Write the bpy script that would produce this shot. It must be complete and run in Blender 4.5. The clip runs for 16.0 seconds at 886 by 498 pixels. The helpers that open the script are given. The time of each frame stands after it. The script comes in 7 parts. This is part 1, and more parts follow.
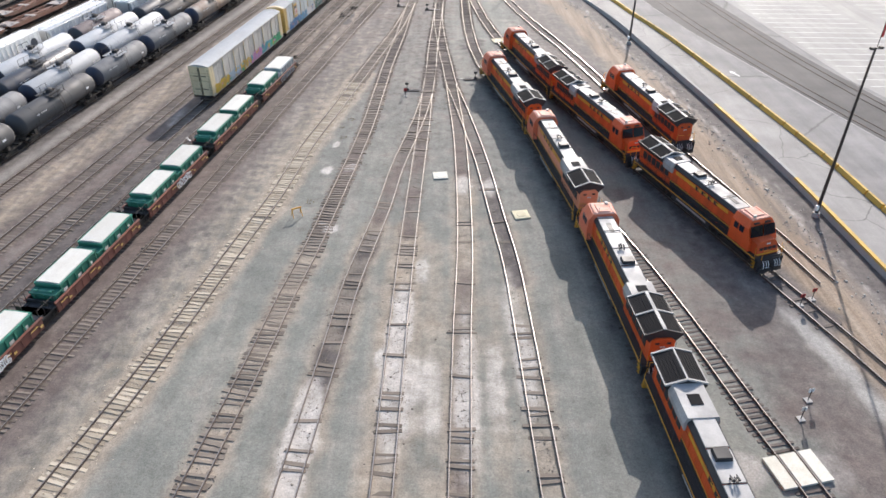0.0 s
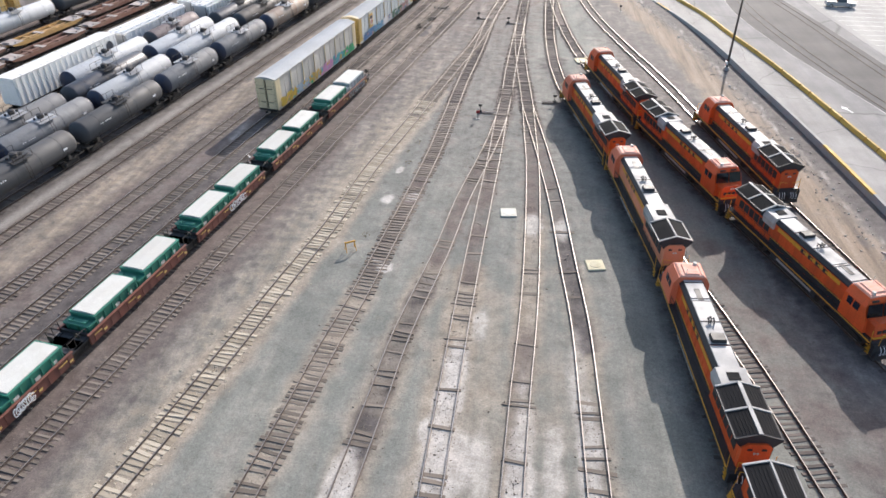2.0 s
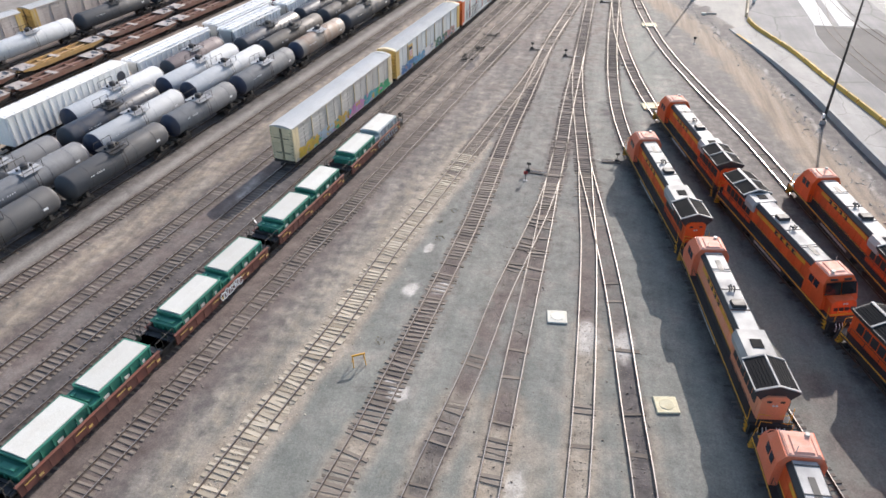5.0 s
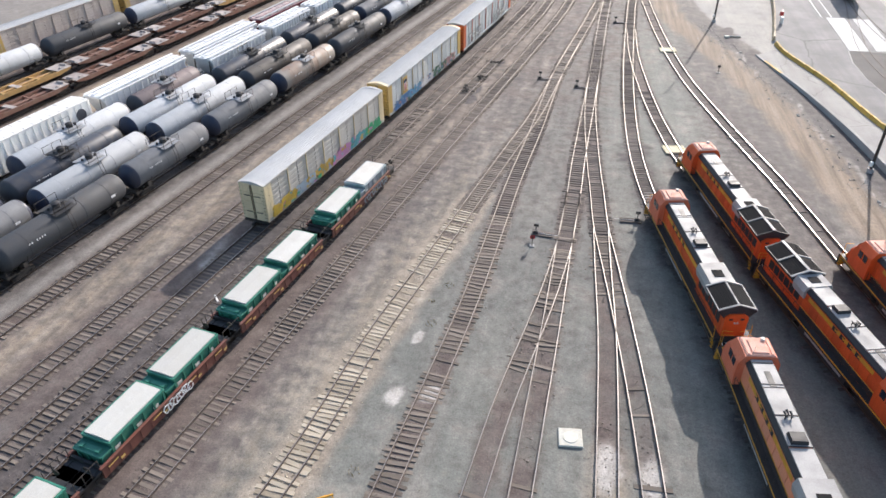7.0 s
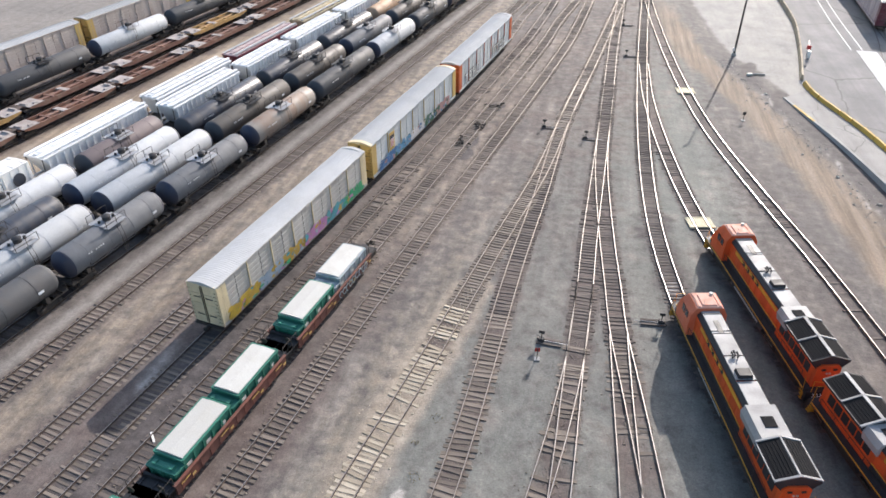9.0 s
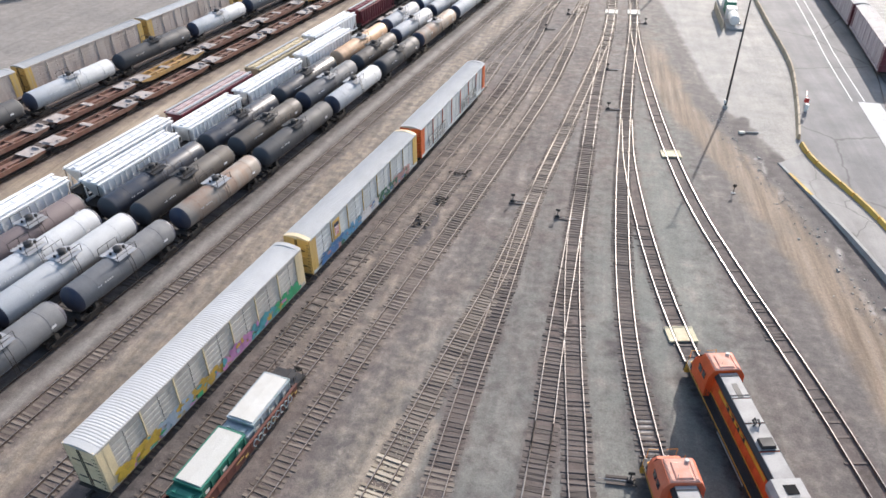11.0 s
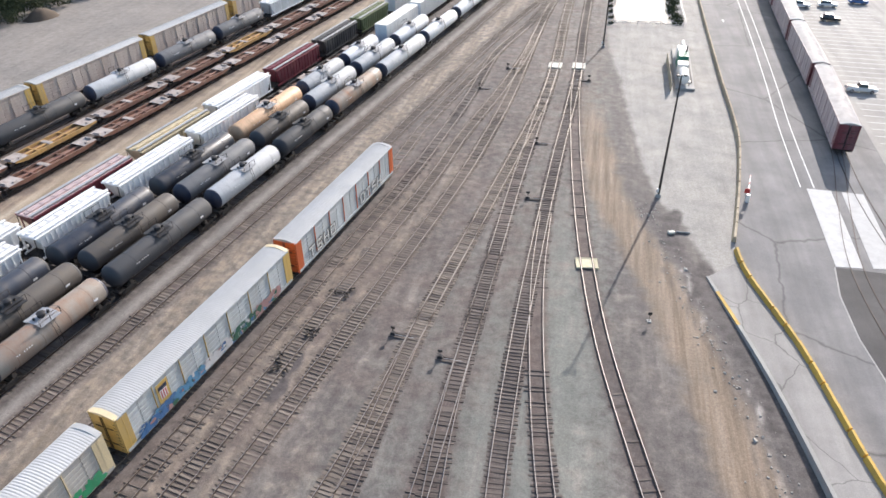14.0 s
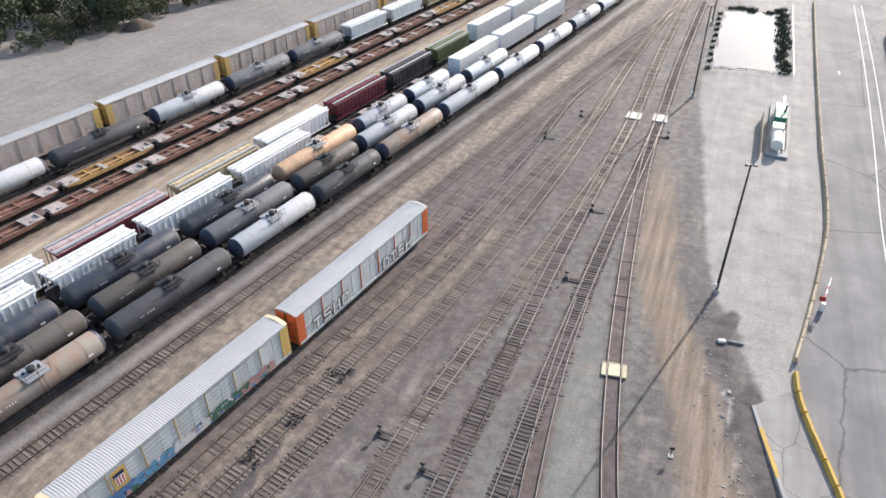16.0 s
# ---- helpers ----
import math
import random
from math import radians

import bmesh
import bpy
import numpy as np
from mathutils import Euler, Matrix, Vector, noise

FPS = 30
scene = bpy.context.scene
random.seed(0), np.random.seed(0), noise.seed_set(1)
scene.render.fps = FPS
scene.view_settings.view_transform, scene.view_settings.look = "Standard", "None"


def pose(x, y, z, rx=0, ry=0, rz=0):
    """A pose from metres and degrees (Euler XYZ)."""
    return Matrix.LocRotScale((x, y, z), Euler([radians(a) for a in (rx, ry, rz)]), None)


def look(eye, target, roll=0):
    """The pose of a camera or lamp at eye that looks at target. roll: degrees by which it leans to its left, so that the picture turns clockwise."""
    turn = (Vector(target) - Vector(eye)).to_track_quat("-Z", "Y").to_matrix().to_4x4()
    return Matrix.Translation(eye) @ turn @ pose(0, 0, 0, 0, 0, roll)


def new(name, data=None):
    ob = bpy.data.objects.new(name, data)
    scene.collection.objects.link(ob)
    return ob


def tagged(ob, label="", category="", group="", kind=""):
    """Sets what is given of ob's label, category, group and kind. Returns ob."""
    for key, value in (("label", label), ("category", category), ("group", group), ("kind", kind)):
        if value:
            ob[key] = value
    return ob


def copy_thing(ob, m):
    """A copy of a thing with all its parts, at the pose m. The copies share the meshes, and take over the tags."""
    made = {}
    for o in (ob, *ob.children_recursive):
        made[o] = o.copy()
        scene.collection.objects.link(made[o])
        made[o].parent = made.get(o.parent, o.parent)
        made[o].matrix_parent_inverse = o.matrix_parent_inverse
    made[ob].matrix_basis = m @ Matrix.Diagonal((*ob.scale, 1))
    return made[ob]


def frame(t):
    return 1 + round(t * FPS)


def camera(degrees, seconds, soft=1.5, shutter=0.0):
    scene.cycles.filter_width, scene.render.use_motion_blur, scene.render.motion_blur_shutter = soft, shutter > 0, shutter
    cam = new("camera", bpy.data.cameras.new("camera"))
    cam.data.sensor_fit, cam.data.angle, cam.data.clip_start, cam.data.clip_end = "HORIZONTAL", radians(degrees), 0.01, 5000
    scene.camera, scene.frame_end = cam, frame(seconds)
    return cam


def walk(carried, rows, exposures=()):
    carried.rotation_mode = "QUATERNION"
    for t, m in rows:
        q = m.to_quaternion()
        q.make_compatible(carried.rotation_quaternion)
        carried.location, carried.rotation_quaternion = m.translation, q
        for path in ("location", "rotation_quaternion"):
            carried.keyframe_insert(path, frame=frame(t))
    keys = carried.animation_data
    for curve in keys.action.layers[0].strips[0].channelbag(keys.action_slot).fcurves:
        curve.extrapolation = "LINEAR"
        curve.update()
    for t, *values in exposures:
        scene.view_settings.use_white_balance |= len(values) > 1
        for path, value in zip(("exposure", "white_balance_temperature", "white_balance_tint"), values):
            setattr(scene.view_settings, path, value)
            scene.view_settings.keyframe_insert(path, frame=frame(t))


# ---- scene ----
cam = camera(65.5, 16.0, 1.6)
PATH = [
    (0, (0.504, -0.696, 39.18), (0.499, 0.946, 38.038), -0.2),
    (0.5, (0.607, 0.966, 39.2), (0.559, 2.607, 38.059), -0.2),
    (1, (0.73, 2.817, 39.202), (0.641, 4.456, 38.06), -0.3),
    (1.5, (0.741, 4.869, 39.121), (0.596, 6.506, 37.981), -0.2),
    (2, (0.755, 7.047, 39.054), (0.553, 8.679, 37.917), -0.3),
    (2.5, (0.667, 9.408, 38.99), (0.418, 11.035, 37.854), -0.3),
    (3, (0.608, 12.005, 38.996), (0.31, 13.625, 37.862), -0.3),
    (3.5, (0.511, 14.724, 39.098), (0.183, 16.338, 37.963), -0.4),
    (4, (0.28, 17.587, 39.144), (-0.048, 19.2, 38.008), -0.5),
    (6.5, (-1.494, 33.098, 39.238), (-1.839, 34.709, 38.104), -0.5),
    (7, (-1.806, 36.5, 39.321), (-2.155, 38.111, 38.188), -0.6),
    (7.5, (-2.251, 40.043, 39.378), (-2.602, 41.654, 38.246), -0.7),
    (8, (-2.798, 43.656, 39.484), (-3.15, 45.267, 38.352), -0.7),
    (8.5, (-3.515, 47.434, 40.019), (-3.863, 49.044, 38.885), -0.5),
    (9, (-3.832, 51.255, 40.873), (-4.181, 52.865, 39.738), -0.5),
    (11.5, (-0.194, 69.73, 45.629), (-0.542, 71.34, 44.495), -0.5),
    (12, (1.329, 73.267, 46.647), (0.981, 74.876, 45.512), -0.6),
    (12.5, (2.936, 76.73, 47.498), (2.589, 78.341, 46.364), -0.6),
    (13, (4.71, 80.185, 48.543), (4.365, 81.796, 47.409), -0.5),
    (13.5, (6.6, 83.592, 49.555), (6.256, 85.202, 48.419), -0.5),
    (14, (8.493, 86.95, 50.557), (8.152, 88.561, 49.422), -0.5),
    (14.5, (10.51, 90.339, 51.546), (10.171, 91.951, 50.412), -0.5),
    (15, (12.416, 93.696, 52.492), (12.056, 95.303, 51.357), -0.5),
    (15.5, (13.807, 97.043, 53.616), (13.35, 98.626, 52.48), -0.4),
    (16, (14.843, 100.599, 54.652), (14.225, 102.126, 53.518), -0.5),
]
walk(cam, [(t, look(eye, target, roll)) for t, eye, target, roll in PATH])

# ---- light ----
SUN_AZ, SUN_EL = radians(15.5), radians(24.5)
world = bpy.data.worlds.new("world")
scene.world = world
world.use_nodes = True
wn = world.node_tree
sky = wn.nodes.new("ShaderNodeTexSky")
sky.sky_type, sky.sun_disc = "NISHITA", False
sky.sun_elevation, sky.sun_rotation = SUN_EL, SUN_AZ
sky.air_density, sky.dust_density, sky.ozone_density = 1.0, 2.0, 1.2
wn.links.new(sky.outputs["Color"], wn.nodes["Background"].inputs["Color"])
wn.nodes["Background"].inputs["Strength"].default_value = 0.145
sun = new("sun", bpy.data.lights.new("sun", "SUN"))
sun.data.energy, sun.data.angle, sun.data.color = 4.1, radians(0.6), (1.0, 0.928, 0.888)
to_sun = Vector((math.sin(SUN_AZ) * math.cos(SUN_EL), math.cos(SUN_AZ) * math.cos(SUN_EL), math.sin(SUN_EL)))
sun.matrix_world = look((0, 0, 100), Vector((0, 0, 100)) - to_sun)
scene.view_settings.exposure = 0.72

# ---- materials ----


def ramp(nt, fac, stops):
    n = nt.nodes.new("ShaderNodeValToRGB")
    while len(n.color_ramp.elements) < len(stops):
        n.color_ramp.elements.new(0.5)
    for e, (p, c) in zip(n.color_ramp.elements, stops):
        e.position, e.color = p, (*c, 1) if len(c) == 3 else c
    nt.links.new(fac, n.inputs[0])
    return n.outputs[0]


def noise_node(nt, scale, detail=4, rough=0.6, vec=None):
    n = nt.nodes.new("ShaderNodeTexNoise")
    n.inputs["Scale"].default_value, n.inputs["Detail"].default_value, n.inputs["Roughness"].default_value = scale, detail, rough
    if vec is not None:
        nt.links.new(vec, n.inputs["Vector"])
    return n.outputs["Fac"]


def mix(nt, fac, a, b, kind="MIX"):
    n = nt.nodes.new("ShaderNodeMix")
    n.data_type, n.blend_type = "RGBA", kind
    for sock, v in ((n.inputs[0], fac), (n.inputs[6], a), (n.inputs[7], b)):
        if isinstance(v, (int, float)):
            sock.default_value = v
        elif isinstance(v, tuple):
            sock.default_value = (*v, 1)
        else:
            nt.links.new(v, sock)
    return n.outputs[2]


def calc(nt, op, a, b=None, c=None):
    n = nt.nodes.new("ShaderNodeMath")
    n.operation = op
    n.use_clamp = op in ("MULTIPLY_ADD",)
    for sock, v in zip(n.inputs, (a, b, c)):
        if v is None:
            continue
        if isinstance(v, (int, float)):
            sock.default_value = v
        else:
            nt.links.new(v, sock)
    return n.outputs[0]


def base(name, rough=0.7, metal=0.0):
    m = bpy.data.materials.new(name)
    m.use_nodes = True
    nt = m.node_tree
    b = nt.nodes["Principled BSDF"]
    b.inputs["Roughness"].default_value, b.inputs["Metallic"].default_value = rough, metal
    return m, nt, b


def relief(nt, b, height, strength=0.3, dist=0.05):
    n = nt.nodes.new("ShaderNodeBump")
    n.inputs["Strength"].default_value, n.inputs["Distance"].default_value = strength, dist
    nt.links.new(height, n.inputs["Height"])
    nt.links.new(n.outputs[0], b.inputs["Normal"])


def paint(name, colour, rough=0.5, metal=0.0, dirt=0.35, dirt_colour=(0.16, 0.13, 0.10), scale=0.9, vary=0.12):
    """Weathered paint: large stains, vertical streaks, fine grain; each object differs a little."""
    m, nt, b = base(name, rough, metal)
    tc = nt.nodes.new("ShaderNodeTexCoord")
    info = nt.nodes.new("ShaderNodeObjectInfo")
    mp = nt.nodes.new("ShaderNodeMapping")
    mp.inputs["Scale"].default_value = (1, 1, 0.25)
    off = nt.nodes.new("ShaderNodeVectorMath")
    off.operation = "ADD"
    comb = nt.nodes.new("ShaderNodeCombineXYZ")
    big = calc(nt, "MULTIPLY", info.outputs["Random"], 57.0)
    nt.links.new(big, comb.inputs[0])
    nt.links.new(big, comb.inputs[1])
    nt.links.new(tc.outputs["Object"], off.inputs[0])
    nt.links.new(comb.outputs[0], off.inputs[1])
    nt.links.new(off.outputs[0], mp.inputs["Vector"])
    stain = noise_node(nt, scale, 6, 0.65, mp.outputs[0])
    grain = noise_node(nt, 14, 3, 0.6, off.outputs[0])
    k = ramp(nt, stain, [(0.42, (0, 0, 0)), (0.72, (1, 1, 1))])
    shade = ramp(nt, grain, [(0.3, (1 - vary,) * 3), (0.7, (1 + vary,) * 3)])
    tone = mix(nt, 1.0, colour, shade, "MULTIPLY")
    rnd = ramp(nt, info.outputs["Random"], [(0, (0.86,) * 3), (1, (1.1,) * 3)])
    tone = mix(nt, 1.0, tone, rnd, "MULTIPLY")
    f = calc(nt, "MULTIPLY", k, dirt)
    nt.links.new(mix(nt, f, tone, dirt_colour), b.inputs["Base Color"])
    nt.links.new(calc(nt, "MULTIPLY_ADD", k, 0.25, rough), b.inputs["Roughness"])
    relief(nt, b, grain, 0.08, 0.02)
    return m


ORANGE = paint("loco_orange", (0.72, 0.10, 0.016), 0.5, dirt=0.32, dirt_colour=(0.18, 0.07, 0.04))
SALMON = paint("sun_bleached_orange", (0.74, 0.40, 0.31), 0.7, dirt=0.6, dirt_colour=(0.72, 0.27, 0.17), scale=1.6)
CAB_FADED = paint("faded_cab_orange", (0.71, 0.165, 0.075), 0.6, dirt=0.4, dirt_colour=(0.70, 0.33, 0.24), scale=1.6)
FADED = paint("faded_hood_orange", (0.76, 0.27, 0.14), 0.6, dirt=0.4, dirt_colour=(0.62, 0.36, 0.26))
LOCO_BLACK = paint("loco_black", (0.022, 0.022, 0.025), 0.55, dirt=0.35, dirt_colour=(0.10, 0.09, 0.085))
LOCO_YELLOW = paint("loco_yellow", (0.74, 0.36, 0.03), 0.5, dirt=0.3)
ROOF_GREY = paint("loco_roof_grey", (0.40, 0.39, 0.38), 0.6, dirt=0.6, dirt_colour=(0.24, 0.225, 0.21), scale=0.6)
GRILLE = paint("radiator_mesh", (0.012, 0.012, 0.014), 0.85, dirt=0.25, dirt_colour=(0.04, 0.04, 0.04))
GRILLE.node_tree.nodes["Principled BSDF"].inputs["Specular IOR Level"].default_value = 0.15
STEEL = paint("galvanised_steel", (0.45, 0.45, 0.46), 0.45, 0.4, dirt=0.3)
DARK = paint("grimy_underframe", (0.03, 0.027, 0.025), 0.75, dirt=0.5, dirt_colour=(0.08, 0.06, 0.045))
WHEEL = paint("wheel_steel", (0.10, 0.08, 0.07), 0.5, 0.6, dirt=0.4)
NAVY = paint("tank_head_navy", (0.022, 0.03, 0.06), 0.5, dirt=0.3)
TANK_BLACK = paint("tank_black", (0.072, 0.074, 0.08), 0.58, dirt=0.45, dirt_colour=(0.11, 0.10, 0.095))
TANK_GREY = paint("tank_grey", (0.18, 0.185, 0.195), 0.62, dirt=0.4, dirt_colour=(0.115, 0.115, 0.118))
TANK_PALE = paint("tank_pale_grey", (0.49, 0.505, 0.52), 0.6, dirt=0.35, dirt_colour=(0.36, 0.365, 0.37))
TANK_WHITE = paint("tank_white", (0.74, 0.765, 0.79), 0.55, dirt=0.3, dirt_colour=(0.4, 0.38, 0.35))
TANK_TAN = paint("tank_tan", (0.66, 0.43, 0.27), 0.5, dirt=0.3)
TANK_RUST = paint("tank_rusty_grey", (0.27, 0.24, 0.21), 0.55, dirt=0.75, dirt_colour=(0.30, 0.14, 0.07), scale=0.35)
TANK_BROWN = paint("tank_brown", (0.10, 0.09, 0.083), 0.55, dirt=0.4)
TANK_PLUM = paint("tank_plum", (0.16, 0.125, 0.125), 0.62, dirt=0.4, dirt_colour=(0.22, 0.19, 0.185))
TANK_NAVY = paint("tank_navy", (0.035, 0.043, 0.062), 0.36, dirt=0.3)
for _m in (TANK_BLACK, TANK_GREY, TANK_PALE, TANK_WHITE, TANK_TAN, TANK_RUST, TANK_BROWN):
    _m.node_tree.nodes["Principled BSDF"].inputs["Specular IOR Level"].default_value = 0.28
HOP_WHITE = paint("hopper_white", (0.86, 0.865, 0.87), 0.5, dirt=0.28, dirt_colour=(0.45, 0.41, 0.37))
HOP_CREAM = paint("hopper_cream", (0.62, 0.52, 0.34), 0.55, dirt=0.4)
HOP_MAROON = paint("hopper_maroon", (0.17, 0.022, 0.04), 0.5, dirt=0.3)
HOP_BLACK = paint("hopper_black", (0.035, 0.035, 0.038), 0.5, dirt=0.4, dirt_colour=(0.3, 0.28, 0.26))
HOP_GREEN = paint("hopper_green", (0.16, 0.20, 0.09), 0.55, dirt=0.4)
RACK_CREAM = paint("rack_cream", (0.80, 0.66, 0.42), 0.5, dirt=0.3)
RACK_YELLOW = paint("rack_yellow", (0.62, 0.41, 0.12), 0.55, dirt=0.4, dirt_colour=(0.45, 0.36, 0.24))
DUSTY_ROOF = paint("dusty_roof", (0.50, 0.47, 0.455), 0.65, dirt=0.4, dirt_colour=(0.3, 0.25, 0.22))
MAROON_SIDE = paint("dusty_maroon_side", (0.50, 0.42, 0.42), 0.55, dirt=0.5, dirt_colour=(0.20, 0.10, 0.11))
RACK_ORANGE = paint("rack_orange", (0.66, 0.14, 0.04), 0.5, dirt=0.25)
RACK_PANEL = paint("rack_galvanised_panel", (0.50, 0.48, 0.45), 0.55, 0.1, dirt=0.35, dirt_colour=(0.18, 0.16, 0.15))
RACK_BLUEGREY = paint("rack_blue_grey_panel", (0.55, 0.585, 0.60), 0.5, 0.1, dirt=0.35, dirt_colour=(0.27, 0.25, 0.22))
RACK_ROOF = paint("rack_white_roof", (0.47, 0.475, 0.475), 0.78, 0.0, dirt=0.35, dirt_colour=(0.35, 0.35, 0.34), scale=0.3)
RACK_BROWN = paint("rack_rail_brown", (0.10, 0.05, 0.04), 0.6, dirt=0.4)
MAROON_CAR = paint("boxcar_maroon", (0.13, 0.022, 0.035), 0.5, dirt=0.4, dirt_colour=(0.3, 0.22, 0.22))
GREY_CAR = paint("rack_far_grey", (0.52, 0.45, 0.405), 0.6, 0.0, dirt=0.55, dirt_colour=(0.33, 0.24, 0.2))
WELL_RED = paint("well_car_oxide", (0.17, 0.062, 0.046), 0.6, dirt=0.5, dirt_colour=(0.09, 0.06, 0.05))
BIN_GREEN = paint("bin_green", (0.035, 0.20, 0.14), 0.5, dirt=0.25, dirt_colour=(0.05, 0.12, 0.09))
LID_WHITE = paint("bin_lid_white", (0.58, 0.57, 0.53), 0.6, dirt=0.4, dirt_colour=(0.45, 0.42, 0.36), scale=0.5)
FLAT_BROWN = paint("flat_car_brown", (0.21, 0.10, 0.07), 0.65, dirt=0.5, dirt_colour=(0.30, 0.24, 0.19))
FLAT_YELLOW = paint("flat_car_yellow", (0.55, 0.33, 0.12), 0.55, dirt=0.4)
FLAT_DECK = paint("flat_car_deck", (0.44, 0.39, 0.36), 0.75, dirt=0.5, dirt_colour=(0.12, 0.08, 0.07))
BOX_WHITE = paint("container_white", (0.88, 0.86, 0.82), 0.45, dirt=0.2)
BOX_BLUE = paint("container_pale_blue", (0.70, 0.73, 0.77), 0.45, dirt=0.15)
CONCRETE = paint("concrete", (0.40, 0.39, 0.37), 0.85, dirt=0.45, dirt_colour=(0.24, 0.23, 0.22), scale=0.25, vary=0.16)
PAD_WHITE = paint("white_drip_pan", (0.68, 0.66, 0.58), 0.7, dirt=0.35, dirt_colour=(0.45, 0.38, 0.25), scale=1.5)
PAD_YELLOW = paint("yellowed_drip_pan", (0.66, 0.60, 0.42), 0.75, dirt=0.4, dirt_colour=(0.4, 0.3, 0.15), scale=1.5)
KERB_YELLOW = paint("kerb_yellow", (0.58, 0.36, 0.055), 0.7, dirt=0.45, dirt_colour=(0.34, 0.27, 0.16), scale=1.2)
KERB_TAN = paint("barrier_tan", (0.42, 0.35, 0.25), 0.8, dirt=0.45)
POLE_DARK = paint("pole_dark_steel", (0.035, 0.033, 0.033), 0.5, 0.3, dirt=0.3)
RED = paint("red_paint", (0.5, 0.03, 0.03), 0.5, dirt=0.2)
CAR_GREEN = paint("equipment_green", (0.02, 0.20, 0.13), 0.5, dirt=0.2)
BAND_WHITE = paint("worn_white_band", (0.62, 0.615, 0.60), 0.8, dirt=0.55, dirt_colour=(0.40, 0.39, 0.38), scale=0.8)
LINE_WHITE = paint("road_marking_white", (0.80, 0.80, 0.78), 0.7, dirt=0.3, dirt_colour=(0.4, 0.39, 0.38), scale=2.0)
GLASS_DARK, _nt, _b = base("dark_glass", 0.08)
_b.inputs["Base Color"].default_value = (0.012, 0.016, 0.03, 1)
_b.inputs["Specular IOR Level"].default_value = 0.6
RAIL_STEEL = paint("rail_steel", (0.35, 0.33, 0.315), 0.30, 0.85, dirt=0.5, dirt_colour=(0.15, 0.105, 0.085), scale=0.4)
RAIL_DULL = paint("rail_dull_steel", (0.36, 0.32, 0.29), 0.33, 0.7, dirt=0.4, dirt_colour=(0.14, 0.10, 0.08), scale=0.4)
RAIL_RUST = paint("rail_rusty", (0.085, 0.06, 0.048), 0.65, 0.2, dirt=0.4, dirt_colour=(0.13, 0.095, 0.075))


def tie_material(name, dark, pale):
    m, nt, b = base(name, 0.9)
    geo = nt.nodes.new("ShaderNodeNewGeometry")
    info = nt.nodes.new("ShaderNodeObjectInfo")
    tc = nt.nodes.new("ShaderNodeTexCoord")
    n = noise_node(nt, 3.0, 4, 0.6, geo.outputs["Position"])
    r = calc(nt, "FRACT", calc(nt, "ADD", geo.outputs["Random Per Island"], info.outputs["Random"]))
    f = calc(nt, "MULTIPLY_ADD", r, 0.7, calc(nt, "MULTIPLY", n, 0.3))
    nt.links.new(ramp(nt, f, [(0.1, dark), (0.9, pale)]), b.inputs["Base Color"])
    relief(nt, b, noise_node(nt, 25, 3, 0.6, geo.outputs["Position"]), 0.4, 0.02)
    return m


TIE_DARK = tie_material("creosoted_tie", (0.070, 0.057, 0.050), (0.165, 0.137, 0.120))
TIE_TAN = tie_material("weathered_tan_tie", (0.27, 0.225, 0.165), (0.56, 0.49, 0.385))
TIE_MID = tie_material("dusty_tie", (0.115, 0.095, 0.078), (0.25, 0.21, 0.172))

TIE_OILY = tie_material("oily_tie_butt", (0.02, 0.018, 0.016), (0.07, 0.06, 0.053))

# Ground: gravel, dirt and stains by what lies there
GROUND, nt, b = base("yard_ground", 0.87)
b.inputs["Specular IOR Level"].default_value = 0.36
geo = nt.nodes.new("ShaderNodeNewGeometry")
pos = geo.outputs["Position"]


def channel(name):
    a = nt.nodes.new("ShaderNodeAttribute")
    a.attribute_name = name
    s = nt.nodes.new("ShaderNodeSeparateColor")
    nt.links.new(a.outputs["Color"], s.inputs[0])
    return s.outputs


za, zb, zc = channel("zone_a"), channel("zone_b"), channel("zone_c")
fine = noise_node(nt, 7.0, 5, 0.7, pos)
mid = noise_node(nt, 0.8, 5, 0.56, pos)
wide = noise_node(nt, 0.09, 5, 0.6, pos)
smap = nt.nodes.new("ShaderNodeMapping")
smap.inputs["Rotation"].default_value = (0, 0, radians(9.6))
smap.inputs["Scale"].default_value = (1.0, 0.06, 1.0)
nt.links.new(pos, smap.inputs["Vector"])
streak = noise_node(nt, 0.7, 5, 0.62, smap.outputs[0])
emap = nt.nodes.new("ShaderNodeMapping")
emap.inputs["Rotation"].default_value = (0, 0, radians(-12))
emap.inputs["Scale"].default_value = (1.0, 0.05, 1.0)
nt.links.new(pos, emap.inputs["Vector"])
ruts = noise_node(nt, 0.8, 6, 0.66, emap.outputs[0])


def zone(sock, soft=0.25, tex=None):
    """A zone's share with a ragged, gravelly edge."""
    v = calc(nt, "ADD", sock, calc(nt, "MULTIPLY", calc(nt, "SUBTRACT", mid if tex is None else tex, 0.5), 1.3))
    n = nt.nodes.new("ShaderNodeMapRange")
    n.interpolation_type = "SMOOTHSTEP"
    n.inputs[1].default_value, n.inputs[2].default_value = 0.5 - soft, 0.5 + soft
    nt.links.new(v, n.inputs[0])
    return n.outputs[0]


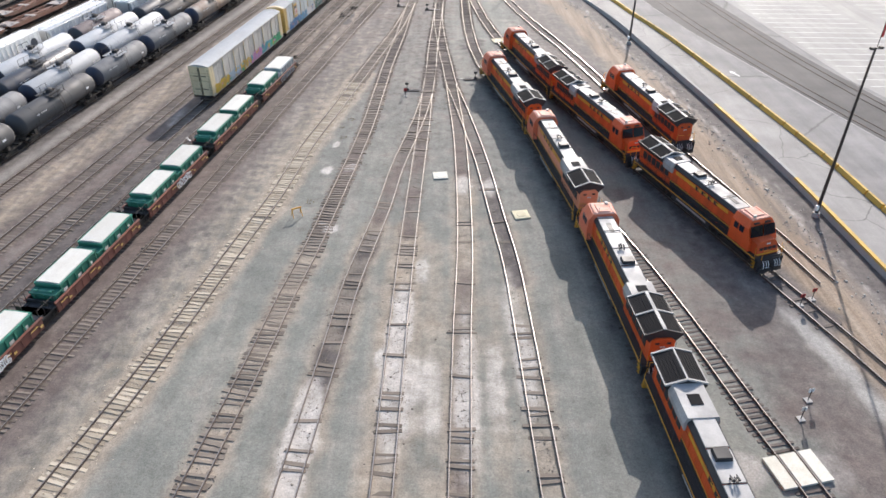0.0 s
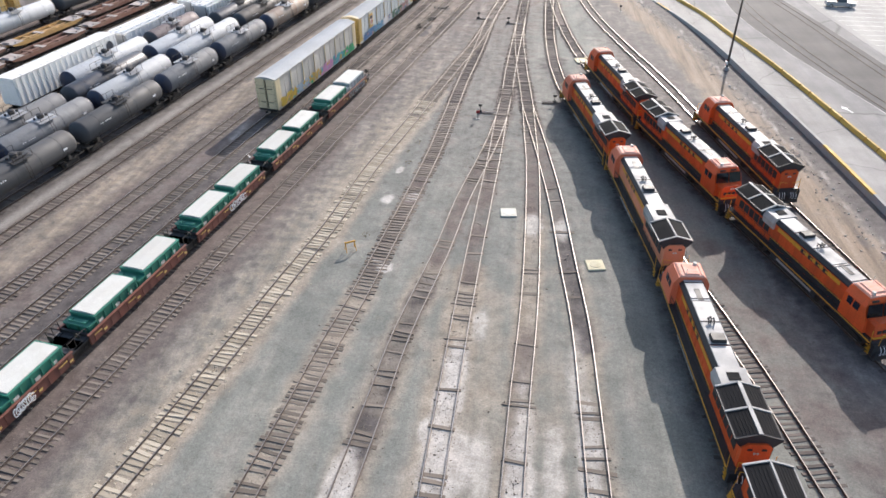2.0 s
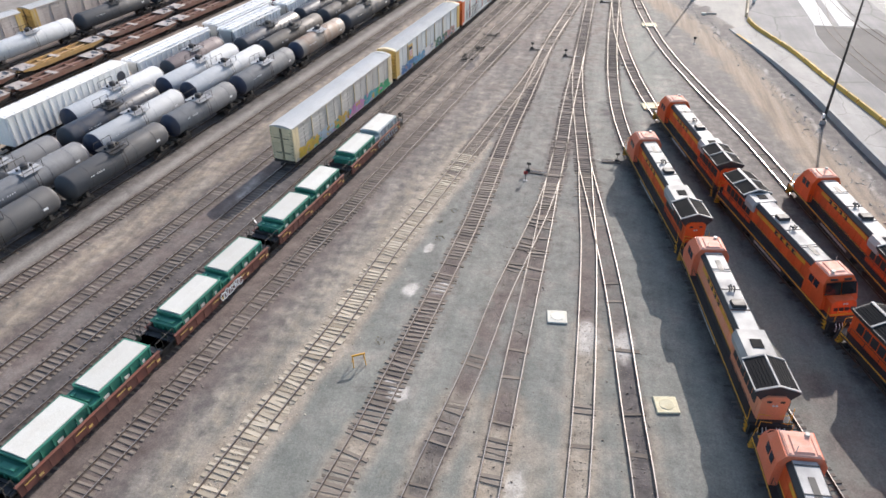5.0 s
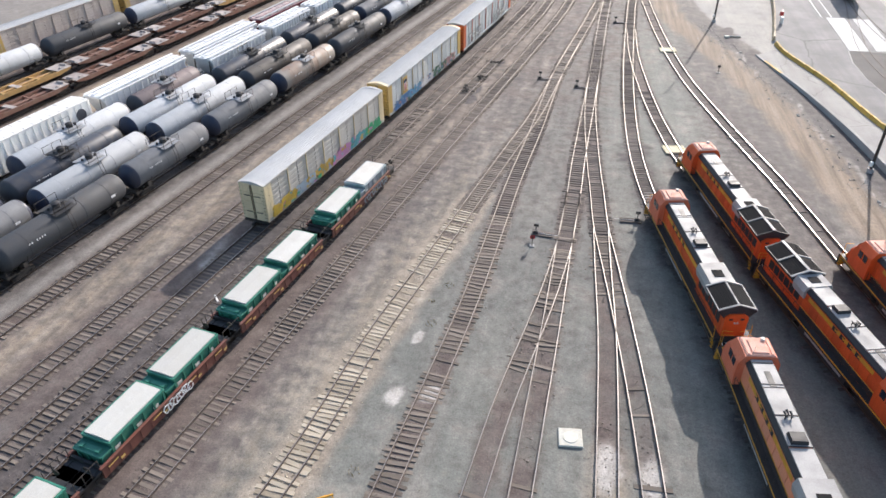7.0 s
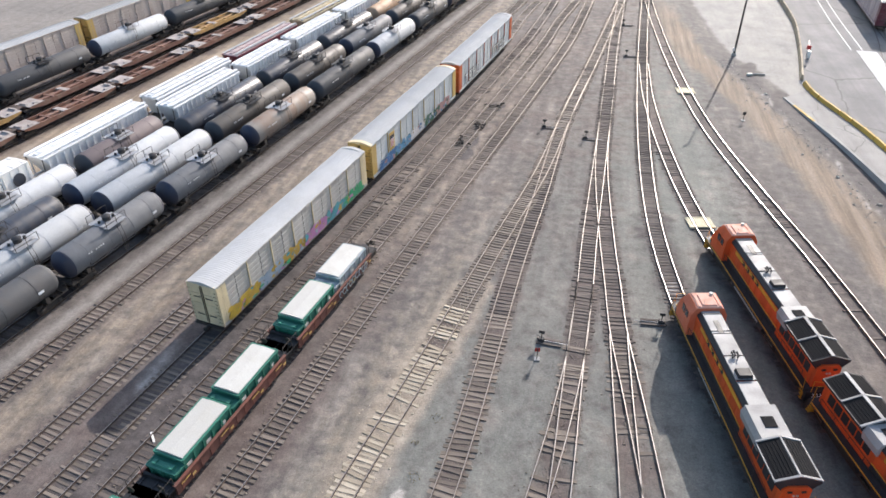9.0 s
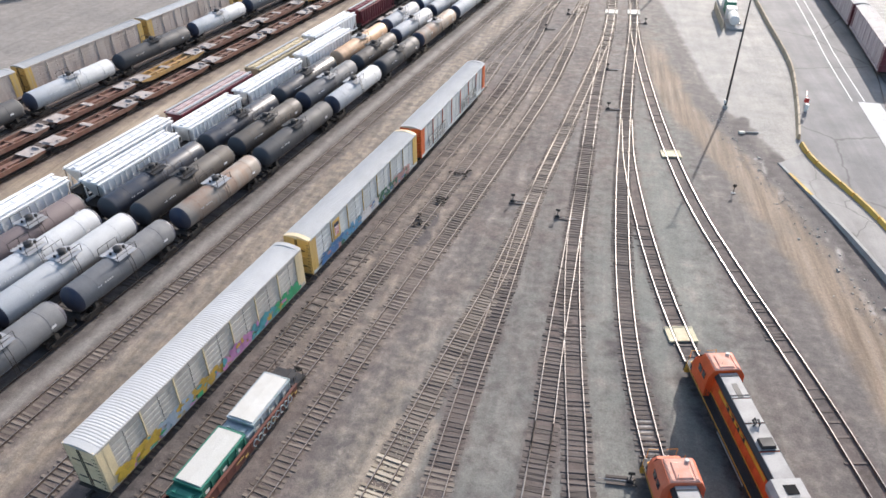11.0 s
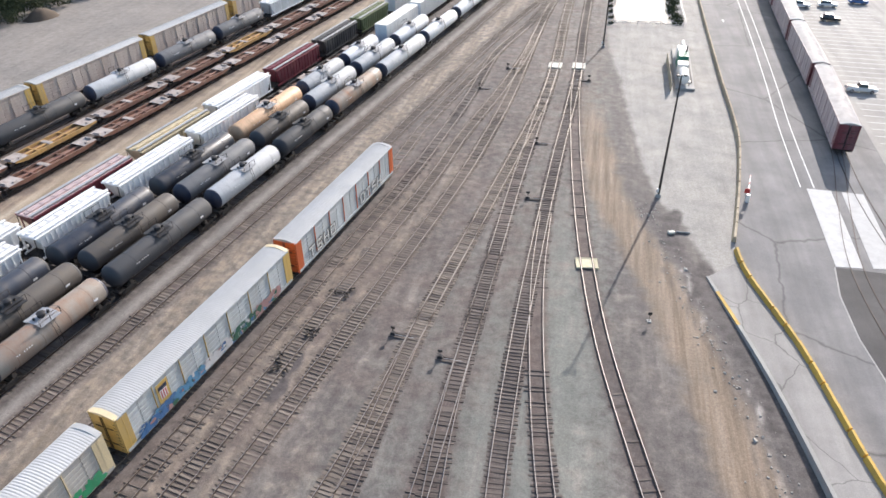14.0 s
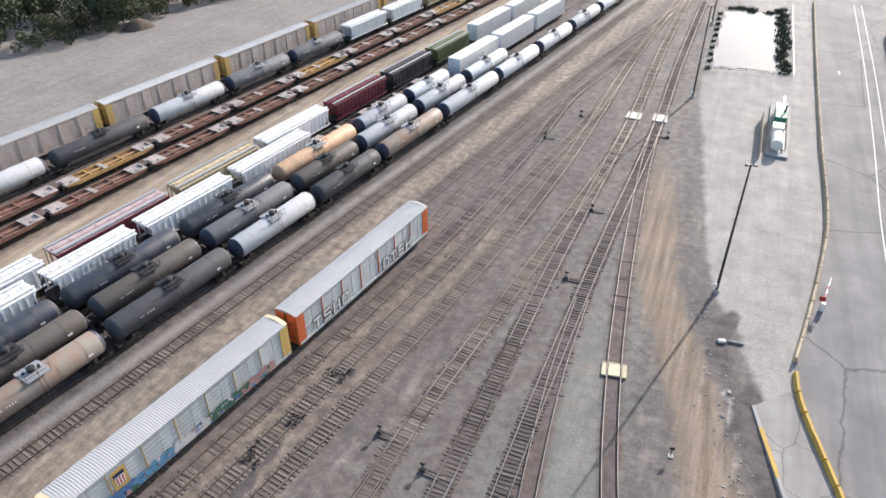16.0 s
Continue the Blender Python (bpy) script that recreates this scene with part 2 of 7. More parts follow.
patchy = noise_node(nt, 0.28, 6, 0.58, pos)
smap2 = nt.nodes.new("ShaderNodeMapping")
smap2.inputs["Rotation"].default_value = (0, 0, radians(7))
smap2.inputs["Scale"].default_value = (1.0, 0.16, 1.0)
nt.links.new(pos, smap2.inputs["Vector"])
smear = noise_node(nt, 0.38, 5, 0.55, smap2.outputs[0])
gravel = ramp(nt, mid, [(0.3, (0.112, 0.102, 0.095)), (0.52, (0.150, 0.138, 0.129)), (0.72, (0.195, 0.18, 0.168))])
col = gravel
col = mix(nt, zone(za[0], 0.4), col, ramp(nt, patchy, [(0.3, (0.165, 0.177, 0.159)), (0.7, (0.245, 0.253, 0.227))]))      # greenish gravel
col = mix(nt, zone(za[1], 0.45), col, ramp(nt, streak, [(0.3, (0.22, 0.175, 0.125)), (0.5, (0.33, 0.275, 0.205)), (0.72, (0.42, 0.365, 0.285))]))  # dirt road
dust = nt.nodes.new("ShaderNodeMapRange")
dust.interpolation_type = "SMOOTHSTEP"
dust.inputs[1].default_value, dust.inputs[2].default_value, dust.inputs[4].default_value = 0.52, 0.72, 0.42
nt.links.new(smear, dust.inputs[0])
col = mix(nt, dust.outputs[0], col, ramp(nt, mid, [(0.3, (0.255, 0.235, 0.205)), (0.7, (0.36, 0.335, 0.295))]))            # dry dust patches
col = mix(nt, zone(za[2], 0.45, patchy), col, ramp(nt, mid, [(0.3, (0.25, 0.215, 0.168)), (0.7, (0.41, 0.36, 0.29))]))  # tan dusted track bed
col = mix(nt, zone(zc[1], 0.45, patchy), col, ramp(nt, ruts, [(0.3, (0.14, 0.105, 0.075)), (0.5, (0.26, 0.205, 0.15)), (0.7, (0.36, 0.30, 0.235))]))  # rutted dirt strip
col = mix(nt, zone(zc[0], 0.4, patchy), col, ramp(nt, patchy, [(0.25, (0.265, 0.265, 0.245)), (0.5, (0.335, 0.33, 0.306)), (0.75, (0.41, 0.40, 0.375))]))  # pale trodden yard
col = mix(nt, zone(zc[2], 0.45, patchy), col, ramp(nt, mid, [(0.3, (0.225, 0.21, 0.19)), (0.7, (0.30, 0.283, 0.26))]))  # far grey gravel lot
col = mix(nt, zone(zb[0], 0.4, patchy), col, ramp(nt, mid, [(0.3, (0.098, 0.078, 0.070)), (0.7, (0.170, 0.139, 0.126))]))  # brown ballast
col = mix(nt, zone(zb[1], 0.35, patchy), col, ramp(nt, mid, [(0.3, (0.055, 0.05, 0.05)), (0.7, (0.135, 0.122, 0.118))]))  # oil, coal dirt and other darker ground
col = mix(nt, zone(zb[2], 0.3, patchy), col, ramp(nt, mid, [(0.3, (0.37, 0.35, 0.315)), (0.7, (0.58, 0.56, 0.52))]))     # white powder
col = mix(nt, 1.0, col, ramp(nt, fine, [(0.3, (0.75,) * 3), (0.5, (1.0,) * 3), (0.7, (1.24,) * 3)]), "MULTIPLY")
pebble = noise_node(nt, 2.6, 3, 0.7, pos)
col = mix(nt, 1.0, col, ramp(nt, pebble, [(0.32, (0.87,) * 3), (0.5, (1.0,) * 3), (0.68, (1.13,) * 3)]), "MULTIPLY")
col = mix(nt, 1.0, col, ramp(nt, wide, [(0.3, (0.83, 0.82, 0.83)), (0.7, (1.10, 1.05, 1.03))]), "MULTIPLY")
col = mix(nt, 0.45, col, ramp(nt, streak, [(0.3, (0.76,) * 3), (0.7, (1.26,) * 3)]), "MULTIPLY")
nt.links.new(col, b.inputs["Base Color"])
relief(nt, b, fine, 0.4, 0.06)


def slab_material(name, lo, hi, crack=0.0):
    m, t, bb = base(name, 0.88)
    g = t.nodes.new("ShaderNodeNewGeometry")
    p = g.outputs["Position"]
    a = noise_node(t, 0.12, 6, 0.65, p)
    c = ramp(t, a, [(0.3, lo), (0.7, hi)])
    f = noise_node(t, 9, 4, 0.7, p)
    c = mix(t, 1.0, c, ramp(t, f, [(0.3, (0.86,) * 3), (0.7, (1.12,) * 3)]), "MULTIPLY")
    st = t.nodes.new("ShaderNodeMapping")
    st.inputs["Rotation"].default_value, st.inputs["Scale"].default_value = (0, 0, radians(-8)), (1, 0.05, 1)
    t.links.new(p, st.inputs["Vector"])
    s = noise_node(t, 0.5, 5, 0.6, st.outputs[0])
    c = mix(t, 0.7, c, ramp(t, s, [(0.35, (0.80,) * 3), (0.65, (1.15,) * 3)]), "MULTIPLY")
    if crack:
        v = t.nodes.new("ShaderNodeTexVoronoi")
        v.feature = "DISTANCE_TO_EDGE"
        v.inputs["Scale"].default_value = crack
        w = t.nodes.new("ShaderNodeVectorMath")
        w.operation = "ADD"
        nz = t.nodes.new("ShaderNodeTexNoise")
        nz.inputs["Scale"].default_value = 0.6
        t.links.new(p, nz.inputs["Vector"])
        t.links.new(p, w.inputs[0])
        t.links.new(nz.outputs["Color"], w.inputs[1])
        t.links.new(w.outputs[0], v.inputs["Vector"])
        c = mix(t, 1.0, c, ramp(t, v.outputs["Distance"], [(0.0, (0.5,) * 3), (0.008, (1,) * 3)]), "MULTIPLY")
    t.links.new(c, bb.inputs["Base Color"])
    relief(t, bb, f, 0.25, 0.02)
    return m


ASPHALT = slab_material("pale_asphalt", (0.155, 0.152, 0.155), (0.265, 0.255, 0.25), 0.035)
SLAB = slab_material("worn_concrete", (0.23, 0.218, 0.207), (0.36, 0.345, 0.328), 0.10)
LOT = slab_material("parking_asphalt", (0.29, 0.28, 0.265), (0.38, 0.365, 0.34))
TRACK_PAVING = slab_material("dark_track_paving", (0.05, 0.048, 0.05), (0.095, 0.09, 0.09))
DIRT_PALE = slab_material("pale_dry_dirt", (0.31, 0.29, 0.26), (0.44, 0.42, 0.385))
WATER, _nt, _b = base("still_water", 0.02)
# Pale blue base colour stands in for part of the sky's reflection.
_b.inputs["Base Color"].default_value = (0.24, 0.26, 0.29, 1)
_b.inputs["Specular IOR Level"].default_value = 0.1
LEAF = tie_material("scrub_leaf", (0.022, 0.034, 0.014), (0.09, 0.10, 0.045))
BARK = paint("bark", (0.10, 0.075, 0.055), 0.9)
STRAW = tie_material("dry_straw", (0.16, 0.12, 0.05), (0.34, 0.26, 0.11))

# ---- mesh helpers ----


def box(bm, c, s, taper=(1, 1), bevel=0.0):
    """Box with centre c and size s; the top face scaled by taper."""
    v = []
    for z in (-1, 1):
        k = taper if z > 0 else (1, 1)
        for x, y in ((-1, -1), (1, -1), (1, 1), (-1, 1)):
            v.append(bm.verts.new((c[0] + x * s[0] / 2 * k[0], c[1] + y * s[1] / 2 * k[1], c[2] + z * s[2] / 2)))
    f = [bm.faces.new([v[i] for i in q]) for q in ((3, 2, 1, 0), (4, 5, 6, 7), (0, 1, 5, 4), (1, 2, 6, 5), (2, 3, 7, 6), (3, 0, 4, 7))]
    if bevel:
        e = {e for q in f for e in q.edges}
        bmesh.ops.bevel(bm, geom=list(e), offset=bevel, segments=1, affect="EDGES")


def rod(bm, a, b_, r, n=6, r2=None):
    """A straight bar from a to b."""
    a, b_ = Vector(a), Vector(b_)
    w = (b_ - a).normalized()
    u = w.orthogonal().normalized()
    t = w.cross(u)
    rings = []
    for p, q in ((a, r), (b_, r if r2 is None else r2)):
        rings.append([bm.verts.new(p + q * (math.cos(2 * math.pi * i / n) * u + math.sin(2 * math.pi * i / n) * t)) for i in range(n)])
    for i in range(n):
        bm.faces.new((rings[0][i], rings[0][(i + 1) % n], rings[1][(i + 1) % n], rings[1][i]))
    bm.faces.new(rings[0][::-1])
    bm.faces.new(rings[1])


def prism(bm, outline, y0, y1):
    """An outline in x and z, drawn out along y."""
    a = [bm.verts.new((x, y0, z)) for x, z in outline]
    b_ = [bm.verts.new((x, y1, z)) for x, z in outline]
    n = len(outline)
    for i in range(n):
        bm.faces.new((a[i], a[(i + 1) % n], b_[(i + 1) % n], b_[i]))
    bm.faces.new(a[::-1])
    bm.faces.new(b_)


def lathe_y(bm, profile, z, n=24, x=0.0):
    """A body of rotation about an axis along y at height z; profile of (y, radius)."""
    rings = []
    for y, r in profile:
        rings.append([bm.verts.new((x + r * math.cos(2 * math.pi * i / n), y, z + r * math.sin(2 * math.pi * i / n))) for i in range(n)])
    for p, q in zip(rings, rings[1:]):
        for i in range(n):
            bm.faces.new((p[i], p[(i + 1) % n], q[(i + 1) % n], q[i]))
    bm.faces.new(rings[0][::-1])
    bm.faces.new(rings[-1])


def part(name, bm, material, parent, label="", smooth=False):
    """Links a bmesh as one mesh object under a thing or a part."""
    bmesh.ops.recalc_face_normals(bm, faces=bm.faces)
    me = bpy.data.meshes.new(name)
    bm.to_mesh(me)
    bm.free()
    me.materials.append(material)
    if smooth:
        for p in me.polygons:
            p.use_smooth = True
        me.set_sharp_from_angle(angle=radians(40))
    ob = new(name, me)
    if parent is not None:
        ob.parent = parent
    return tagged(ob, label)


def shape(fn, *args, **kw):
    bm = bmesh.new()
    fn(bm, *args, **kw)
    return bm


def thing(name, label, category, group="", kind=""):
    return tagged(new(name), label, category, group, kind)


def again(name, mesh, parent, m=None):
    """A further object on a mesh that exists."""
    ob = new(name, mesh)
    ob.parent = parent
    if m is not None:
        ob.matrix_basis = m
    return ob

# ---- the yard's lines ----


SLOPE = 0.17


def bundle(c, y):
    """x of a straight track of the western bundle at y."""
    return c + SLOPE * (y - 90)


def spline(points, step=1.0):
    """A smooth line through points (x, y), as equally spaced points."""
    p = [np.array(q, float) for q in points]
    p = [2 * p[0] - p[1]] + p + [2 * p[-1] - p[-2]]
    out = []
    for i in range(1, len(p) - 2):
        a, b_, c, d = p[i - 1:i + 3]
        ta, tb, tc_ = (max(np.linalg.norm(v), 1e-6) ** 0.5 for v in (b_ - a, c - b_, d - c))
        m1 = tb * ((b_ - a) / ta - (c - a) / (ta + tb) + (c - b_) / tb)
        m2 = tb * ((c - b_) / tb - (d - b_) / (tb + tc_) + (d - c) / tc_)
        for s in np.linspace(0, 1, 24, endpoint=False):
            out.append((2 * s**3 - 3 * s**2 + 1) * b_ + (s**3 - 2 * s**2 + s) * m1 + (-2 * s**3 + 3 * s**2) * c + (s**3 - s**2) * m2)
    out.append(p[-2])
    out = np.array(out)
    d = np.r_[0, np.cumsum(np.linalg.norm(np.diff(out, axis=0), axis=1))]
    n = max(2, int(d[-1] / step))
    s = np.linspace(0, d[-1], n + 1)
    return np.c_[np.interp(s, d, out[:, 0]), np.interp(s, d, out[:, 1])]


def straight(c, y0, y1):
    return [(bundle(c, y0), y0), (bundle(c, (y0 + y1) / 2), (y0 + y1) / 2), (bundle(c, y1), y1)]


TRACKS = {
    "far_a": straight(-105.0, 60, 380), "far_b": straight(-97.0, 60, 380), "far_c": straight(-90.5, 60, 380), "far_d": straight(-84.6, 60, 380),
    "tank_d": straight(-69.5, 12, 360), "tank_e": straight(-65.2, 12, 360), "tank_f": straight(-60.9, 12, 360),
    "tank_g": straight(-56.4, 12, 360), "tank_h": straight(-51.3, 12, 360),
    "empty_i": straight(-46.0, 8, 330),
    "empty_j": straight(-38.5, 8, 250) + [(-2.7, 289), (3, 312), (9, 340)],
    "rack_k": straight(-34.1, 8, 176) + [(-17.6, 194.5), (-14.3, 214.7), (-10.4, 236), (-5.3, 259.6), (-1.0, 289), (3.5, 320)],
    "dark_l": straight(-30.4, 8, 176) + [(-13.9, 191), (-12.0, 211), (-10.4, 236), (-5.3, 259.6), (-1.0, 289)],
    "well_m": straight(-26.8, 8, 176) + [(-10.3, 192), (-6.9, 212.5), (-4.2, 234.4), (-2.4, 264), (-0.3, 292), (3.0, 330)],
    "near_n": straight(-22.7, 8, 176) + [(-6.2, 192.7), (-4.8, 209), (-3.9, 228), (-2.4, 264), (-0.3, 292)],
    "ladder_o": [(-25.6, 28), (-23.2, 39), (-21.7, 47.5), (-20.4, 55.2), (-18.4, 66.2), (-16.8, 79.0), (-15.0, 88.5), (-10.9, 111.4), (-7.9, 128), (-6.0, 145), (-3.2, 167), (0.3, 196), (2.0, 212), (2.7, 229.5), (2.9, 269), (4.5, 320)],
    "ladder_p": [(-16.4, 28), (-14.7, 40.6), (-13.9, 47.8), (-12.9, 54.7), (-11.6, 66.3), (-9.9, 83.4), (-9.2, 96.3), (-8.6, 108), (-7.5, 122), (-6.0, 145), (-3.2, 167)],
    "ladder_q": [(-10.0, 28), (-8.8, 41.8), (-8.2, 49.4), (-6.2, 63.1), (-5.2, 72.4), (-3.6, 82.5), (-2.8, 88), (-2.0, 96), (-1.6, 106)],
    "ladder_r": [(-3.7, 28), (-3.5, 42.5), (-3.3, 53.9), (-3.0, 64.3), (-2.7, 72.9), (-2.3, 84), (-2.0, 96), (-1.6, 106), (-1.5, 113), (-0.9, 131), (-0.4, 146), (0.0, 160), (0.5, 178), (1.4, 198), (2.0, 212), (2.7, 229.5)],
    "ladder_s": [(1.5, 28), (2.0, 43.9), (2.4, 52.1), (2.6, 59.6), (2.6, 72.9), (2.4, 82.8), (1.9, 92), (1.5, 100)],
    "ladder_t": [(7.6, 28), (7.2, 44.9), (6.9, 53), (6.1, 61.8), (5.1, 73.3), (3.9, 83.1), (2.8, 91), (1.5, 100), (1.0, 106.2), (0.3, 114.5), (-0.6, 131), (-0.4, 146), (0.0, 160)],
    "loco_u": [(18.6, 10), (17.3, 31), (16.2, 48), (14.9, 62), (13.0, 75.5), (10.6, 88.5), (7.4, 103), (5.7, 114.7), (5.0, 125.7), (4.8, 143), (5.2, 164.4), (6.1, 190), (7.1, 212), (7.6, 230), (7.7, 260), (9.0, 320)],
    "loco_v": [(27.0, 15), (24.7, 28), (23.2, 34.9), (22.0, 41), (20.0, 50.5), (17.6, 60), (14.6, 71), (12.3, 80)],
    "loco_w": [(38.5, 24), (35.4, 37.2), (33.0, 45), (30.4, 53), (27.0, 63), (22.8, 75), (17.7, 91), (13.4, 107), (10.2, 120), (8.4, 130), (6.7, 144), (5.8, 156), (5.6, 170)],
    "loco_x": [(36.0, 50), (33.3, 62), (29.6, 77), (25.8, 93.5), (21.6, 112.5), (17.2, 129.5), (13.9, 143.8), (11.6, 159), (9.7, 178), (8.2, 200), (7.6, 215), (7.6, 230)],
    "road_track_b": [(72, 55), (62.2, 89.5), (57.2, 115), (53.2, 145.8), (50.2, 168), (49.8, 186), (51.2, 205)],
    "road_track": [(66, 50), (57.9, 81.3), (54.0, 95.7), (49.7, 114.3), (46.2, 135), (44.6, 149.3), (44.2, 164), (46.6, 180), (50.2, 200), (54.2, 262), (58.5, 330)],
}
for _k, _v in TRACKS.items():
    if _k.startswith("ladder"):
        (_x0, _y0), (_x1, _y1) = _v[0], _v[1]
        _v.insert(0, (_x0 + (_x0 - _x1) * (_y0 - 6) / (_y1 - _y0), 6))
LINES = {k: spline(v, 0.5) for k, v in TRACKS.items()}


def along(name, y):
    """Place and heading on a track where it passes y."""
    p = LINES[name]
    i = int(np.clip(np.argmin(abs(p[:, 1] - y)), 1, len(p) - 2))
    d = p[i + 1] - p[i - 1]
    return float(np.interp(y, p[:, 1], p[:, 0])), math.degrees(math.atan2(-d[0], d[1]))


RAIL_TOP = 0.20


def on_track(name, y, turned=False):
    x, a = along(name, y)
    return pose(x, y, RAIL_TOP, 0, 0, a + (180 if turned else 0))

# ---- ground ----


def distance_to(name, X, Y, y0=-1e9, y1=1e9):
    """Sideways distance of grid points to a track between y0 and y1."""
    p = LINES[name]
    x = np.interp(Y, p[:, 1], p[:, 0])
    d = np.abs(X - x)
    lo, hi = max(y0, p[0, 1]), min(y1, p[-1, 1])
    return d + np.maximum(0, lo - Y) + np.maximum(0, Y - hi)


def soft_step(v, edge, width):
    return np.clip((edge - v) / width + 0.5, 0, 1)


def build_ground():
    out = np.array([3, 8, 20, 50, 120, 300, 700, 1500, 3000], float)
    xs = np.r_[-140 - out[::-1], np.arange(-140, 100.1, 0.7), 100 + out]
    ys = np.r_[10 - out[::-1], np.arange(10, 345.1, 0.7), 345 + out]
    X, Y = np.meshgrid(xs, ys)
    nx, ny = len(xs), len(ys)
    Z = -0.02 + 0.02 * np.sin(X * 0.31 + 0.2 * np.sin(Y * 0.13)) * np.sin(Y * 0.17)
    me = bpy.data.meshes.new("ground")
    idx = np.arange(nx * ny).reshape(ny, nx)
    quads = np.stack([idx[:-1, :-1], idx[:-1, 1:], idx[1:, 1:], idx[1:, :-1]], -1).reshape(-1, 4)
    me.vertices.add(nx * ny)
    me.vertices.foreach_set("co", np.stack([X, Y, Z], -1).ravel().astype(np.float32))
    me.loops.add(quads.size)
    me.loops.foreach_set("vertex_index", quads.ravel().astype(np.int32))
    me.polygons.add(len(quads))
    me.polygons.foreach_set("loop_start", np.arange(0, quads.size, 4).astype(np.int32))
    me.update()
    c = X - SLOPE * (Y - 90)
    green = np.zeros_like(X)
    xn = np.interp(Y, LINES["near_n"][:, 1], LINES["near_n"][:, 0])
    xu = np.interp(Y, LINES["loco_u"][:, 1], LINES["loco_u"][:, 0])
    inner = soft_step(np.abs(X - (xn + xu + 12) / 2) - (xu - xn + 4) / 2, 0, 6)
    green = inner * (0.42 + 0.40 * soft_step(Y, 82, 60)) + 0.45 * soft_step(np.abs(X - xu - 4), 7, 5) * soft_step(Y, 165, 50)
    dirt = np.maximum.reduce([0.5 * soft_step(np.abs(c + 42.3), 2.6, 2), 1.3 * soft_step(np.abs(c + 77), 6.0, 4), soft_step(np.abs(c + 17.5), 2.5, 5) * 0.4 * soft_step(Y, 130, 60)])
    dirt = np.maximum(dirt, 0.46 * soft_step(np.abs(c + 26.0), 5.0, 2.5) * soft_step(-Y, -106, 10) * soft_step(Y, 190, 20))
    lot = 1.1 * soft_step(c, -111, 4)
    wl = np.interp(Y, [30, 51, 69.4, 92.6, 126.3, 142.6, 159, 178, 215, 245], [43, 41.9, 40.7, 38.1, 33.3, 30.3, 26.1, 20, 15.5, 12.5])
    strip = soft_step(np.abs(X - wl + 6.3), 2.5, 3) * 1.05 * soft_step(Y, 210, 40)
    left = np.interp(Y, [158, 170, 178, 190, 205, 222, 243, 262, 345], [27, 24.4, 20.8, 19.0, 17.6, 16.2, 13.6, 12.8, 13.2])
    pale = soft_step(left - X, 0, 1.6) * soft_step(X, 40, 1) * soft_step(-Y, -160, 3)
    pale = np.maximum(pale, 0.9 * soft_step(np.hypot((X - 20.8) / 1.7, (Y - 29.2) / 1.7), 1, 0.5))
    pale = np.maximum(pale, 0.9 * soft_step(np.hypot((X - 26.7) / 1.6, (Y - 29.2) / 1.7), 1, 0.5))
    pale = np.maximum(pale, 0.85 * soft_step(np.abs(X - 30.9 - 0.19 * (45.5 - Y)), 0.9, 0.7) * soft_step(Y, 46.5, 2))
    tan = np.zeros_like(X)
    for n, y1, k, w in (("ladder_o", 104, 1.05, 2.0), ("ladder_p", 56, 0.7, 1.7), ("ladder_q", 60, 0.75, 1.7), ("ladder_r", 60, 0.8, 1.9), ("ladder_s", 70, 0.66, 1.6), ("ladder_t", 62, 0.6, 1.6), ("well_m", 175, 0.3, 1.5), ("near_n", 175, 0.2, 1.5)):
        tan = np.maximum(tan, k * soft_step(distance_to(n, X, Y, 0, y1), w, 1.5))
    tan = np.maximum(tan, 0.6 * soft_step(np.abs(X + 0.7), 1.4, 2) * soft_step(Y, 58, 12))
    tan = np.maximum(tan, 0.55 * soft_step(np.abs(X - 4.7), 1.0, 1.5) * soft_step(Y, 52, 12))
    brown = np.maximum.reduce([(0.45 + 0.28 * soft_step(Y, 95, 20)) * soft_step(np.abs(c + 30.5), 10.5, 3), 0.7 * soft_step(np.abs(c + 46), 1.8, 2), 0.7 * soft_step(np.abs(c + 93), 11.5, 4),
                               0.48 * soft_step(-Y, -118, 50) * soft_step(np.abs(X + 6 - SLOPE * 0.5 * (Y - 150)), 13, 8),
                               0.55 * soft_step(np.abs(X - 24 + 0.25 * (Y - 50)), 4, 4) * soft_step(Y, 75, 25)])
    # Oily beds, and ground darker along the tank-car and locomotive rows.
    dark_ground = np.maximum.reduce([0.75 * soft_step(np.abs(c + 32.0), 2.6, 1.4) * soft_step(Y, 106, 8), 0.52 * soft_step(np.abs(c + 60), 12.0, 3),
                             0.8 * soft_step(distance_to("ladder_t", X, Y, 50, 66), 0.9, 0.8), 0.6 * soft_step(distance_to("ladder_q", X, Y, 36, 58), 1.3, 0.8),
                             0.6 * soft_step(distance_to("loco_u", X, Y, 0, 120), 2.4, 1.5), 0.6 * soft_step(distance_to("loco_w", X, Y, 45, 118), 2.4, 1.5),
                             0.55 * soft_step(distance_to("loco_u", X, Y, 124, 330), 0.9, 0.8) * soft_step(-Y, -124, 4)])
    for x, y, r in ((-18.1, 131.5, 1.1), (-18.2, 135.3, 1.3), (-16.4, 147.6, 1.1), (-18.0, 140.8, 1.0), (-9.3, 37.6, 0.7), (-16.2, 156, 0.8)):
        dark_ground = np.maximum(dark_ground, 1.1 * soft_step(np.hypot(X - x, (Y - y) * 0.6), r, 0.8))
    white = np.zeros_like(X)
    pale = np.maximum(pale, 0.62 * soft_step(np.abs(c + 48.2), 1.1, 1.2))
    pale = np.maximum(pale, 0.66 * soft_step(np.abs(c + 36.35), 0.95, 0.7) * soft_step(Y, 93, 5))
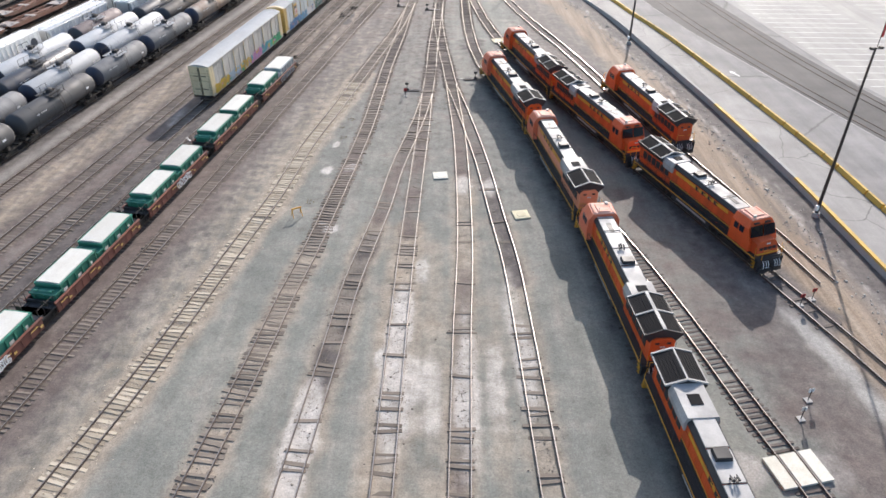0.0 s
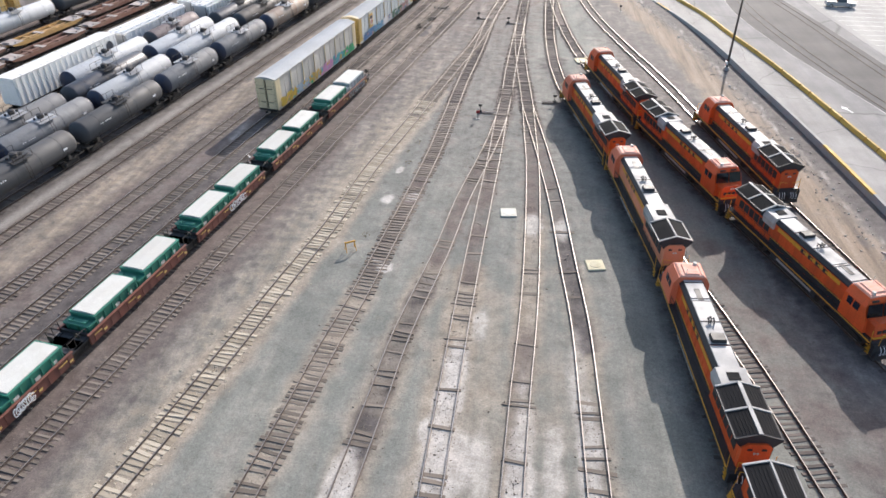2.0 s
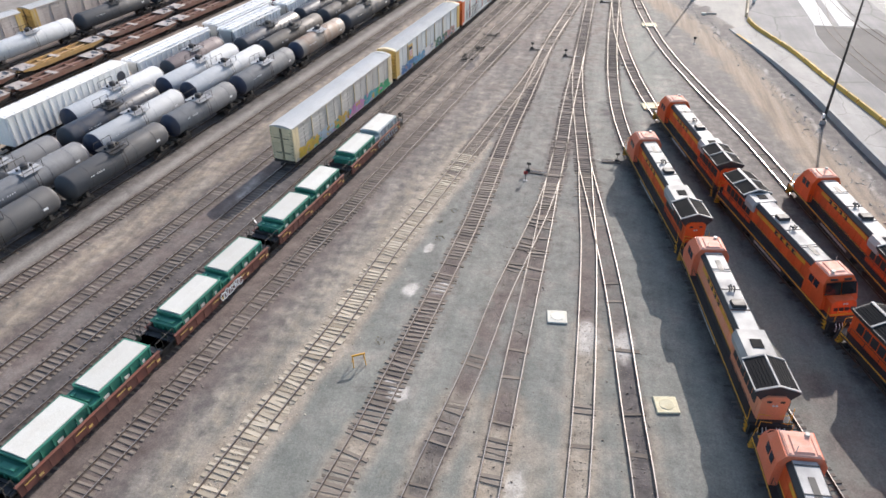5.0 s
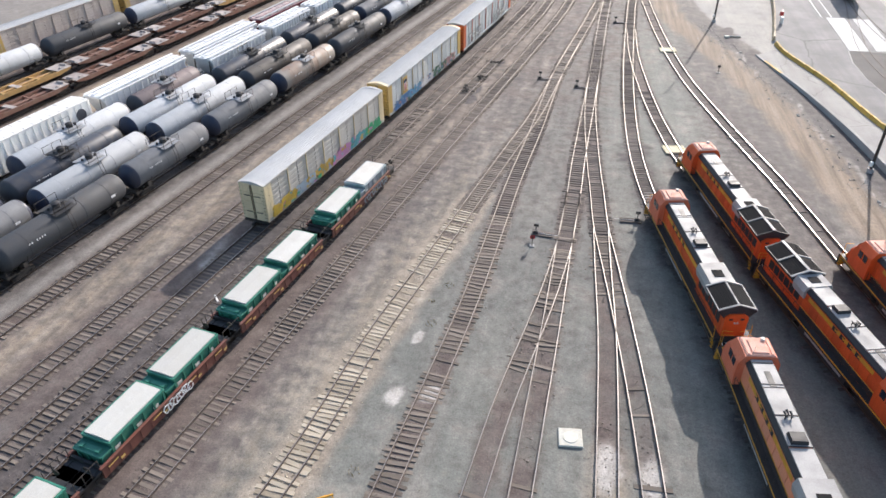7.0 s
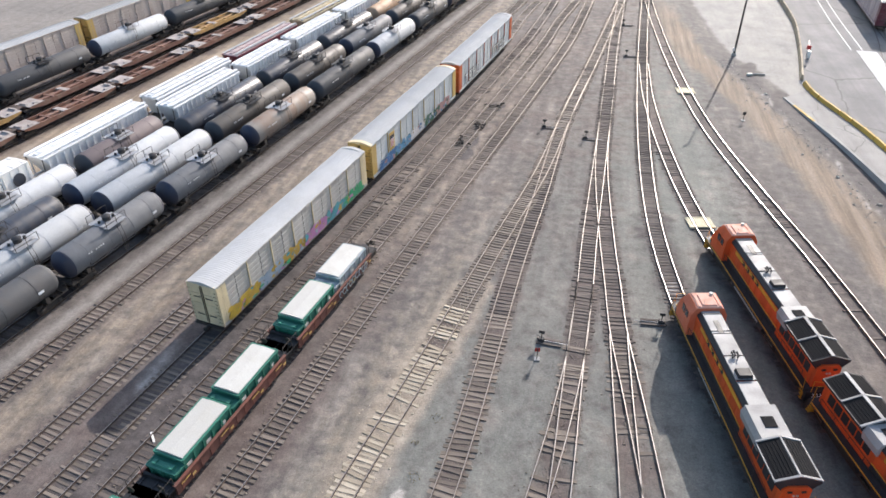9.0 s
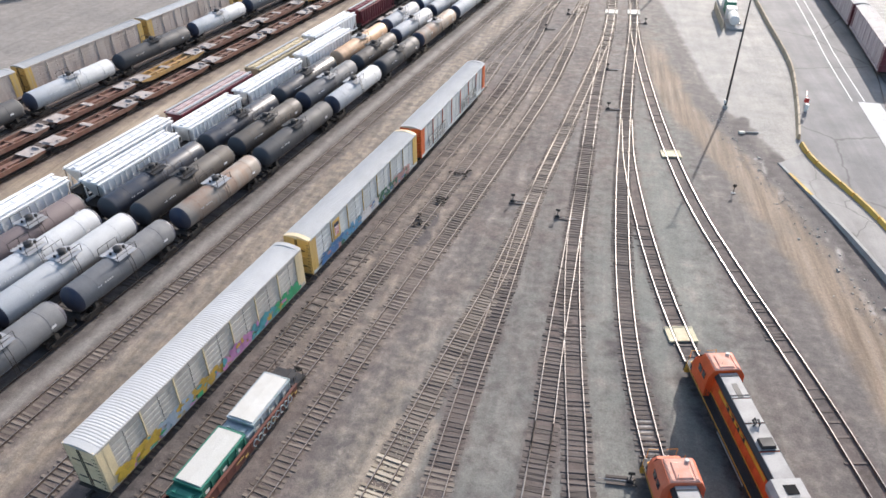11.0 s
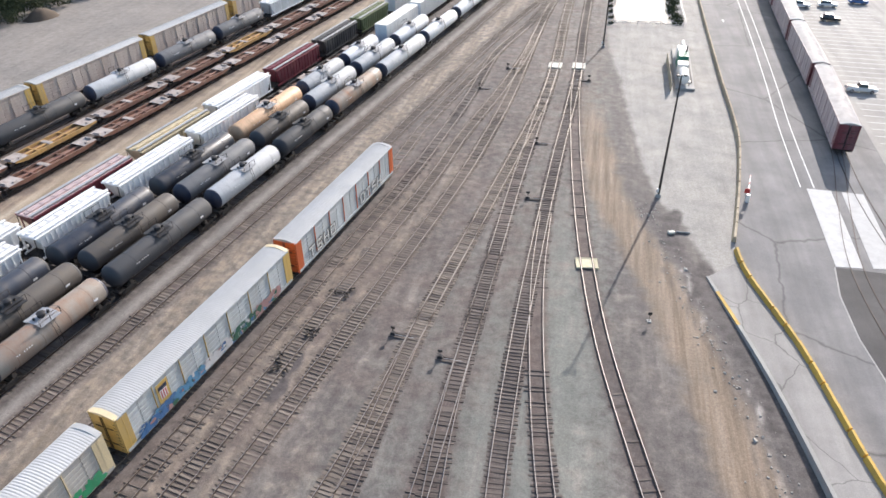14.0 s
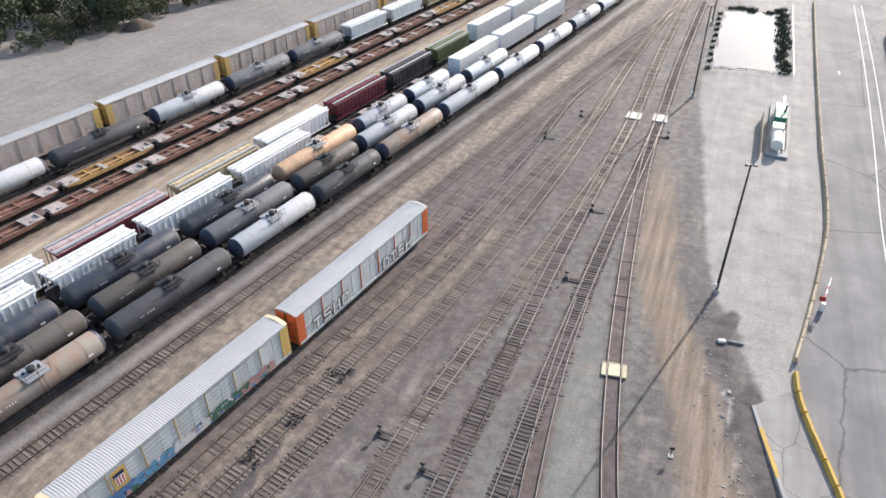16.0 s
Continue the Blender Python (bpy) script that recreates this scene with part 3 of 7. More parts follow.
    for x, y, rx, ry, k in ((-9.6, 33.0, 0.9, 4.5, 1.2), (-3.2, 44.5, 1.0, 5.0, 1.05), (-2.0, 37.5, 0.9, 3.0, 0.9), (-11.4, 59.3, 0.8, 0.6, 1.2), (-12.3, 60.2, 0.45, 0.6, 1.0),
                            (-13.3, 79.0, 0.3, 0.8, 1.25), (-10.8, 73.0, 0.5, 0.9, 1.2), (-13.6, 72.2, 0.45, 1.2, 1.2), (6.3, 47.5, 0.8, 6, 0.62), (2.3, 41, 0.8, 6, 0.62), (2.6, 68.5, 1.0, 2.2, 0.9), (5.6, 68.0, 0.9, 2.0, 0.85),
                            (-36.3, 87, 0.9, 3.5, 0.55), (2.2, 36, 1.1, 7, 0.8), (6.9, 39, 0.9, 7, 0.78), (-3.4, 37, 1.3, 8, 0.8), (-9.9, 31, 1.2, 6, 1.1), (-0.6, 36, 0.9, 6, 0.6), (4.6, 37, 0.8, 5, 0.6), (-4.4, 40.0, 0.7, 1.4, 1.05), (-1.6, 52.0, 0.8, 2.4, 0.7)):
        white = np.maximum(white, k * soft_step(np.hypot((X - x) / rx, (Y - y) / ry), 1.0, 0.9))
    for nm in ("ladder_o", "ladder_p", "ladder_r", "ladder_t", "loco_u", "near_n", "well_m", "empty_j", "empty_i", "loco_x", "loco_w"):
        brown = np.maximum(brown, 0.85 * soft_step(distance_to(nm, X, Y, 92 if nm.startswith(("ladder", "loco")) else 0, 400), 1.25, 0.9))
    crust = soft_step(np.abs(X - wl + 3.2 + 0.5 * np.sin(Y * 0.35) + 0.3 * np.sin(Y * 0.9)), 0.4, 0.7) * soft_step(Y, 165, 10)
    white = np.maximum(white, 0.5 * crust)
    dark_ground = np.maximum(dark_ground, 0.6 * soft_step(np.abs(X - wl + 1.5), 1.6, 1.0) * soft_step(Y, 176, 8))
    dark_ground = np.maximum(dark_ground, 0.5 * soft_step(np.abs(X - wl + 4.6 + 0.4 * np.sin(Y * 0.21)), 0.5, 0.8) * soft_step(Y, 165, 10))
    for nm, ya, yb, k in (("ladder_p", 58, 100, 0.85), ("ladder_q", 60, 100, 0.68), ("ladder_r", 58, 100, 0.72), ("ladder_s", 28, 52, 0.5), ("ladder_s", 68, 100, 0.72), ("ladder_t", 50, 100, 0.62), ("near_n", 28, 200, 0.8)):
        brown = np.maximum(brown, k * soft_step(distance_to(nm, X, Y, ya, yb), 1.0, 0.9))
    for x, y, rx, ry in ((25.2, 157.5, 1.5, 5.0), (22.4, 169.5, 1.2, 5.0)):
        dark_ground = np.maximum(dark_ground, 0.95 * soft_step(np.hypot((X - x + 0.2 * (y - Y)) / rx, (Y - y) / ry), 1, 0.5))
    white = np.maximum(white, 0.56 * soft_step(distance_to("loco_u", X, Y, 92, 108), 0.75, 0.5))
    dark_ground = np.maximum(dark_ground, 0.5 * soft_step(distance_to("loco_x", X, Y, 60, 158), 0.75, 0.5))
    one = np.ones_like(X)
    for name, r, g, bl in (("zone_a", green, dirt, tan), ("zone_b", brown, dark_ground, white), ("zone_c", pale, strip, lot)):
        a = me.attributes.new(name, "FLOAT_COLOR", "POINT")
        a.data.foreach_set("color", np.stack([r, g, bl, one], -1).ravel().astype(np.float32))
    me.materials.append(GROUND)
    return tagged(new("ground", me), "grey gravel and dirt floor of a railway yard", "ground", kind="structure")


build_ground()


def slab(name, outline, z0, z1, material, label, category, kind="structure", parent=None):
    bm = bmesh.new()
    lo = [bm.verts.new((x, y, z0)) for x, y in outline]
    hi = [bm.verts.new((x, y, z1)) for x, y in outline]
    n = len(outline)
    bm.faces.new(hi)
    for i in range(n):
        bm.faces.new((lo[i], lo[(i + 1) % n], hi[(i + 1) % n], hi[i]))
    bmesh.ops.triangulate(bm, faces=[f for f in bm.faces if len(f.verts) > 4])
    ob = part(name, bm, material, parent)
    return tagged(ob, label, category, kind=kind) if parent is None else ob


WALL_LINE = [(43.6, 20), (42.6, 40), (41.9, 51), (40.7, 69.4), (38.1, 92.6), (35.6, 110), (33.3, 126.3), (30.3, 142.6), (26.1, 159)]
KERB_LINE = [(50.6, 20), (48.6, 45), (47.1, 60.8), (46.1, 74.3), (43.2, 95.7), (39.7, 118), (36.7, 132.5), (34.3, 147.1), (30.6, 161.6), (30.2, 167.5)]
BAR_LINE = [(30.2, 167.5), (31.4, 174), (33.6, 187.5), (35.1, 200), (35.6, 230), (36.6, 275), (38.2, 331)]
LANE_LINE = [(41.8, 184.5), (42.6, 205), (44.2, 230), (46.3, 270), (48.6, 330)]


def smooth_line(points, step=1.0):
    return [tuple(p) for p in spline(points, step)]


def ribbon(bm, line, offsets, step=0):
    """A strip along a line: profile of (sideways to the right, height)."""
    rows = []
    p = np.array(line)
    for i in range(len(p)):
        d = p[min(i + 1, len(p) - 1)] - p[max(i - 1, 0)]
        d = d / np.linalg.norm(d)
        s = np.array([d[1], -d[0]])
        rows.append([bm.verts.new((*(p[i] + s * o), z)) for o, z in offsets])
    for a, b_ in zip(rows, rows[1:]):
        for i in range(len(offsets) - 1):
            bm.faces.new((a[i], a[i + 1], b_[i + 1], b_[i]))
    for r in (rows[0], rows[-1]):
        if len(r) > 2:
            bm.faces.new(r)


WALL_S, KERB_S, BAR_S = smooth_line(WALL_LINE, 3), smooth_line(KERB_LINE, 3), smooth_line(BAR_LINE, 3)
road_east = [(150, 20), (150, 345)]
slab("road", KERB_S + BAR_S[1:] + [(38.6, 345)] + road_east[::-1], -0.1, 0.05, ASPHALT, "pale grey worn asphalt access road", "road")
PLATFORM_H = 0.75


def platform_z(y):
    """The platform's top, falling to the yard's level at its far end."""
    return float(np.interp(y, [20, 128, 158, 170], [PLATFORM_H, PLATFORM_H, 0.08, 0.06]))


platform = slab("pavement", WALL_S + [(30.2, 163)] + KERB_S[-3::-1], -0.1, PLATFORM_H, SLAB, "raised pale concrete loading platform, cracked", "platform")
for v in platform.data.vertices:
    if v.co.z > 0:
        v.co.z = platform_z(v.co.y)
wall = thing("retaining_wall", "low concrete retaining wall with yellow painted stretches", "wall", kind="structure")
bm = bmesh.new()
ribbon(bm, [(x, y) for x, y in WALL_S], [(-0.30, -0.1), (-0.22, PLATFORM_H + 0.06), (0.16, PLATFORM_H + 0.06), (0.16, PLATFORM_H - 0.1)])
for v in bm.verts:
    if v.co.z > 0:
        v.co.z += platform_z(v.co.y) - PLATFORM_H
part("wall_body", bm, CONCRETE, wall)
for a, b_ in ((44, 70), (76, 90), (150, 158)):
    bm = bmesh.new()
    ribbon(bm, [q for q in WALL_S if a <= q[1] <= b_], [(-0.24, PLATFORM_H - 0.22), (-0.235, PLATFORM_H + 0.066), (0.17, PLATFORM_H + 0.066)])
    for v in bm.verts:
        v.co.z += platform_z(v.co.y) - PLATFORM_H
    part("painted_edge", bm, KERB_YELLOW, wall, "worn yellow edge paint")
# yellow barrier in sections
barrier = thing("kerb_barrier", "long concrete barrier painted worn yellow beside the road", "barrier", kind="structure")
kl = spline(KERB_LINE, 0.25)
n = 12
for i in range(0, len(kl) - n, n):
    bm = bmesh.new()
    seg = kl[i:i + n + 1].copy()
    base_z = platform_z(seg[len(seg) // 2][1])
    ribbon(bm, seg[:-1] if i % 36 else seg, [(-0.34, 0.0), (-0.30, base_z + 0.15), (-0.14, base_z + 0.55), (0.14, base_z + 0.55), (0.30, 0.2), (0.34, 0.0)])
    part("barrier_block", bm, KERB_YELLOW, barrier)
tanbar = thing("road_barrier", "tan concrete barrier row between yard and road", "barrier", kind="structure")
kl = spline(BAR_LINE, 0.25)
for i in range(0, len(kl) - 16, 16):
    bm = bmesh.new()
    ribbon(bm, kl[i:i + 16], [(-0.32, 0.0), (-0.14, 0.85), (0.14, 0.85), (0.32, 0.0)])
    part("barrier_block", bm, KERB_TAN, tanbar)

# ---- tracks ----
RAIL_PROFILE = [(-0.06, 0.03), (-0.055, 0.06), (-0.012, 0.09), (-0.012, 0.165), (-0.036, 0.170), (-0.036, RAIL_TOP), (0.036, RAIL_TOP), (0.036, 0.170), (0.012, 0.165), (0.012, 0.09), (0.055, 0.06), (0.06, 0.03)]
GAUGE = 1.51
TRACK_LOOK = {  # tie material, ties shown (0 buried .. 1 clear), rails' material, ties as single pieces between y0 and y1
    "ladder_o": (TIE_TAN, 0.88, RAIL_RUST, 24, 100), "ladder_p": (TIE_MID, 0.9, RAIL_RUST, 24, 100), "ladder_q": (TIE_MID, 0.22, RAIL_STEEL, 24, 95),
    "ladder_r": (TIE_MID, 0.26, RAIL_STEEL, 24, 98), "ladder_s": (TIE_MID, 0.18, RAIL_STEEL, 24, 98), "ladder_t": (TIE_MID, 0.22, RAIL_STEEL, 24, 98),
    "near_n": (TIE_MID, 1.3, RAIL_RUST, 24, 110), "loco_v": (TIE_DARK, 0.85, RAIL_RUST, 20, 60), "empty_j": (TIE_MID, 1.2, RAIL_RUST, 60, 92),
    "loco_u": (TIE_DARK, 0.5, RAIL_STEEL, 112, 150), "loco_x": (TIE_DARK, 0.15, RAIL_STEEL, 0, 0), "loco_w": (TIE_DARK, 0.4, RAIL_STEEL, 0, 0),
    "well_m": (TIE_MID, 1.2, RAIL_RUST, 110, 150), "dark_l": (TIE_DARK, 0.95, RAIL_RUST, 0, 0), "rack_k": (TIE_MID, 0.95, RAIL_RUST, 0, 0), "empty_i": (TIE_MID, 1.2, RAIL_RUST, 0, 0),
    "road_track": (TIE_DARK, 0.05, RAIL_RUST, 0, 0), "road_track_b": (TIE_DARK, 0.05, RAIL_RUST, 0, 0),
}
TIE_MESH = {}
for m_ in (TIE_DARK, TIE_TAN, TIE_MID):
    for wide_ in (2.55, 2.0):
        me = bpy.data.meshes.new("tie")
        tb = bmesh.new()
        box(tb, (0, 0, 0), (wide_, 0.24, 0.16), (0.985, 0.86))
        tb.to_mesh(me)
        tb.free()
        me.materials.append(m_)
        TIE_MESH[m_, wide_] = me
TIE_JOBS = []
for name, line in LINES.items():
    tie_mat, shown, rail_mat, p0, p1 = TRACK_LOOK.get(name, (TIE_DARK, 0.6, RAIL_RUST, 0, 0))
    tr = thing("railway_track", "rails set flush in the asphalt road" if name.startswith("road_track") else ("worn standard-gauge railway track on " + ("tan weathered ties" if tie_mat is TIE_TAN else "dark wooden ties")), "railway track", "yard tracks", "structure")
    lift = 0.06 if name.startswith("road_track") else 0.0
    coarse = line[::3] if len(line) > 6 else line
    for side in (-1, 1):
        bm = bmesh.new()
        prof = [(side * GAUGE / 2 + o, z + lift) for o, z in (RAIL_PROFILE if lift == 0 else [(q, w - 0.13) for q, w in RAIL_PROFILE])]
        ribbon(bm, coarse, prof + prof[:1])
        rail = part("rail", bm, RAIL_RUST, tr)
        rail.data.materials.append(RAIL_RUST if lift else RAIL_STEEL if rail_mat is RAIL_STEEL else RAIL_DULL)
        for q in rail.data.polygons:
            if q.normal.z > 0.9 and q.center.z > 0.15 + lift - (0.13 if lift else 0):
                q.material_index = 1
    rng = random.Random(name)
    d = np.r_[0, np.cumsum(np.linalg.norm(np.diff(line, axis=0), axis=1))]
    rest = bmesh.new()
    s = 0.3
    while s < d[-1] and not name.startswith("road_track"):
        x, y = np.interp(s, d, line[:, 0]), np.interp(s, d, line[:, 1])
        x2, y2 = np.interp(s + 0.5, d, line[:, 0]), np.interp(s + 0.5, d, line[:, 1])
        a = math.degrees(math.atan2(-(x2 - x), y2 - y)) + rng.uniform(-3, 3)
        patch = noise.noise((x * 0.11, y * 0.11, 3.7)) * 0.5 + noise.noise((x * 0.5, y * 0.5, 9.1)) * 0.25
        wd = 2.0 if name.startswith(("ladder_q", "ladder_r", "ladder_s", "ladder_t")) and y < 92 and rng.random() < 0.9 else 2.55
        sink = 0.032 if rng.random() < shown + (0.6 if y > 98 and name.startswith(("ladder", "loco_u", "near", "well")) else patch * 1.3) else -0.045
        m_ = pose(x + rng.uniform(-0.06, 0.06), y, sink - 0.08 + rng.uniform(-0.032, 0.012), rng.uniform(-1.5, 1.5), rng.uniform(-1.0, 1.0), a + (rng.uniform(-7, 7) if y < 95 and name.startswith("ladder") else 0)) @ Matrix.Diagonal((rng.uniform(0.9, 1.06) * (1.06 if name == "ladder_o" else 1), rng.uniform(1.0, 1.75) if name.startswith("ladder") else rng.uniform(0.85, 1.4), 1, 1))
        if sink > 0:
            if p0 <= y <= p1:
                TIE_JOBS.append((TIE_MESH[tie_mat, wd], tr, m_))
            elif not (name.startswith(("tank", "far")) and (y < 60)):
                k = len(rest.verts)
                box(rest, (0, 0, 0), (wd, 0.24, 0.16), (0.985, 0.86))
                rest.verts.ensure_lookup_table()
                for v in rest.verts[k:]:
                    v.co = m_ @ v.co
        s += (0.46 if name == "ladder_o" else 0.53) + rng.uniform(-0.05, 0.05)
    if rest.verts:
        tagged(part("ties", rest, TIE_MID if name == "ladder_o" else TIE_DARK if name.startswith("ladder") else tie_mat, tr), kind="stuff")
    else:
        rest.free()

# ---- rail vehicles: every builder makes a thing at the origin, its length along y, on the rail head ----


def wheelset(bm, y, r=0.46):
    for s in (-1, 1):
        lathe = [(s * 0.68, r * 0.98), (s * 0.70, r + 0.03), (s * 0.73, r), (s * 0.84, r), (s * 0.85, r * 0.5)]
        rings = []
        for x, q in lathe:
            rings.append([bm.verts.new((x, y + q * math.cos(2 * math.pi * i / 14), r + q * math.sin(2 * math.pi * i / 14))) for i in range(14)])
        for p, q in zip(rings, rings[1:]):
            for i in range(14):
                bm.faces.new((p[i], p[(i + 1) % 14], q[(i + 1) % 14], q[i]))
        bm.faces.new(rings[0])
        bm.faces.new(rings[-1])
    rod(bm, (-0.7, y, r), (0.7, y, r), 0.08)


def bogie(root, y, axles=(-0.9, 0.9), r=0.42, mat=None):
    """A truck: side frames and bolster, with its wheelsets under it."""
    bm = bmesh.new()
    reach = max(axles)
    for s in (-1, 1):
        prism_pts = [(-reach - 0.35, r + 0.12), (-reach * 0.5, r + 0.30), (reach * 0.5, r + 0.30), (reach + 0.35, r + 0.12), (reach + 0.3, r - 0.12), (reach * 0.4, r - 0.2), (-reach * 0.4, r - 0.2), (-reach - 0.3, r - 0.12)]
        a = [bm.verts.new((s * 0.93, y + p, z)) for p, z in prism_pts]
        b_ = [bm.verts.new((s * 1.08, y + p, z)) for p, z in prism_pts]
        for i in range(8):
            bm.faces.new((a[i], a[(i + 1) % 8], b_[(i + 1) % 8], b_[i]))
        bm.faces.new(a)
        bm.faces.new(b_)
        for p in axles:
            box(bm, (s * 1.0, y + p, r), (0.3, 0.32, 0.3))
    box(bm, (0, y, r + 0.22), (2.2, 0.4, 0.24))
    truck = part("truck", bm, mat or DARK, root)
    for p in axles:
        bm = bmesh.new()
        wheelset(bm, y + p, r)
        part("wheelset", bm, WHEEL, truck)


def coupler(root, y, s):
    bm = bmesh.new()
    box(bm, (0, y + s * 0.25, 0.85), (0.2, 0.5, 0.2))
    box(bm, (0, y + s * 0.56, 0.85), (0.32, 0.24, 0.3), bevel=0.04)
    part("coupler", bm, DARK, root)


def arc_bars(bm, pts, r=0.025, n=5):
    for a, b_ in zip(pts, pts[1:]):
        rod(bm, a, b_, r, n)


def tank_car(shell_mat, head_mat, length=15.6, radius=1.48, label="", dome=True, bars=True):
    root = thing("tank_car", label, "tank car", "stored tank cars")
    h, zc = length / 2, 2.55
    bm = bmesh.new()
    dome_d = 0.75
    lathe_y(bm, [(-h + dome_d, radius), (-h + dome_d + 0.05, radius + 0.015), (0, radius + 0.01), (h - dome_d - 0.05, radius + 0.015), (h - dome_d, radius)], zc, 32)
    shell = part("shell", bm, shell_mat, root, smooth=True)
    for s in (-1, 1):
        bm = bmesh.new()
        pr = [(s * (h - dome_d + dome_d * math.sin(a)), radius * max(math.cos(a), 0.02)) for a in np.linspace(0, math.pi / 2, 7)]
        lathe_y(bm, pr, zc, 32)
        part("tank_head", bm, head_mat, root, "dark rounded tank end", smooth=True)
    for k in (-0.31, -0.1, 0.12, 0.33):
        bm = bmesh.new()
        lathe_y(bm, [(k * length - 0.04, radius + 0.012), (k * length - 0.03, radius + 0.03), (k * length + 0.03, radius + 0.03), (k * length + 0.04, radius + 0.012)], zc, 32)
        part("weld_band", bm, shell_mat, shell, smooth=True)
    zt = zc + radius
    if dome:
        bm = bmesh.new()
        box(bm, (0, 0, zt + 0.02), (1.5, 2.6, 0.06))
        for x in (-1, 1):
            box(bm, (x * 1.0, 0, zt - 0.12), (0.62, 2.6, 0.05))
        plat = part("platform", bm, STEEL if shell_mat not in (TANK_BLACK, TANK_NAVY, TANK_BROWN) else LOCO_BLACK, root)
        bm = bmesh.new()
        bmesh.ops.create_cone(bm, cap_ends=True, segments=16, radius1=0.42, radius2=0.40, depth=0.5, matrix=Matrix.Translation((0, 0, zt + 0.26)))
        bmesh.ops.create_cone(bm, cap_ends=True, segments=16, radius1=0.47, radius2=0.2, depth=0.12, matrix=Matrix.Translation((0, 0, zt + 0.56)))
        rod(bm, (0.1, 0.75, zt), (0.1, 0.75, zt + 0.32), 0.16, 8)
        rod(bm, (-0.2, -0.8, zt), (-0.2, -0.8, zt + 0.28), 0.13, 8)
        part("manway", bm, LOCO_BLACK, root, smooth=True)
        for x in (-1, 1):
            bm = bmesh.new()
            pts = [(x * 1.25, -1.3, zt - 0.1), (x * 1.25, -1.3, zt + 0.75), (x * 1.25, 1.3, zt + 0.75), (x * 1.25, 1.3, zt - 0.1)]
            arc_bars(bm, pts, 0.03)
            rod(bm, (x * 1.25, 0, zt - 0.1), (x * 1.25, 0, zt + 0.75), 0.03)
            part("handrail", bm, DARK, plat)
        for x in (-1, 1):
            bm = bmesh.new()
            for y in (-0.22, 0.22):
                arc_bars(bm, [(x * 1.62, y, 0.9), (x * 1.62, y, zc + 0.2), (x * 1.32, y, zt - 0.15)], 0.025)
            for z in np.arange(1.0, zc + 0.3, 0.32):
                rod(bm, (x * 1.62, -0.22, z), (x * 1.62, 0.22, z), 0.02)
            part("ladder", bm, DARK, root)
    for s in (-1, 1):
        bm = bmesh.new()
        box(bm, (0, s * (h - 1.2), 0.98), (0.7, 3.4, 0.34))
        box(bm, (0, s * (h - 0.1), 1.0), (2.6, 0.55, 0.22))
        for x in (-1, 1):
            box(bm, (x * 0.9, s * (h - 2.0), 1.3), (0.9, 0.5, 0.5), (0.8, 0.7))
        part("underframe", bm, DARK, root)
        bm = bmesh.new()
        for x in (-1, 1):
            rod(bm, (x * 1.42, s * (h + 0.15), 1.05), (x * 1.42, s * (h - 2.2), 1.05), 0.03)
            rod(bm, (x * 1.42, s * (h - 2.2), 1.05), (x * 1.5, s * (h - 2.3), 2.1), 0.03)
        arc_bars(bm, [(-1.3, s * (h + 0.1), 1.1), (-1.3, s * (h + 0.1), 2.0), (1.3, s * (h + 0.1), 2.0), (1.3, s * (h + 0.1), 1.1)], 0.03)
        part("end_rail", bm, DARK, root)
    if bars:
        bm = bmesh.new()
        for x in (-1, 1):
            for k in range(7):
                if k != 2:
                    a = 0.28
                    box(bm, (x * (radius + 0.022) * math.cos(a), -h * 0.62 + k * 0.30, zc + radius * math.sin(a)), (0.015, 0.13, 0.18))
            box(bm, (x * (radius + 0.02) * math.cos(0.05), h * 0.7, zc), (0.015, 0.6, 0.26))
        tagged(part("lettering", bm, HOP_WHITE, root, "small white painted lettering"), kind="stuff")
    for s in (-1, 1):
        bogie(root, s * (h - 1.7))
        coupler(root, s * (h + 0.05), s)
    return root


def rack_roof_outline(w, z, rise):
    return [(-w, z)] + [(-w + 2 * w * k, z + rise * math.sin(math.pi * (0.06 + 0.88 * k))) for k in np.linspace(0, 1, 9)] + [(w, z)]


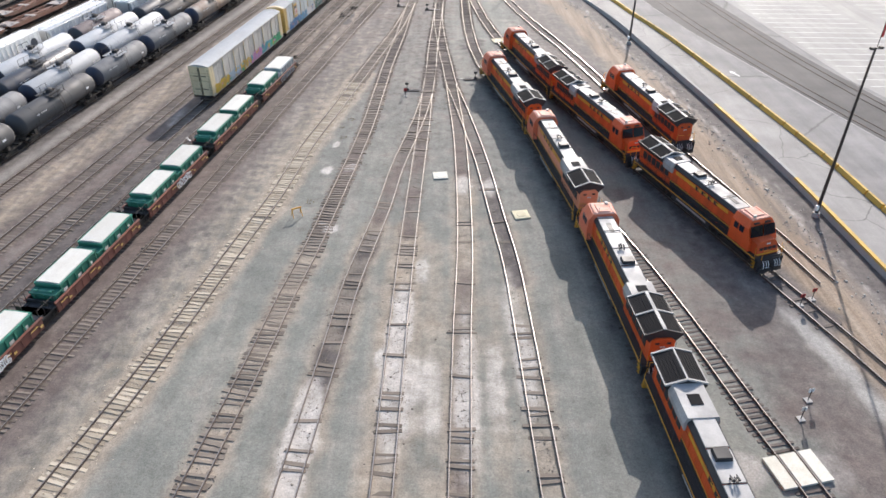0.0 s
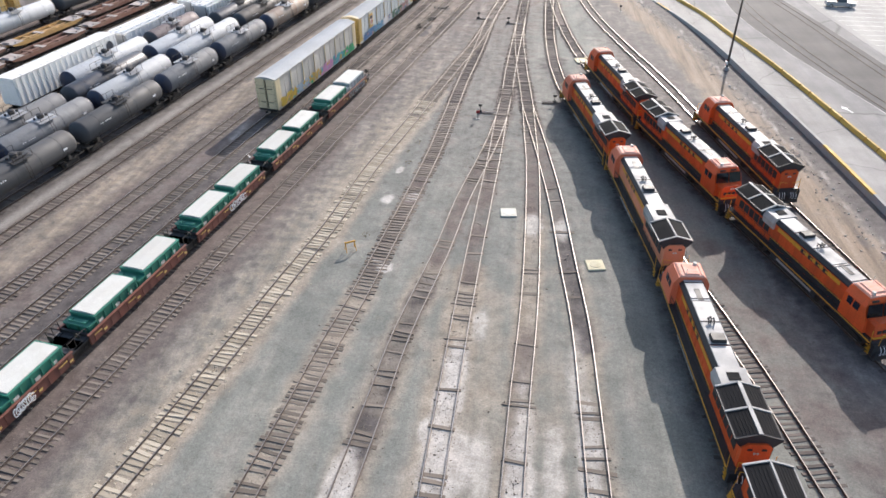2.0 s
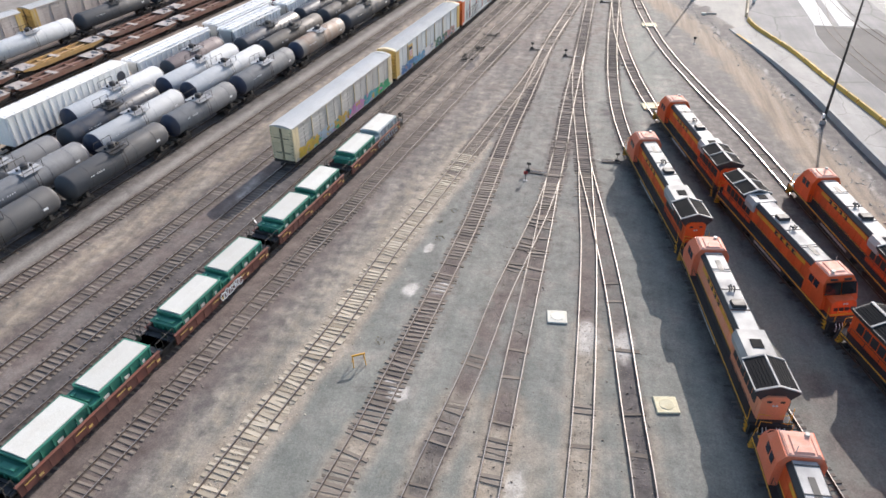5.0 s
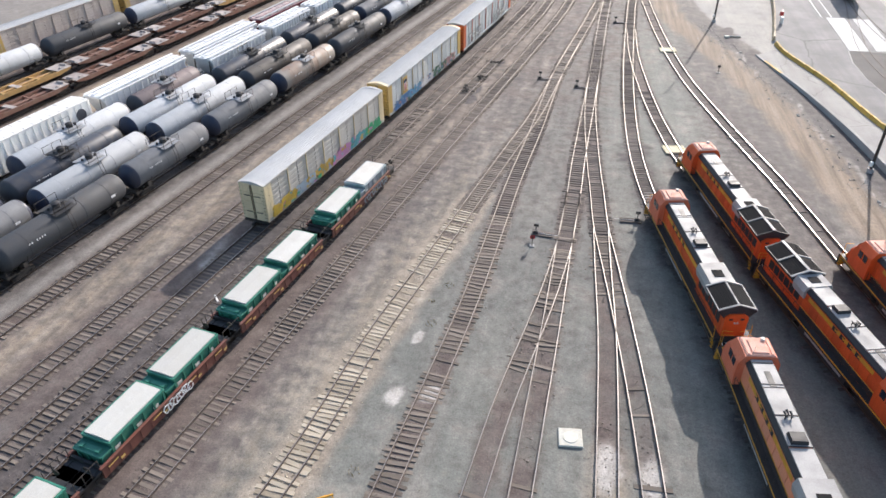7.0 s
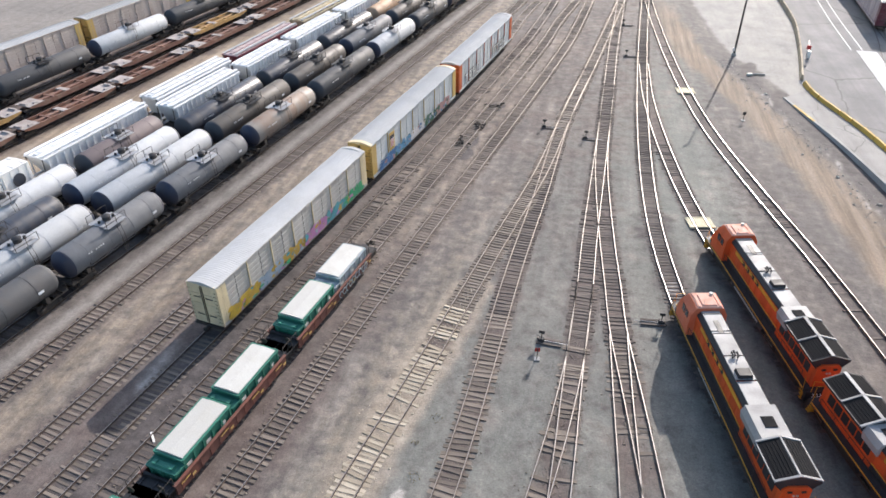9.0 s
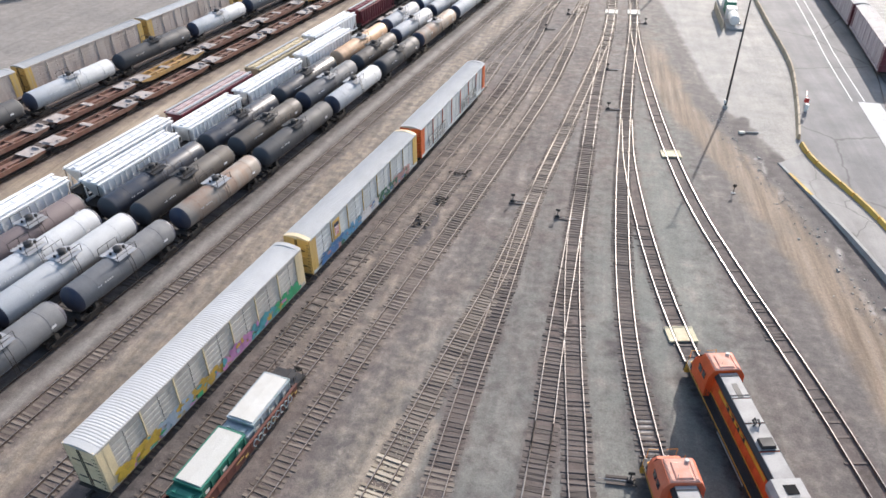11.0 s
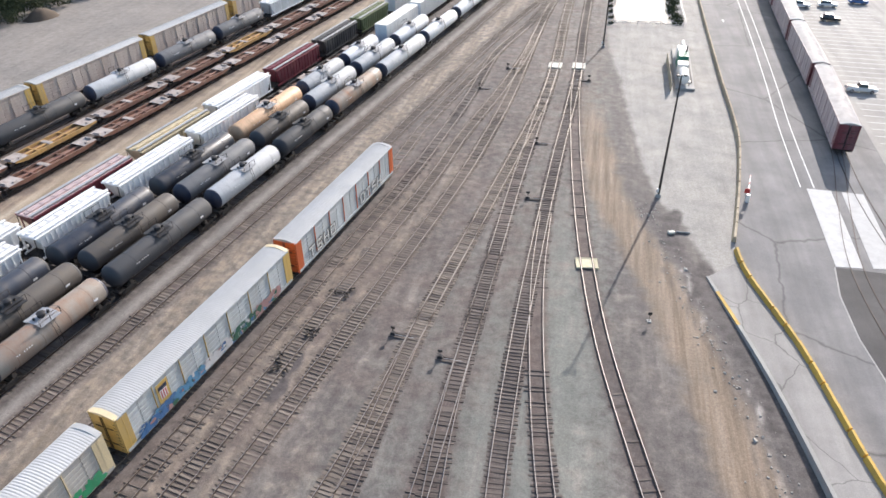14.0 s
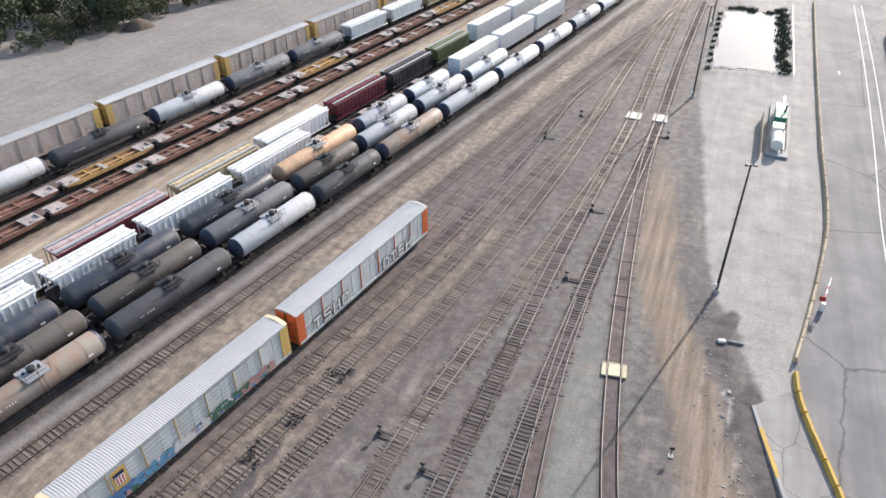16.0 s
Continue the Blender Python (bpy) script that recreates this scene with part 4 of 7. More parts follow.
def autorack(side_mat, trim_mat, label, length=27.3, art=0, group="autorack cars", name="autorack_car", low=False):
    root = thing(name, label, "freight car", group)
    h, w, z0, z1 = length / 2, 1.5, 0.95, 5.15
    bm = bmesh.new()
    box(bm, (0, 0, z0 + 0.1), (2.9, length - 0.5, 0.5))
    box(bm, (0, 0, 0.62), (0.7, length - 6, 0.5))
    part("underframe", bm, RACK_BROWN, root)
    bm = bmesh.new()
    box(bm, (0, 0, (z0 + z1) / 2 + 0.2), (2 * w - 0.12, length - 0.9, z1 - z0 - 0.4))
    part("core", bm, side_mat, root)
    n = 14
    step = (length - 1.6) / n
    for s in (-1, 1):
        for i in range(n):
            y = -h + 0.8 + step * (i + 0.5)
            pts, dz = [], (z1 - z0 - 0.5) / 7
            for k in range(7):
                zk = z0 + 0.4 + dz * k
                pts += [(s * (w - 0.07), zk), (s * (w - 0.025), zk + 0.07), (s * (w - 0.025), zk + dz - 0.07), (s * (w - 0.07), zk + dz)]
            pts += [(s * (w - 0.12), z1 - 0.1), (s * (w - 0.12), z0 + 0.4)]
            bm = bmesh.new()
            prism(bm, pts, y - step / 2 + 0.08, y + step / 2 - 0.08)
            part("side_panel", bm, side_mat, root)
        for i in range(n + 1):
            y = -h + 0.8 + step * i
            if i % 2 == 0:
                bm = bmesh.new()
                box(bm, (s * (w + 0.01), y, (z0 + z1) / 2 + 0.1), (0.08, 0.06 if trim_mat is RACK_YELLOW else 0.12, z1 - z0 - 0.1))
                part("side_post", bm, trim_mat if not low else side_mat, root)
        bm = bmesh.new()
        box(bm, (s * (w - 0.01), 0, z1 + 0.02), (0.12, length - 0.6, 0.16))
        box(bm, (s * (w - 0.01), 0, z0 + 0.2), (0.14, length - 0.6, 0.34))
        part("side_sill", bm, side_mat, root)
        for e in (-1, 1):
            part("corner_post", shape(box, (s * (w - 0.02), e * (h - 0.75), (z0 + z1) / 2 + 0.05), (0.12, 1.25, z1 - z0)), trim_mat, root)
    bm = bmesh.new()
    prof = rack_roof_outline(w - 0.02, z1 + 0.06, 0.30)
    rib = 0.26
    ys = []
    y = -h + 0.35
    while y < h - 0.35:
        ys += [(y, 0.0), (y + rib * 0.28, 0.0), (y + rib * 0.42, 0.016), (y + rib * 0.86, 0.016)]
        y += rib
    rings = [[bm.verts.new((x, yy, z + (d if 0 < i < len(prof) - 1 else 0))) for i, (x, z) in enumerate(prof)] for yy, d in ys]
    for a, b_ in zip(rings, rings[1:]):
        for i in range(len(prof) - 1):
            bm.faces.new((a[i], a[i + 1], b_[i + 1], b_[i]))
    part("roof", bm, DUSTY_ROOF if side_mat is MAROON_SIDE else RACK_ROOF, root, "ribbed steel roof")
    for e in (-1, 1):
        bm = bmesh.new()
        pr = rack_roof_outline(w, z1 + 0.05, 0.38)
        a0 = sorted((e * (h - 0.6), e * (h - 0.05)))
        prism(bm, pr, a0[0], a0[1])
        part("roof_end", bm, RACK_CREAM if trim_mat is RACK_YELLOW and not low else RACK_ROOF, root)
        for s in (-1, 1):
            bm = bmesh.new()
            for k in range(4):
                zk = z0 + 0.1 + (z1 + 0.1 - z0) * (k + 0.5) / 4
                box(bm, (s * 0.74, e * (h - 0.12), zk), (1.38, 0.14, (z1 - z0) / 4 - 0.02), bevel=0.02)
            door = part("end_door", bm, trim_mat, root)
            bm = bmesh.new()
            for zk in (2.0, 3.9):
                box(bm, (s * 0.62, e * (h - 0.03), zk), (0.75, 0.05, 0.09))
            rod(bm, (s * 0.1, e * (h - 0.02), z0 + 0.3), (s * 0.1, e * (h - 0.02), z1), 0.03)
            part("latch", bm, LOCO_BLACK, door)
        for s in (-1, 1):
            bm = bmesh.new()
            for zk in np.arange(z0 + 0.2, z1, 0.4):
                rod(bm, (s * 1.2, e * (h + 0.02), zk), (s * 1.5, e * (h + 0.02), zk), 0.02)
            tagged(part("grab_irons", bm, DARK, root), kind="stuff")
        part("end_platform", shape(box, (0, e * (h - 0.02), z0), (2.7, 0.35, 0.12)), DARK, root)
        bogie(root, e * (h - 3.0))
        coupler(root, e * (h + 0.02), e)
    if art == 2:
        for s in (-1, 1):
            plate = part("emblem_plate", shape(box, (s * (w + 0.03), -h + 5.6, 3.55), (0.03, 1.5, 2.3)), RACK_YELLOW, root, "yellow plate with a shield emblem")
            part("emblem", shape(box, (s * (w + 0.05), -h + 5.6, 3.35), (0.014, 0.9, 1.1)), HOP_WHITE, plate)
            part("emblem_top", shape(box, (s * (w + 0.056), -h + 5.6, 4.1), (0.014, 1.1, 0.45)), NAVY, plate)
            for k in (-1, 0, 1):
                part("emblem_stripe", shape(box, (s * (w + 0.06), -h + 5.6 + 0.28 * k, 3.3), (0.012, 0.12, 0.95)), RED, plate)
    if art:
        rng = random.Random(art)
        palettes = {1: [(0.62, 0.42, 0.06), (0.36, 0.45, 0.55), (0.55, 0.36, 0.07), (0.55, 0.25, 0.48), (0.10, 0.36, 0.42), (0.05, 0.36, 0.17)],
                    2: [(0.08, 0.20, 0.42), (0.12, 0.30, 0.48), (0.6, 0.58, 0.58), (0.05, 0.15, 0.10), (0.42, 0.25, 0.24)],
                    3: [(0.68, 0.68, 0.66), (0.66, 0.66, 0.64), (0.03, 0.03, 0.03)]}[min(art, 3)]
        mats = [paint("spray_paint", c, 0.5, dirt=0.2) for c in palettes]
        for s in (-1, 1):
            for i, m_ in enumerate(mats):
                bm = bmesh.new()
                if art == 3:
                    for g0, cnt in ((-h + 3.4, 4), (h - 10.4, 4)):
                        for k in range(cnt):
                            yy, q = g0 + k * 1.75, (k * 7 + int(g0)) % 4
                            back = 0.09 if i == 2 else 0.0
                            xx = s * (w + 0.085 - (0.012 if i == 2 else 0) + 0.001 * k)
                            if i == 1:
                                continue
                            for cy, cz, ly, lz in (((-0.5, 0, 0.3, 1.6), (0.5, 0, 0.3, 1.6), (0, 0, 0.8, 0.3)), ((0, 0.65, 1.3, 0.3), (0, 0, 1.2, 0.3), (0, -0.65, 1.3, 0.3), (-0.5, 0.3, 0.3, 0.6), (0.5, -0.3, 0.3, 0.6)),
                                                   ((0, 0.6, 1.4, 0.34), (0, -0.1, 0.34, 1.3)), ((-0.5, 0, 0.3, 1.5), (0.5, 0, 0.3, 1.5), (0, 0.65, 1.1, 0.28), (0, -0.65, 1.1, 0.28)))[q]:
                                box(bm, (xx, yy + cy, 2.15 + cz), (0.012, ly + 2 * back, lz + 2 * back))
                else:
                    span = (-h + 1.2, h - 1.5) if art == 1 else (-h + 2.0, h - 3.0)
                    for k in range(80):
                        yy = rng.uniform(*span)
                        part_w = (span[1] - span[0]) / len(mats)
                        if rng.random() < 0.75:
                            yy = span[0] + part_w * (i + rng.random())
                        ry, rz = rng.uniform(0.15, 0.55), rng.uniform(0.1, 0.38)
                        zz = z0 + 0.3 + rng.random() ** 1.4 * 1.0
                        nn = 9
                        ring = [bm.verts.new((s * (w + 0.075 + 0.002 * i + 0.0008 * k), yy + ry * math.cos(2 * math.pi * j / nn) * rng.uniform(0.6, 1.15), max(z0 + 0.1, zz + rz * math.sin(2 * math.pi * j / nn) * rng.uniform(0.6, 1.2)))) for j in range(nn)]
                        bm.faces.new(ring)
                tagged(part("graffiti", bm, m_, root, "sprayed graffiti"), kind="stuff")
    return root


def well_car(label, seed, sprayed=None):
    root = thing("well_car", label, "freight car", "coupled well cars")
    rng = random.Random(seed)
    length = 16.9
    h = length / 2
    bm = bmesh.new()
    for s in (-1, 1):
        box(bm, (s * 1.42, 0, 0.95), (0.14, length - 3.4, 1.0))
        box(bm, (s * 1.45, 0, 1.46), (0.24, length - 3.2, 0.09))
        for i in range(13):
            box(bm, (s * 1.50, -h + 2.2 + i * (length - 4.4) / 12, 0.95), (0.05, 0.1, 0.95))
    box(bm, (0, 0, 0.42), (2.7, length - 3.6, 0.1))
    part("well_body", bm, WELL_RED, root)
    for e in (-1, 1):
        bm = bmesh.new()
        box(bm, (0, e * (h - 1.0), 1.12), (2.8, 1.6, 0.16))
        box(bm, (0, e * (h - 1.85), 1.0), (2.9, 0.2, 0.9))
        box(bm, (0, e * (h - 0.4), 1.0), (0.6, 0.9, 0.3))
        for x in (-1.1, 0.0, 1.1):
            box(bm, (x, e * (h - 1.0), 1.22), (0.12, 1.5, 0.06))
        part("end_platform", bm, LOCO_BLACK, root, "dark grimy end platform")
        bm = bmesh.new()
        for x in (-1.35, 1.35):
            arc_bars(bm, [(x, e * (h - 1.7), 1.2), (x, e * (h - 1.7), 2.2), (x, e * (h - 0.4), 2.2), (x, e * (h - 0.4), 1.2)], 0.03)
        bmesh.ops.create_cone(bm, cap_ends=True, segments=12, radius1=0.28, radius2=0.28, depth=0.06, matrix=pose(0.9 * e, e * (h - 0.25), 1.75, 90))
        tagged(part("hand_brake", bm, DARK, root), kind="stuff")
        bogie(root, e * (h - 0.9))
        coupler(root, e * (h + 0.0), e)
    bm = bmesh.new()
    for s in (-1, 1):
        for y in (-h + 2.6, -1.5, 2.4, h - 2.8):
            box(bm, (s * 1.565, y, 1.15), (0.012, 0.9, 0.09))
            box(bm, (s * 1.565, y + 0.8, 0.85), (0.012, 0.35, 0.2))
    tagged(part("lettering", bm, RACK_YELLOW, root, "small worn lettering"), kind="stuff")
    for k, (m_, y0, wide_) in enumerate(sprayed or ()):
        bm = bmesh.new()
        for i in range(9):
            yc, zc = y0 + wide_ * i / 8, 0.98 + rng.uniform(-0.1, 0.1)
            loop = [(1.585 + 0.003 * k, yc + 0.26 * math.cos(a) + rng.uniform(-0.08, 0.08), zc + 0.36 * math.sin(a)) for a in np.linspace(rng.uniform(0, 1), rng.uniform(4.5, 7.5), 8)]
            arc_bars(bm, loop, 0.045, 4)
            arc_bars(bm, [(-x, y, z) for x, y, z in loop], 0.045, 4)
        tagged(part("graffiti", bm, m_, root, "sprayed looping graffiti"), kind="stuff")
    return root


BIN_PALE = paint("bin_sprayed_over", (0.42, 0.46, 0.50), 0.5, dirt=0.6, dirt_colour=(0.12, 0.25, 0.2), scale=1.6)


def waste_bin(label, green=BIN_GREEN):
    """A low green steel waste container with a white lid, 6.1 m long."""
    root = thing("waste_container", label, "container", "green waste containers")
    L, w, z0, z1 = 6.25, 1.22, 0.0, 1.75
    zs = z1 - 0.42
    bm = bmesh.new()
    box(bm, (0, 0.45, (z0 + z1) / 2), (2 * w - 0.16, L - 1.06, z1 - z0))
    box(bm, (0, -L / 2 + 0.5, (z0 + zs) / 2), (2 * w - 0.16, 0.86, zs - z0))
    for s in (-1, 1):
        box(bm, (s * w, 0.45, z1 - 0.07), (0.12, L - 0.9, 0.16))
        box(bm, (s * w, -L / 2 + 0.46, zs - 0.06), (0.12, 0.9, 0.14))
        box(bm, (s * w, 0, z0 + 0.1), (0.12, L, 0.2))
        box(bm, (0, s * L / 2, z0 + 0.1), (2 * w, 0.12, 0.2))
        for k in range(6):
            box(bm, (s * w, -L / 2 + 1.0 + k * (L - 1.15) / 5, z1 / 2), (0.1, 0.16, z1))
        for x in (-0.8, 0, 0.8):
            box(bm, (x, s * L / 2, zs / 2), (0.14, 0.1, zs))
    box(bm, (0, L / 2, z1 - 0.07), (2 * w, 0.12, 0.16))
    box(bm, (0, -L / 2, zs - 0.05), (2 * w, 0.12, 0.14))
    box(bm, (0, -L / 2 + 0.93, z1 - 0.07), (2 * w, 0.14, 0.18))
    body = part("body", bm, green, root)
    bm = bmesh.new()
    pts = [(-w + 0.12, z1 - 0.02), (-w + 0.12, z1 + 0.08), (0, z1 + 0.14), (w - 0.12, z1 + 0.08), (w - 0.12, z1 - 0.02)]
    prism(bm, pts, -L / 2 + 1.05, L / 2 - 0.16)
    part("lid", bm, LID_WHITE, root, "dirty white flat lid")
    bm = bmesh.new()
    box(bm, (0, -L / 2 + 0.42, zs + 0.05), (2 * w - 0.7, 0.5, 0.12), (0.96, 0.8))
    for x in (-0.7, 0.7):
        box(bm, (x, -L / 2 + 0.36, zs + 0.13), (0.3, 0.36, 0.1))
    part("lid_hinge", bm, green, root)
    bm = bmesh.new()
    for s in (-1, 1):
        for y in (-1.7, 0.4, 2.1):
            box(bm, (s * (w + 0.0), y, z1 * 0.55), (0.03, 0.5, 0.3))
    part("label_plate", bm, LID_WHITE, body, "small white side plate")
    return root


def hopper(mat, label, length=16.6, roof=None):
    root = thing("hopper_car", label, "hopper car", "stored hopper cars")
    h, w, z1 = length / 2, 1.5, 4.35
    bm = bmesh.new()
    a = [(-w, -h + 1.9, 1.3), (w, -h + 1.9, 1.3), (w, h - 1.9, 1.3), (-w, h - 1.9, 1.3)]
    top = [(-w, -h + 0.4, z1 - 0.25), (w, -h + 0.4, z1 - 0.25), (w, h - 0.4, z1 - 0.25), (-w, h - 0.4, z1 - 0.25)]
    va, vt = [bm.verts.new(p) for p in a], [bm.verts.new(p) for p in top]
    for i in range(4):
        bm.faces.new((va[i], va[(i + 1) % 4], vt[(i + 1) % 4], vt[i]))
    bm.faces.new(va)
    bm.faces.new(vt)
    part("hopper_body", bm, mat, root)
    n = 15
    for s in (-1, 1):
        for i in range(n):
            bm = bmesh.new()
            box(bm, (s * (w + 0.05), -h + 0.9 + i * (length - 1.8) / (n - 1), 2.75), (0.14, 0.13, 2.6))
            part("rib", bm, mat, root)
        bm = bmesh.new()
        box(bm, (s * (w + 0.02), 0, z1 - 0.22), (0.2, length - 0.7, 0.2))
        box(bm, (s * (w + 0.02), 0, 1.35), (0.2, length - 0.7, 0.26))
        part("side_sill", bm, mat, root)
    bm = bmesh.new()
    prism(bm, [(-w, z1 - 0.22), (-0.85, z1), (0.85, z1), (w, z1 - 0.22)], -h + 0.35, h - 0.35)
    part("roof", bm, roof or mat, root)
    bm = bmesh.new()
    box(bm, (0, 0, z1 + 0.10), (0.62, length - 1.2, 0.16))
    for i in range(9):
        box(bm, (0, -h + 1.2 + i * (length - 2.4) / 8, z1 + 0.2), (0.75, 0.12, 0.08))
    part("hatch", bm, roof or mat, root)
    for s in (-1, 1):
        bm = bmesh.new()
        box(bm, (s * 1.1, 0, z1 + 0.16), (0.5, length - 0.5, 0.04))
        for i in range(8):
            box(bm, (s * 1.1, -h + 0.6 + i * (length - 1.2) / 7, z1 + 0.02), (0.4, 0.08, 0.26))
        part("running_board", bm, mat if mat is HOP_WHITE else STEEL, root)
    bm = bmesh.new()
    for k in (-4.4, 0.0, 4.4):
        box(bm, (0, k, 0.95), (1.6, 2.6, 0.9), (1.6, 1.3))
    for e in (-1, 1):
        box(bm, (0, e * (h - 1.0), 1.15), (2.6, 2.2, 0.2))
        for x in (-1.3, 1.3):
            rod(bm, (x, e * (h - 0.15), 1.1), (x, e * (h - 0.35), z1 - 0.2), 0.05)
    part("underframe", bm, DARK, root)
    for e in (-1, 1):
        bogie(root, e * (h - 1.7))
        coupler(root, e * (h + 0.05), e)
    return root


def flat_car(mat, label, length=17.6):
    """An empty skeleton car: side sills, low floor, cross bearers, raised end decks."""
    root = thing("flat_car", label, "flat car", "empty flat cars")
    h = length / 2
    part("floor_plate", shape(box, (0, 0, 0.86), (2.3, length - 3.2, 0.1)), FLAT_BROWN, root)
    part("centre_beam", shape(box, (0, 0, 1.0), (0.5, length - 0.6, 0.34)), mat, root)
    for s in (-1, 1):
        bm = bmesh.new()
        v = [(-h + 0.3, 1.35), (h - 0.3, 1.35), (h - 0.3, 1.1), (h - 2.6, 0.72), (-h + 2.6, 0.72), (-h + 0.3, 1.1)]
        a = [bm.verts.new((s * 1.28, y, z)) for y, z in v]
        b_ = [bm.verts.new((s * 1.44, y, z)) for y, z in v]
        for i in range(6):
            bm.faces.new((a[i], a[(i + 1) % 6], b_[(i + 1) % 6], b_[i]))
        bm.faces.new(a)
        bm.faces.new(b_)
        part("side_sill", bm, mat, root)
    for i, y in enumerate((-h * 0.42, -h * 0.1, h * 0.3)):
        part("cross_bearer", shape(box, (0, y, 1.12), (2.6, 0.3 + 0.5 * (i % 2), 0.2)), FLAT_DECK if i == 1 else mat, root)
    for e in (-1, 1):
        bm = bmesh.new()
        box(bm, (0, e * (h - 1.5), 1.38), (2.85, 2.7, 0.09))
        box(bm, (0, e * (h - 0.45), 1.52), (1.5, 0.4, 0.3), (0.8, 0.7))
        box(bm, (0.9, e * (h - 1.7), 1.5), (0.5, 0.8, 0.2), (0.8, 0.7))
        part("end_deck", bm, FLAT_DECK, root, "pale worn end deck")
        bogie(root, e * (h - 1.2))
        coupler(root, e * (h + 0.0), e)
    return root


def boxcar(mat, label, length=16.2, front=None, group="white refrigerated boxes", logo=False):
    root = thing("box_car", label, "freight car", group)
    h, w, z0, z1 = length / 2, 1.5, 1.05, 4.85
    bm = bmesh.new()
    box(bm, (0, 0, (z0 + z1) / 2), (2 * w - 0.06, length, z1 - z0), bevel=0.05)
    part("body", bm, mat, root)
    for s in (-1, 1):
        bm = bmesh.new()
        for i in range(20):
            box(bm, (s * (w - 0.01), -h + 0.4 + i * (length - 0.8) / 19, (z0 + z1) / 2), (0.06, 0.1, z1 - z0 - 0.3))
        tagged(part("side_ribs", bm, mat, root), kind="stuff")
        if logo:
            bm = bmesh.new()
            bmesh.ops.create_cone(bm, cap_ends=True, segments=20, radius1=0.8, radius2=0.8, depth=0.02, matrix=pose(s * (w + 0.04), h - 1.8, 3.4, 0, 90))
            part("emblem", bm, TANK_NAVY, root, "round dark emblem")
    for e in (-1, 1):
        bm = bmesh.new()
        box(bm, (0, e * (h + 0.02), (z0 + z1) / 2), (2 * w - 0.2, 0.06, z1 - z0 - 0.2))
        for zk in (1.6, 2.4, 3.2, 4.0):
            box(bm, (0, e * (h + 0.06), zk), (2 * w - 0.4, 0.05, 0.12))
        part("end_panel", bm, front or mat, root)
        bogie(root, e * (h - 1.7))
        coupler(root, e * (h + 0.1), e)
    bm = bmesh.new()
    prism(bm, [(-w, z1 - 0.02), (-w, z1 + 0.05), (0, z1 + 0.14), (w, z1 + 0.05), (w, z1 - 0.02)], -h, h)
    for i in range(16):
        box(bm, (0, -h + 0.5 + i * (length - 1) / 15, z1 + 0.1), (2.6, 0.08, 0.06))
    part("roof", bm, mat, root)
    bm = bmesh.new()
    box(bm, (0, 0, 0.85), (1.4, length - 1, 0.4))
    part("underframe", bm, DARK, root)
    return root


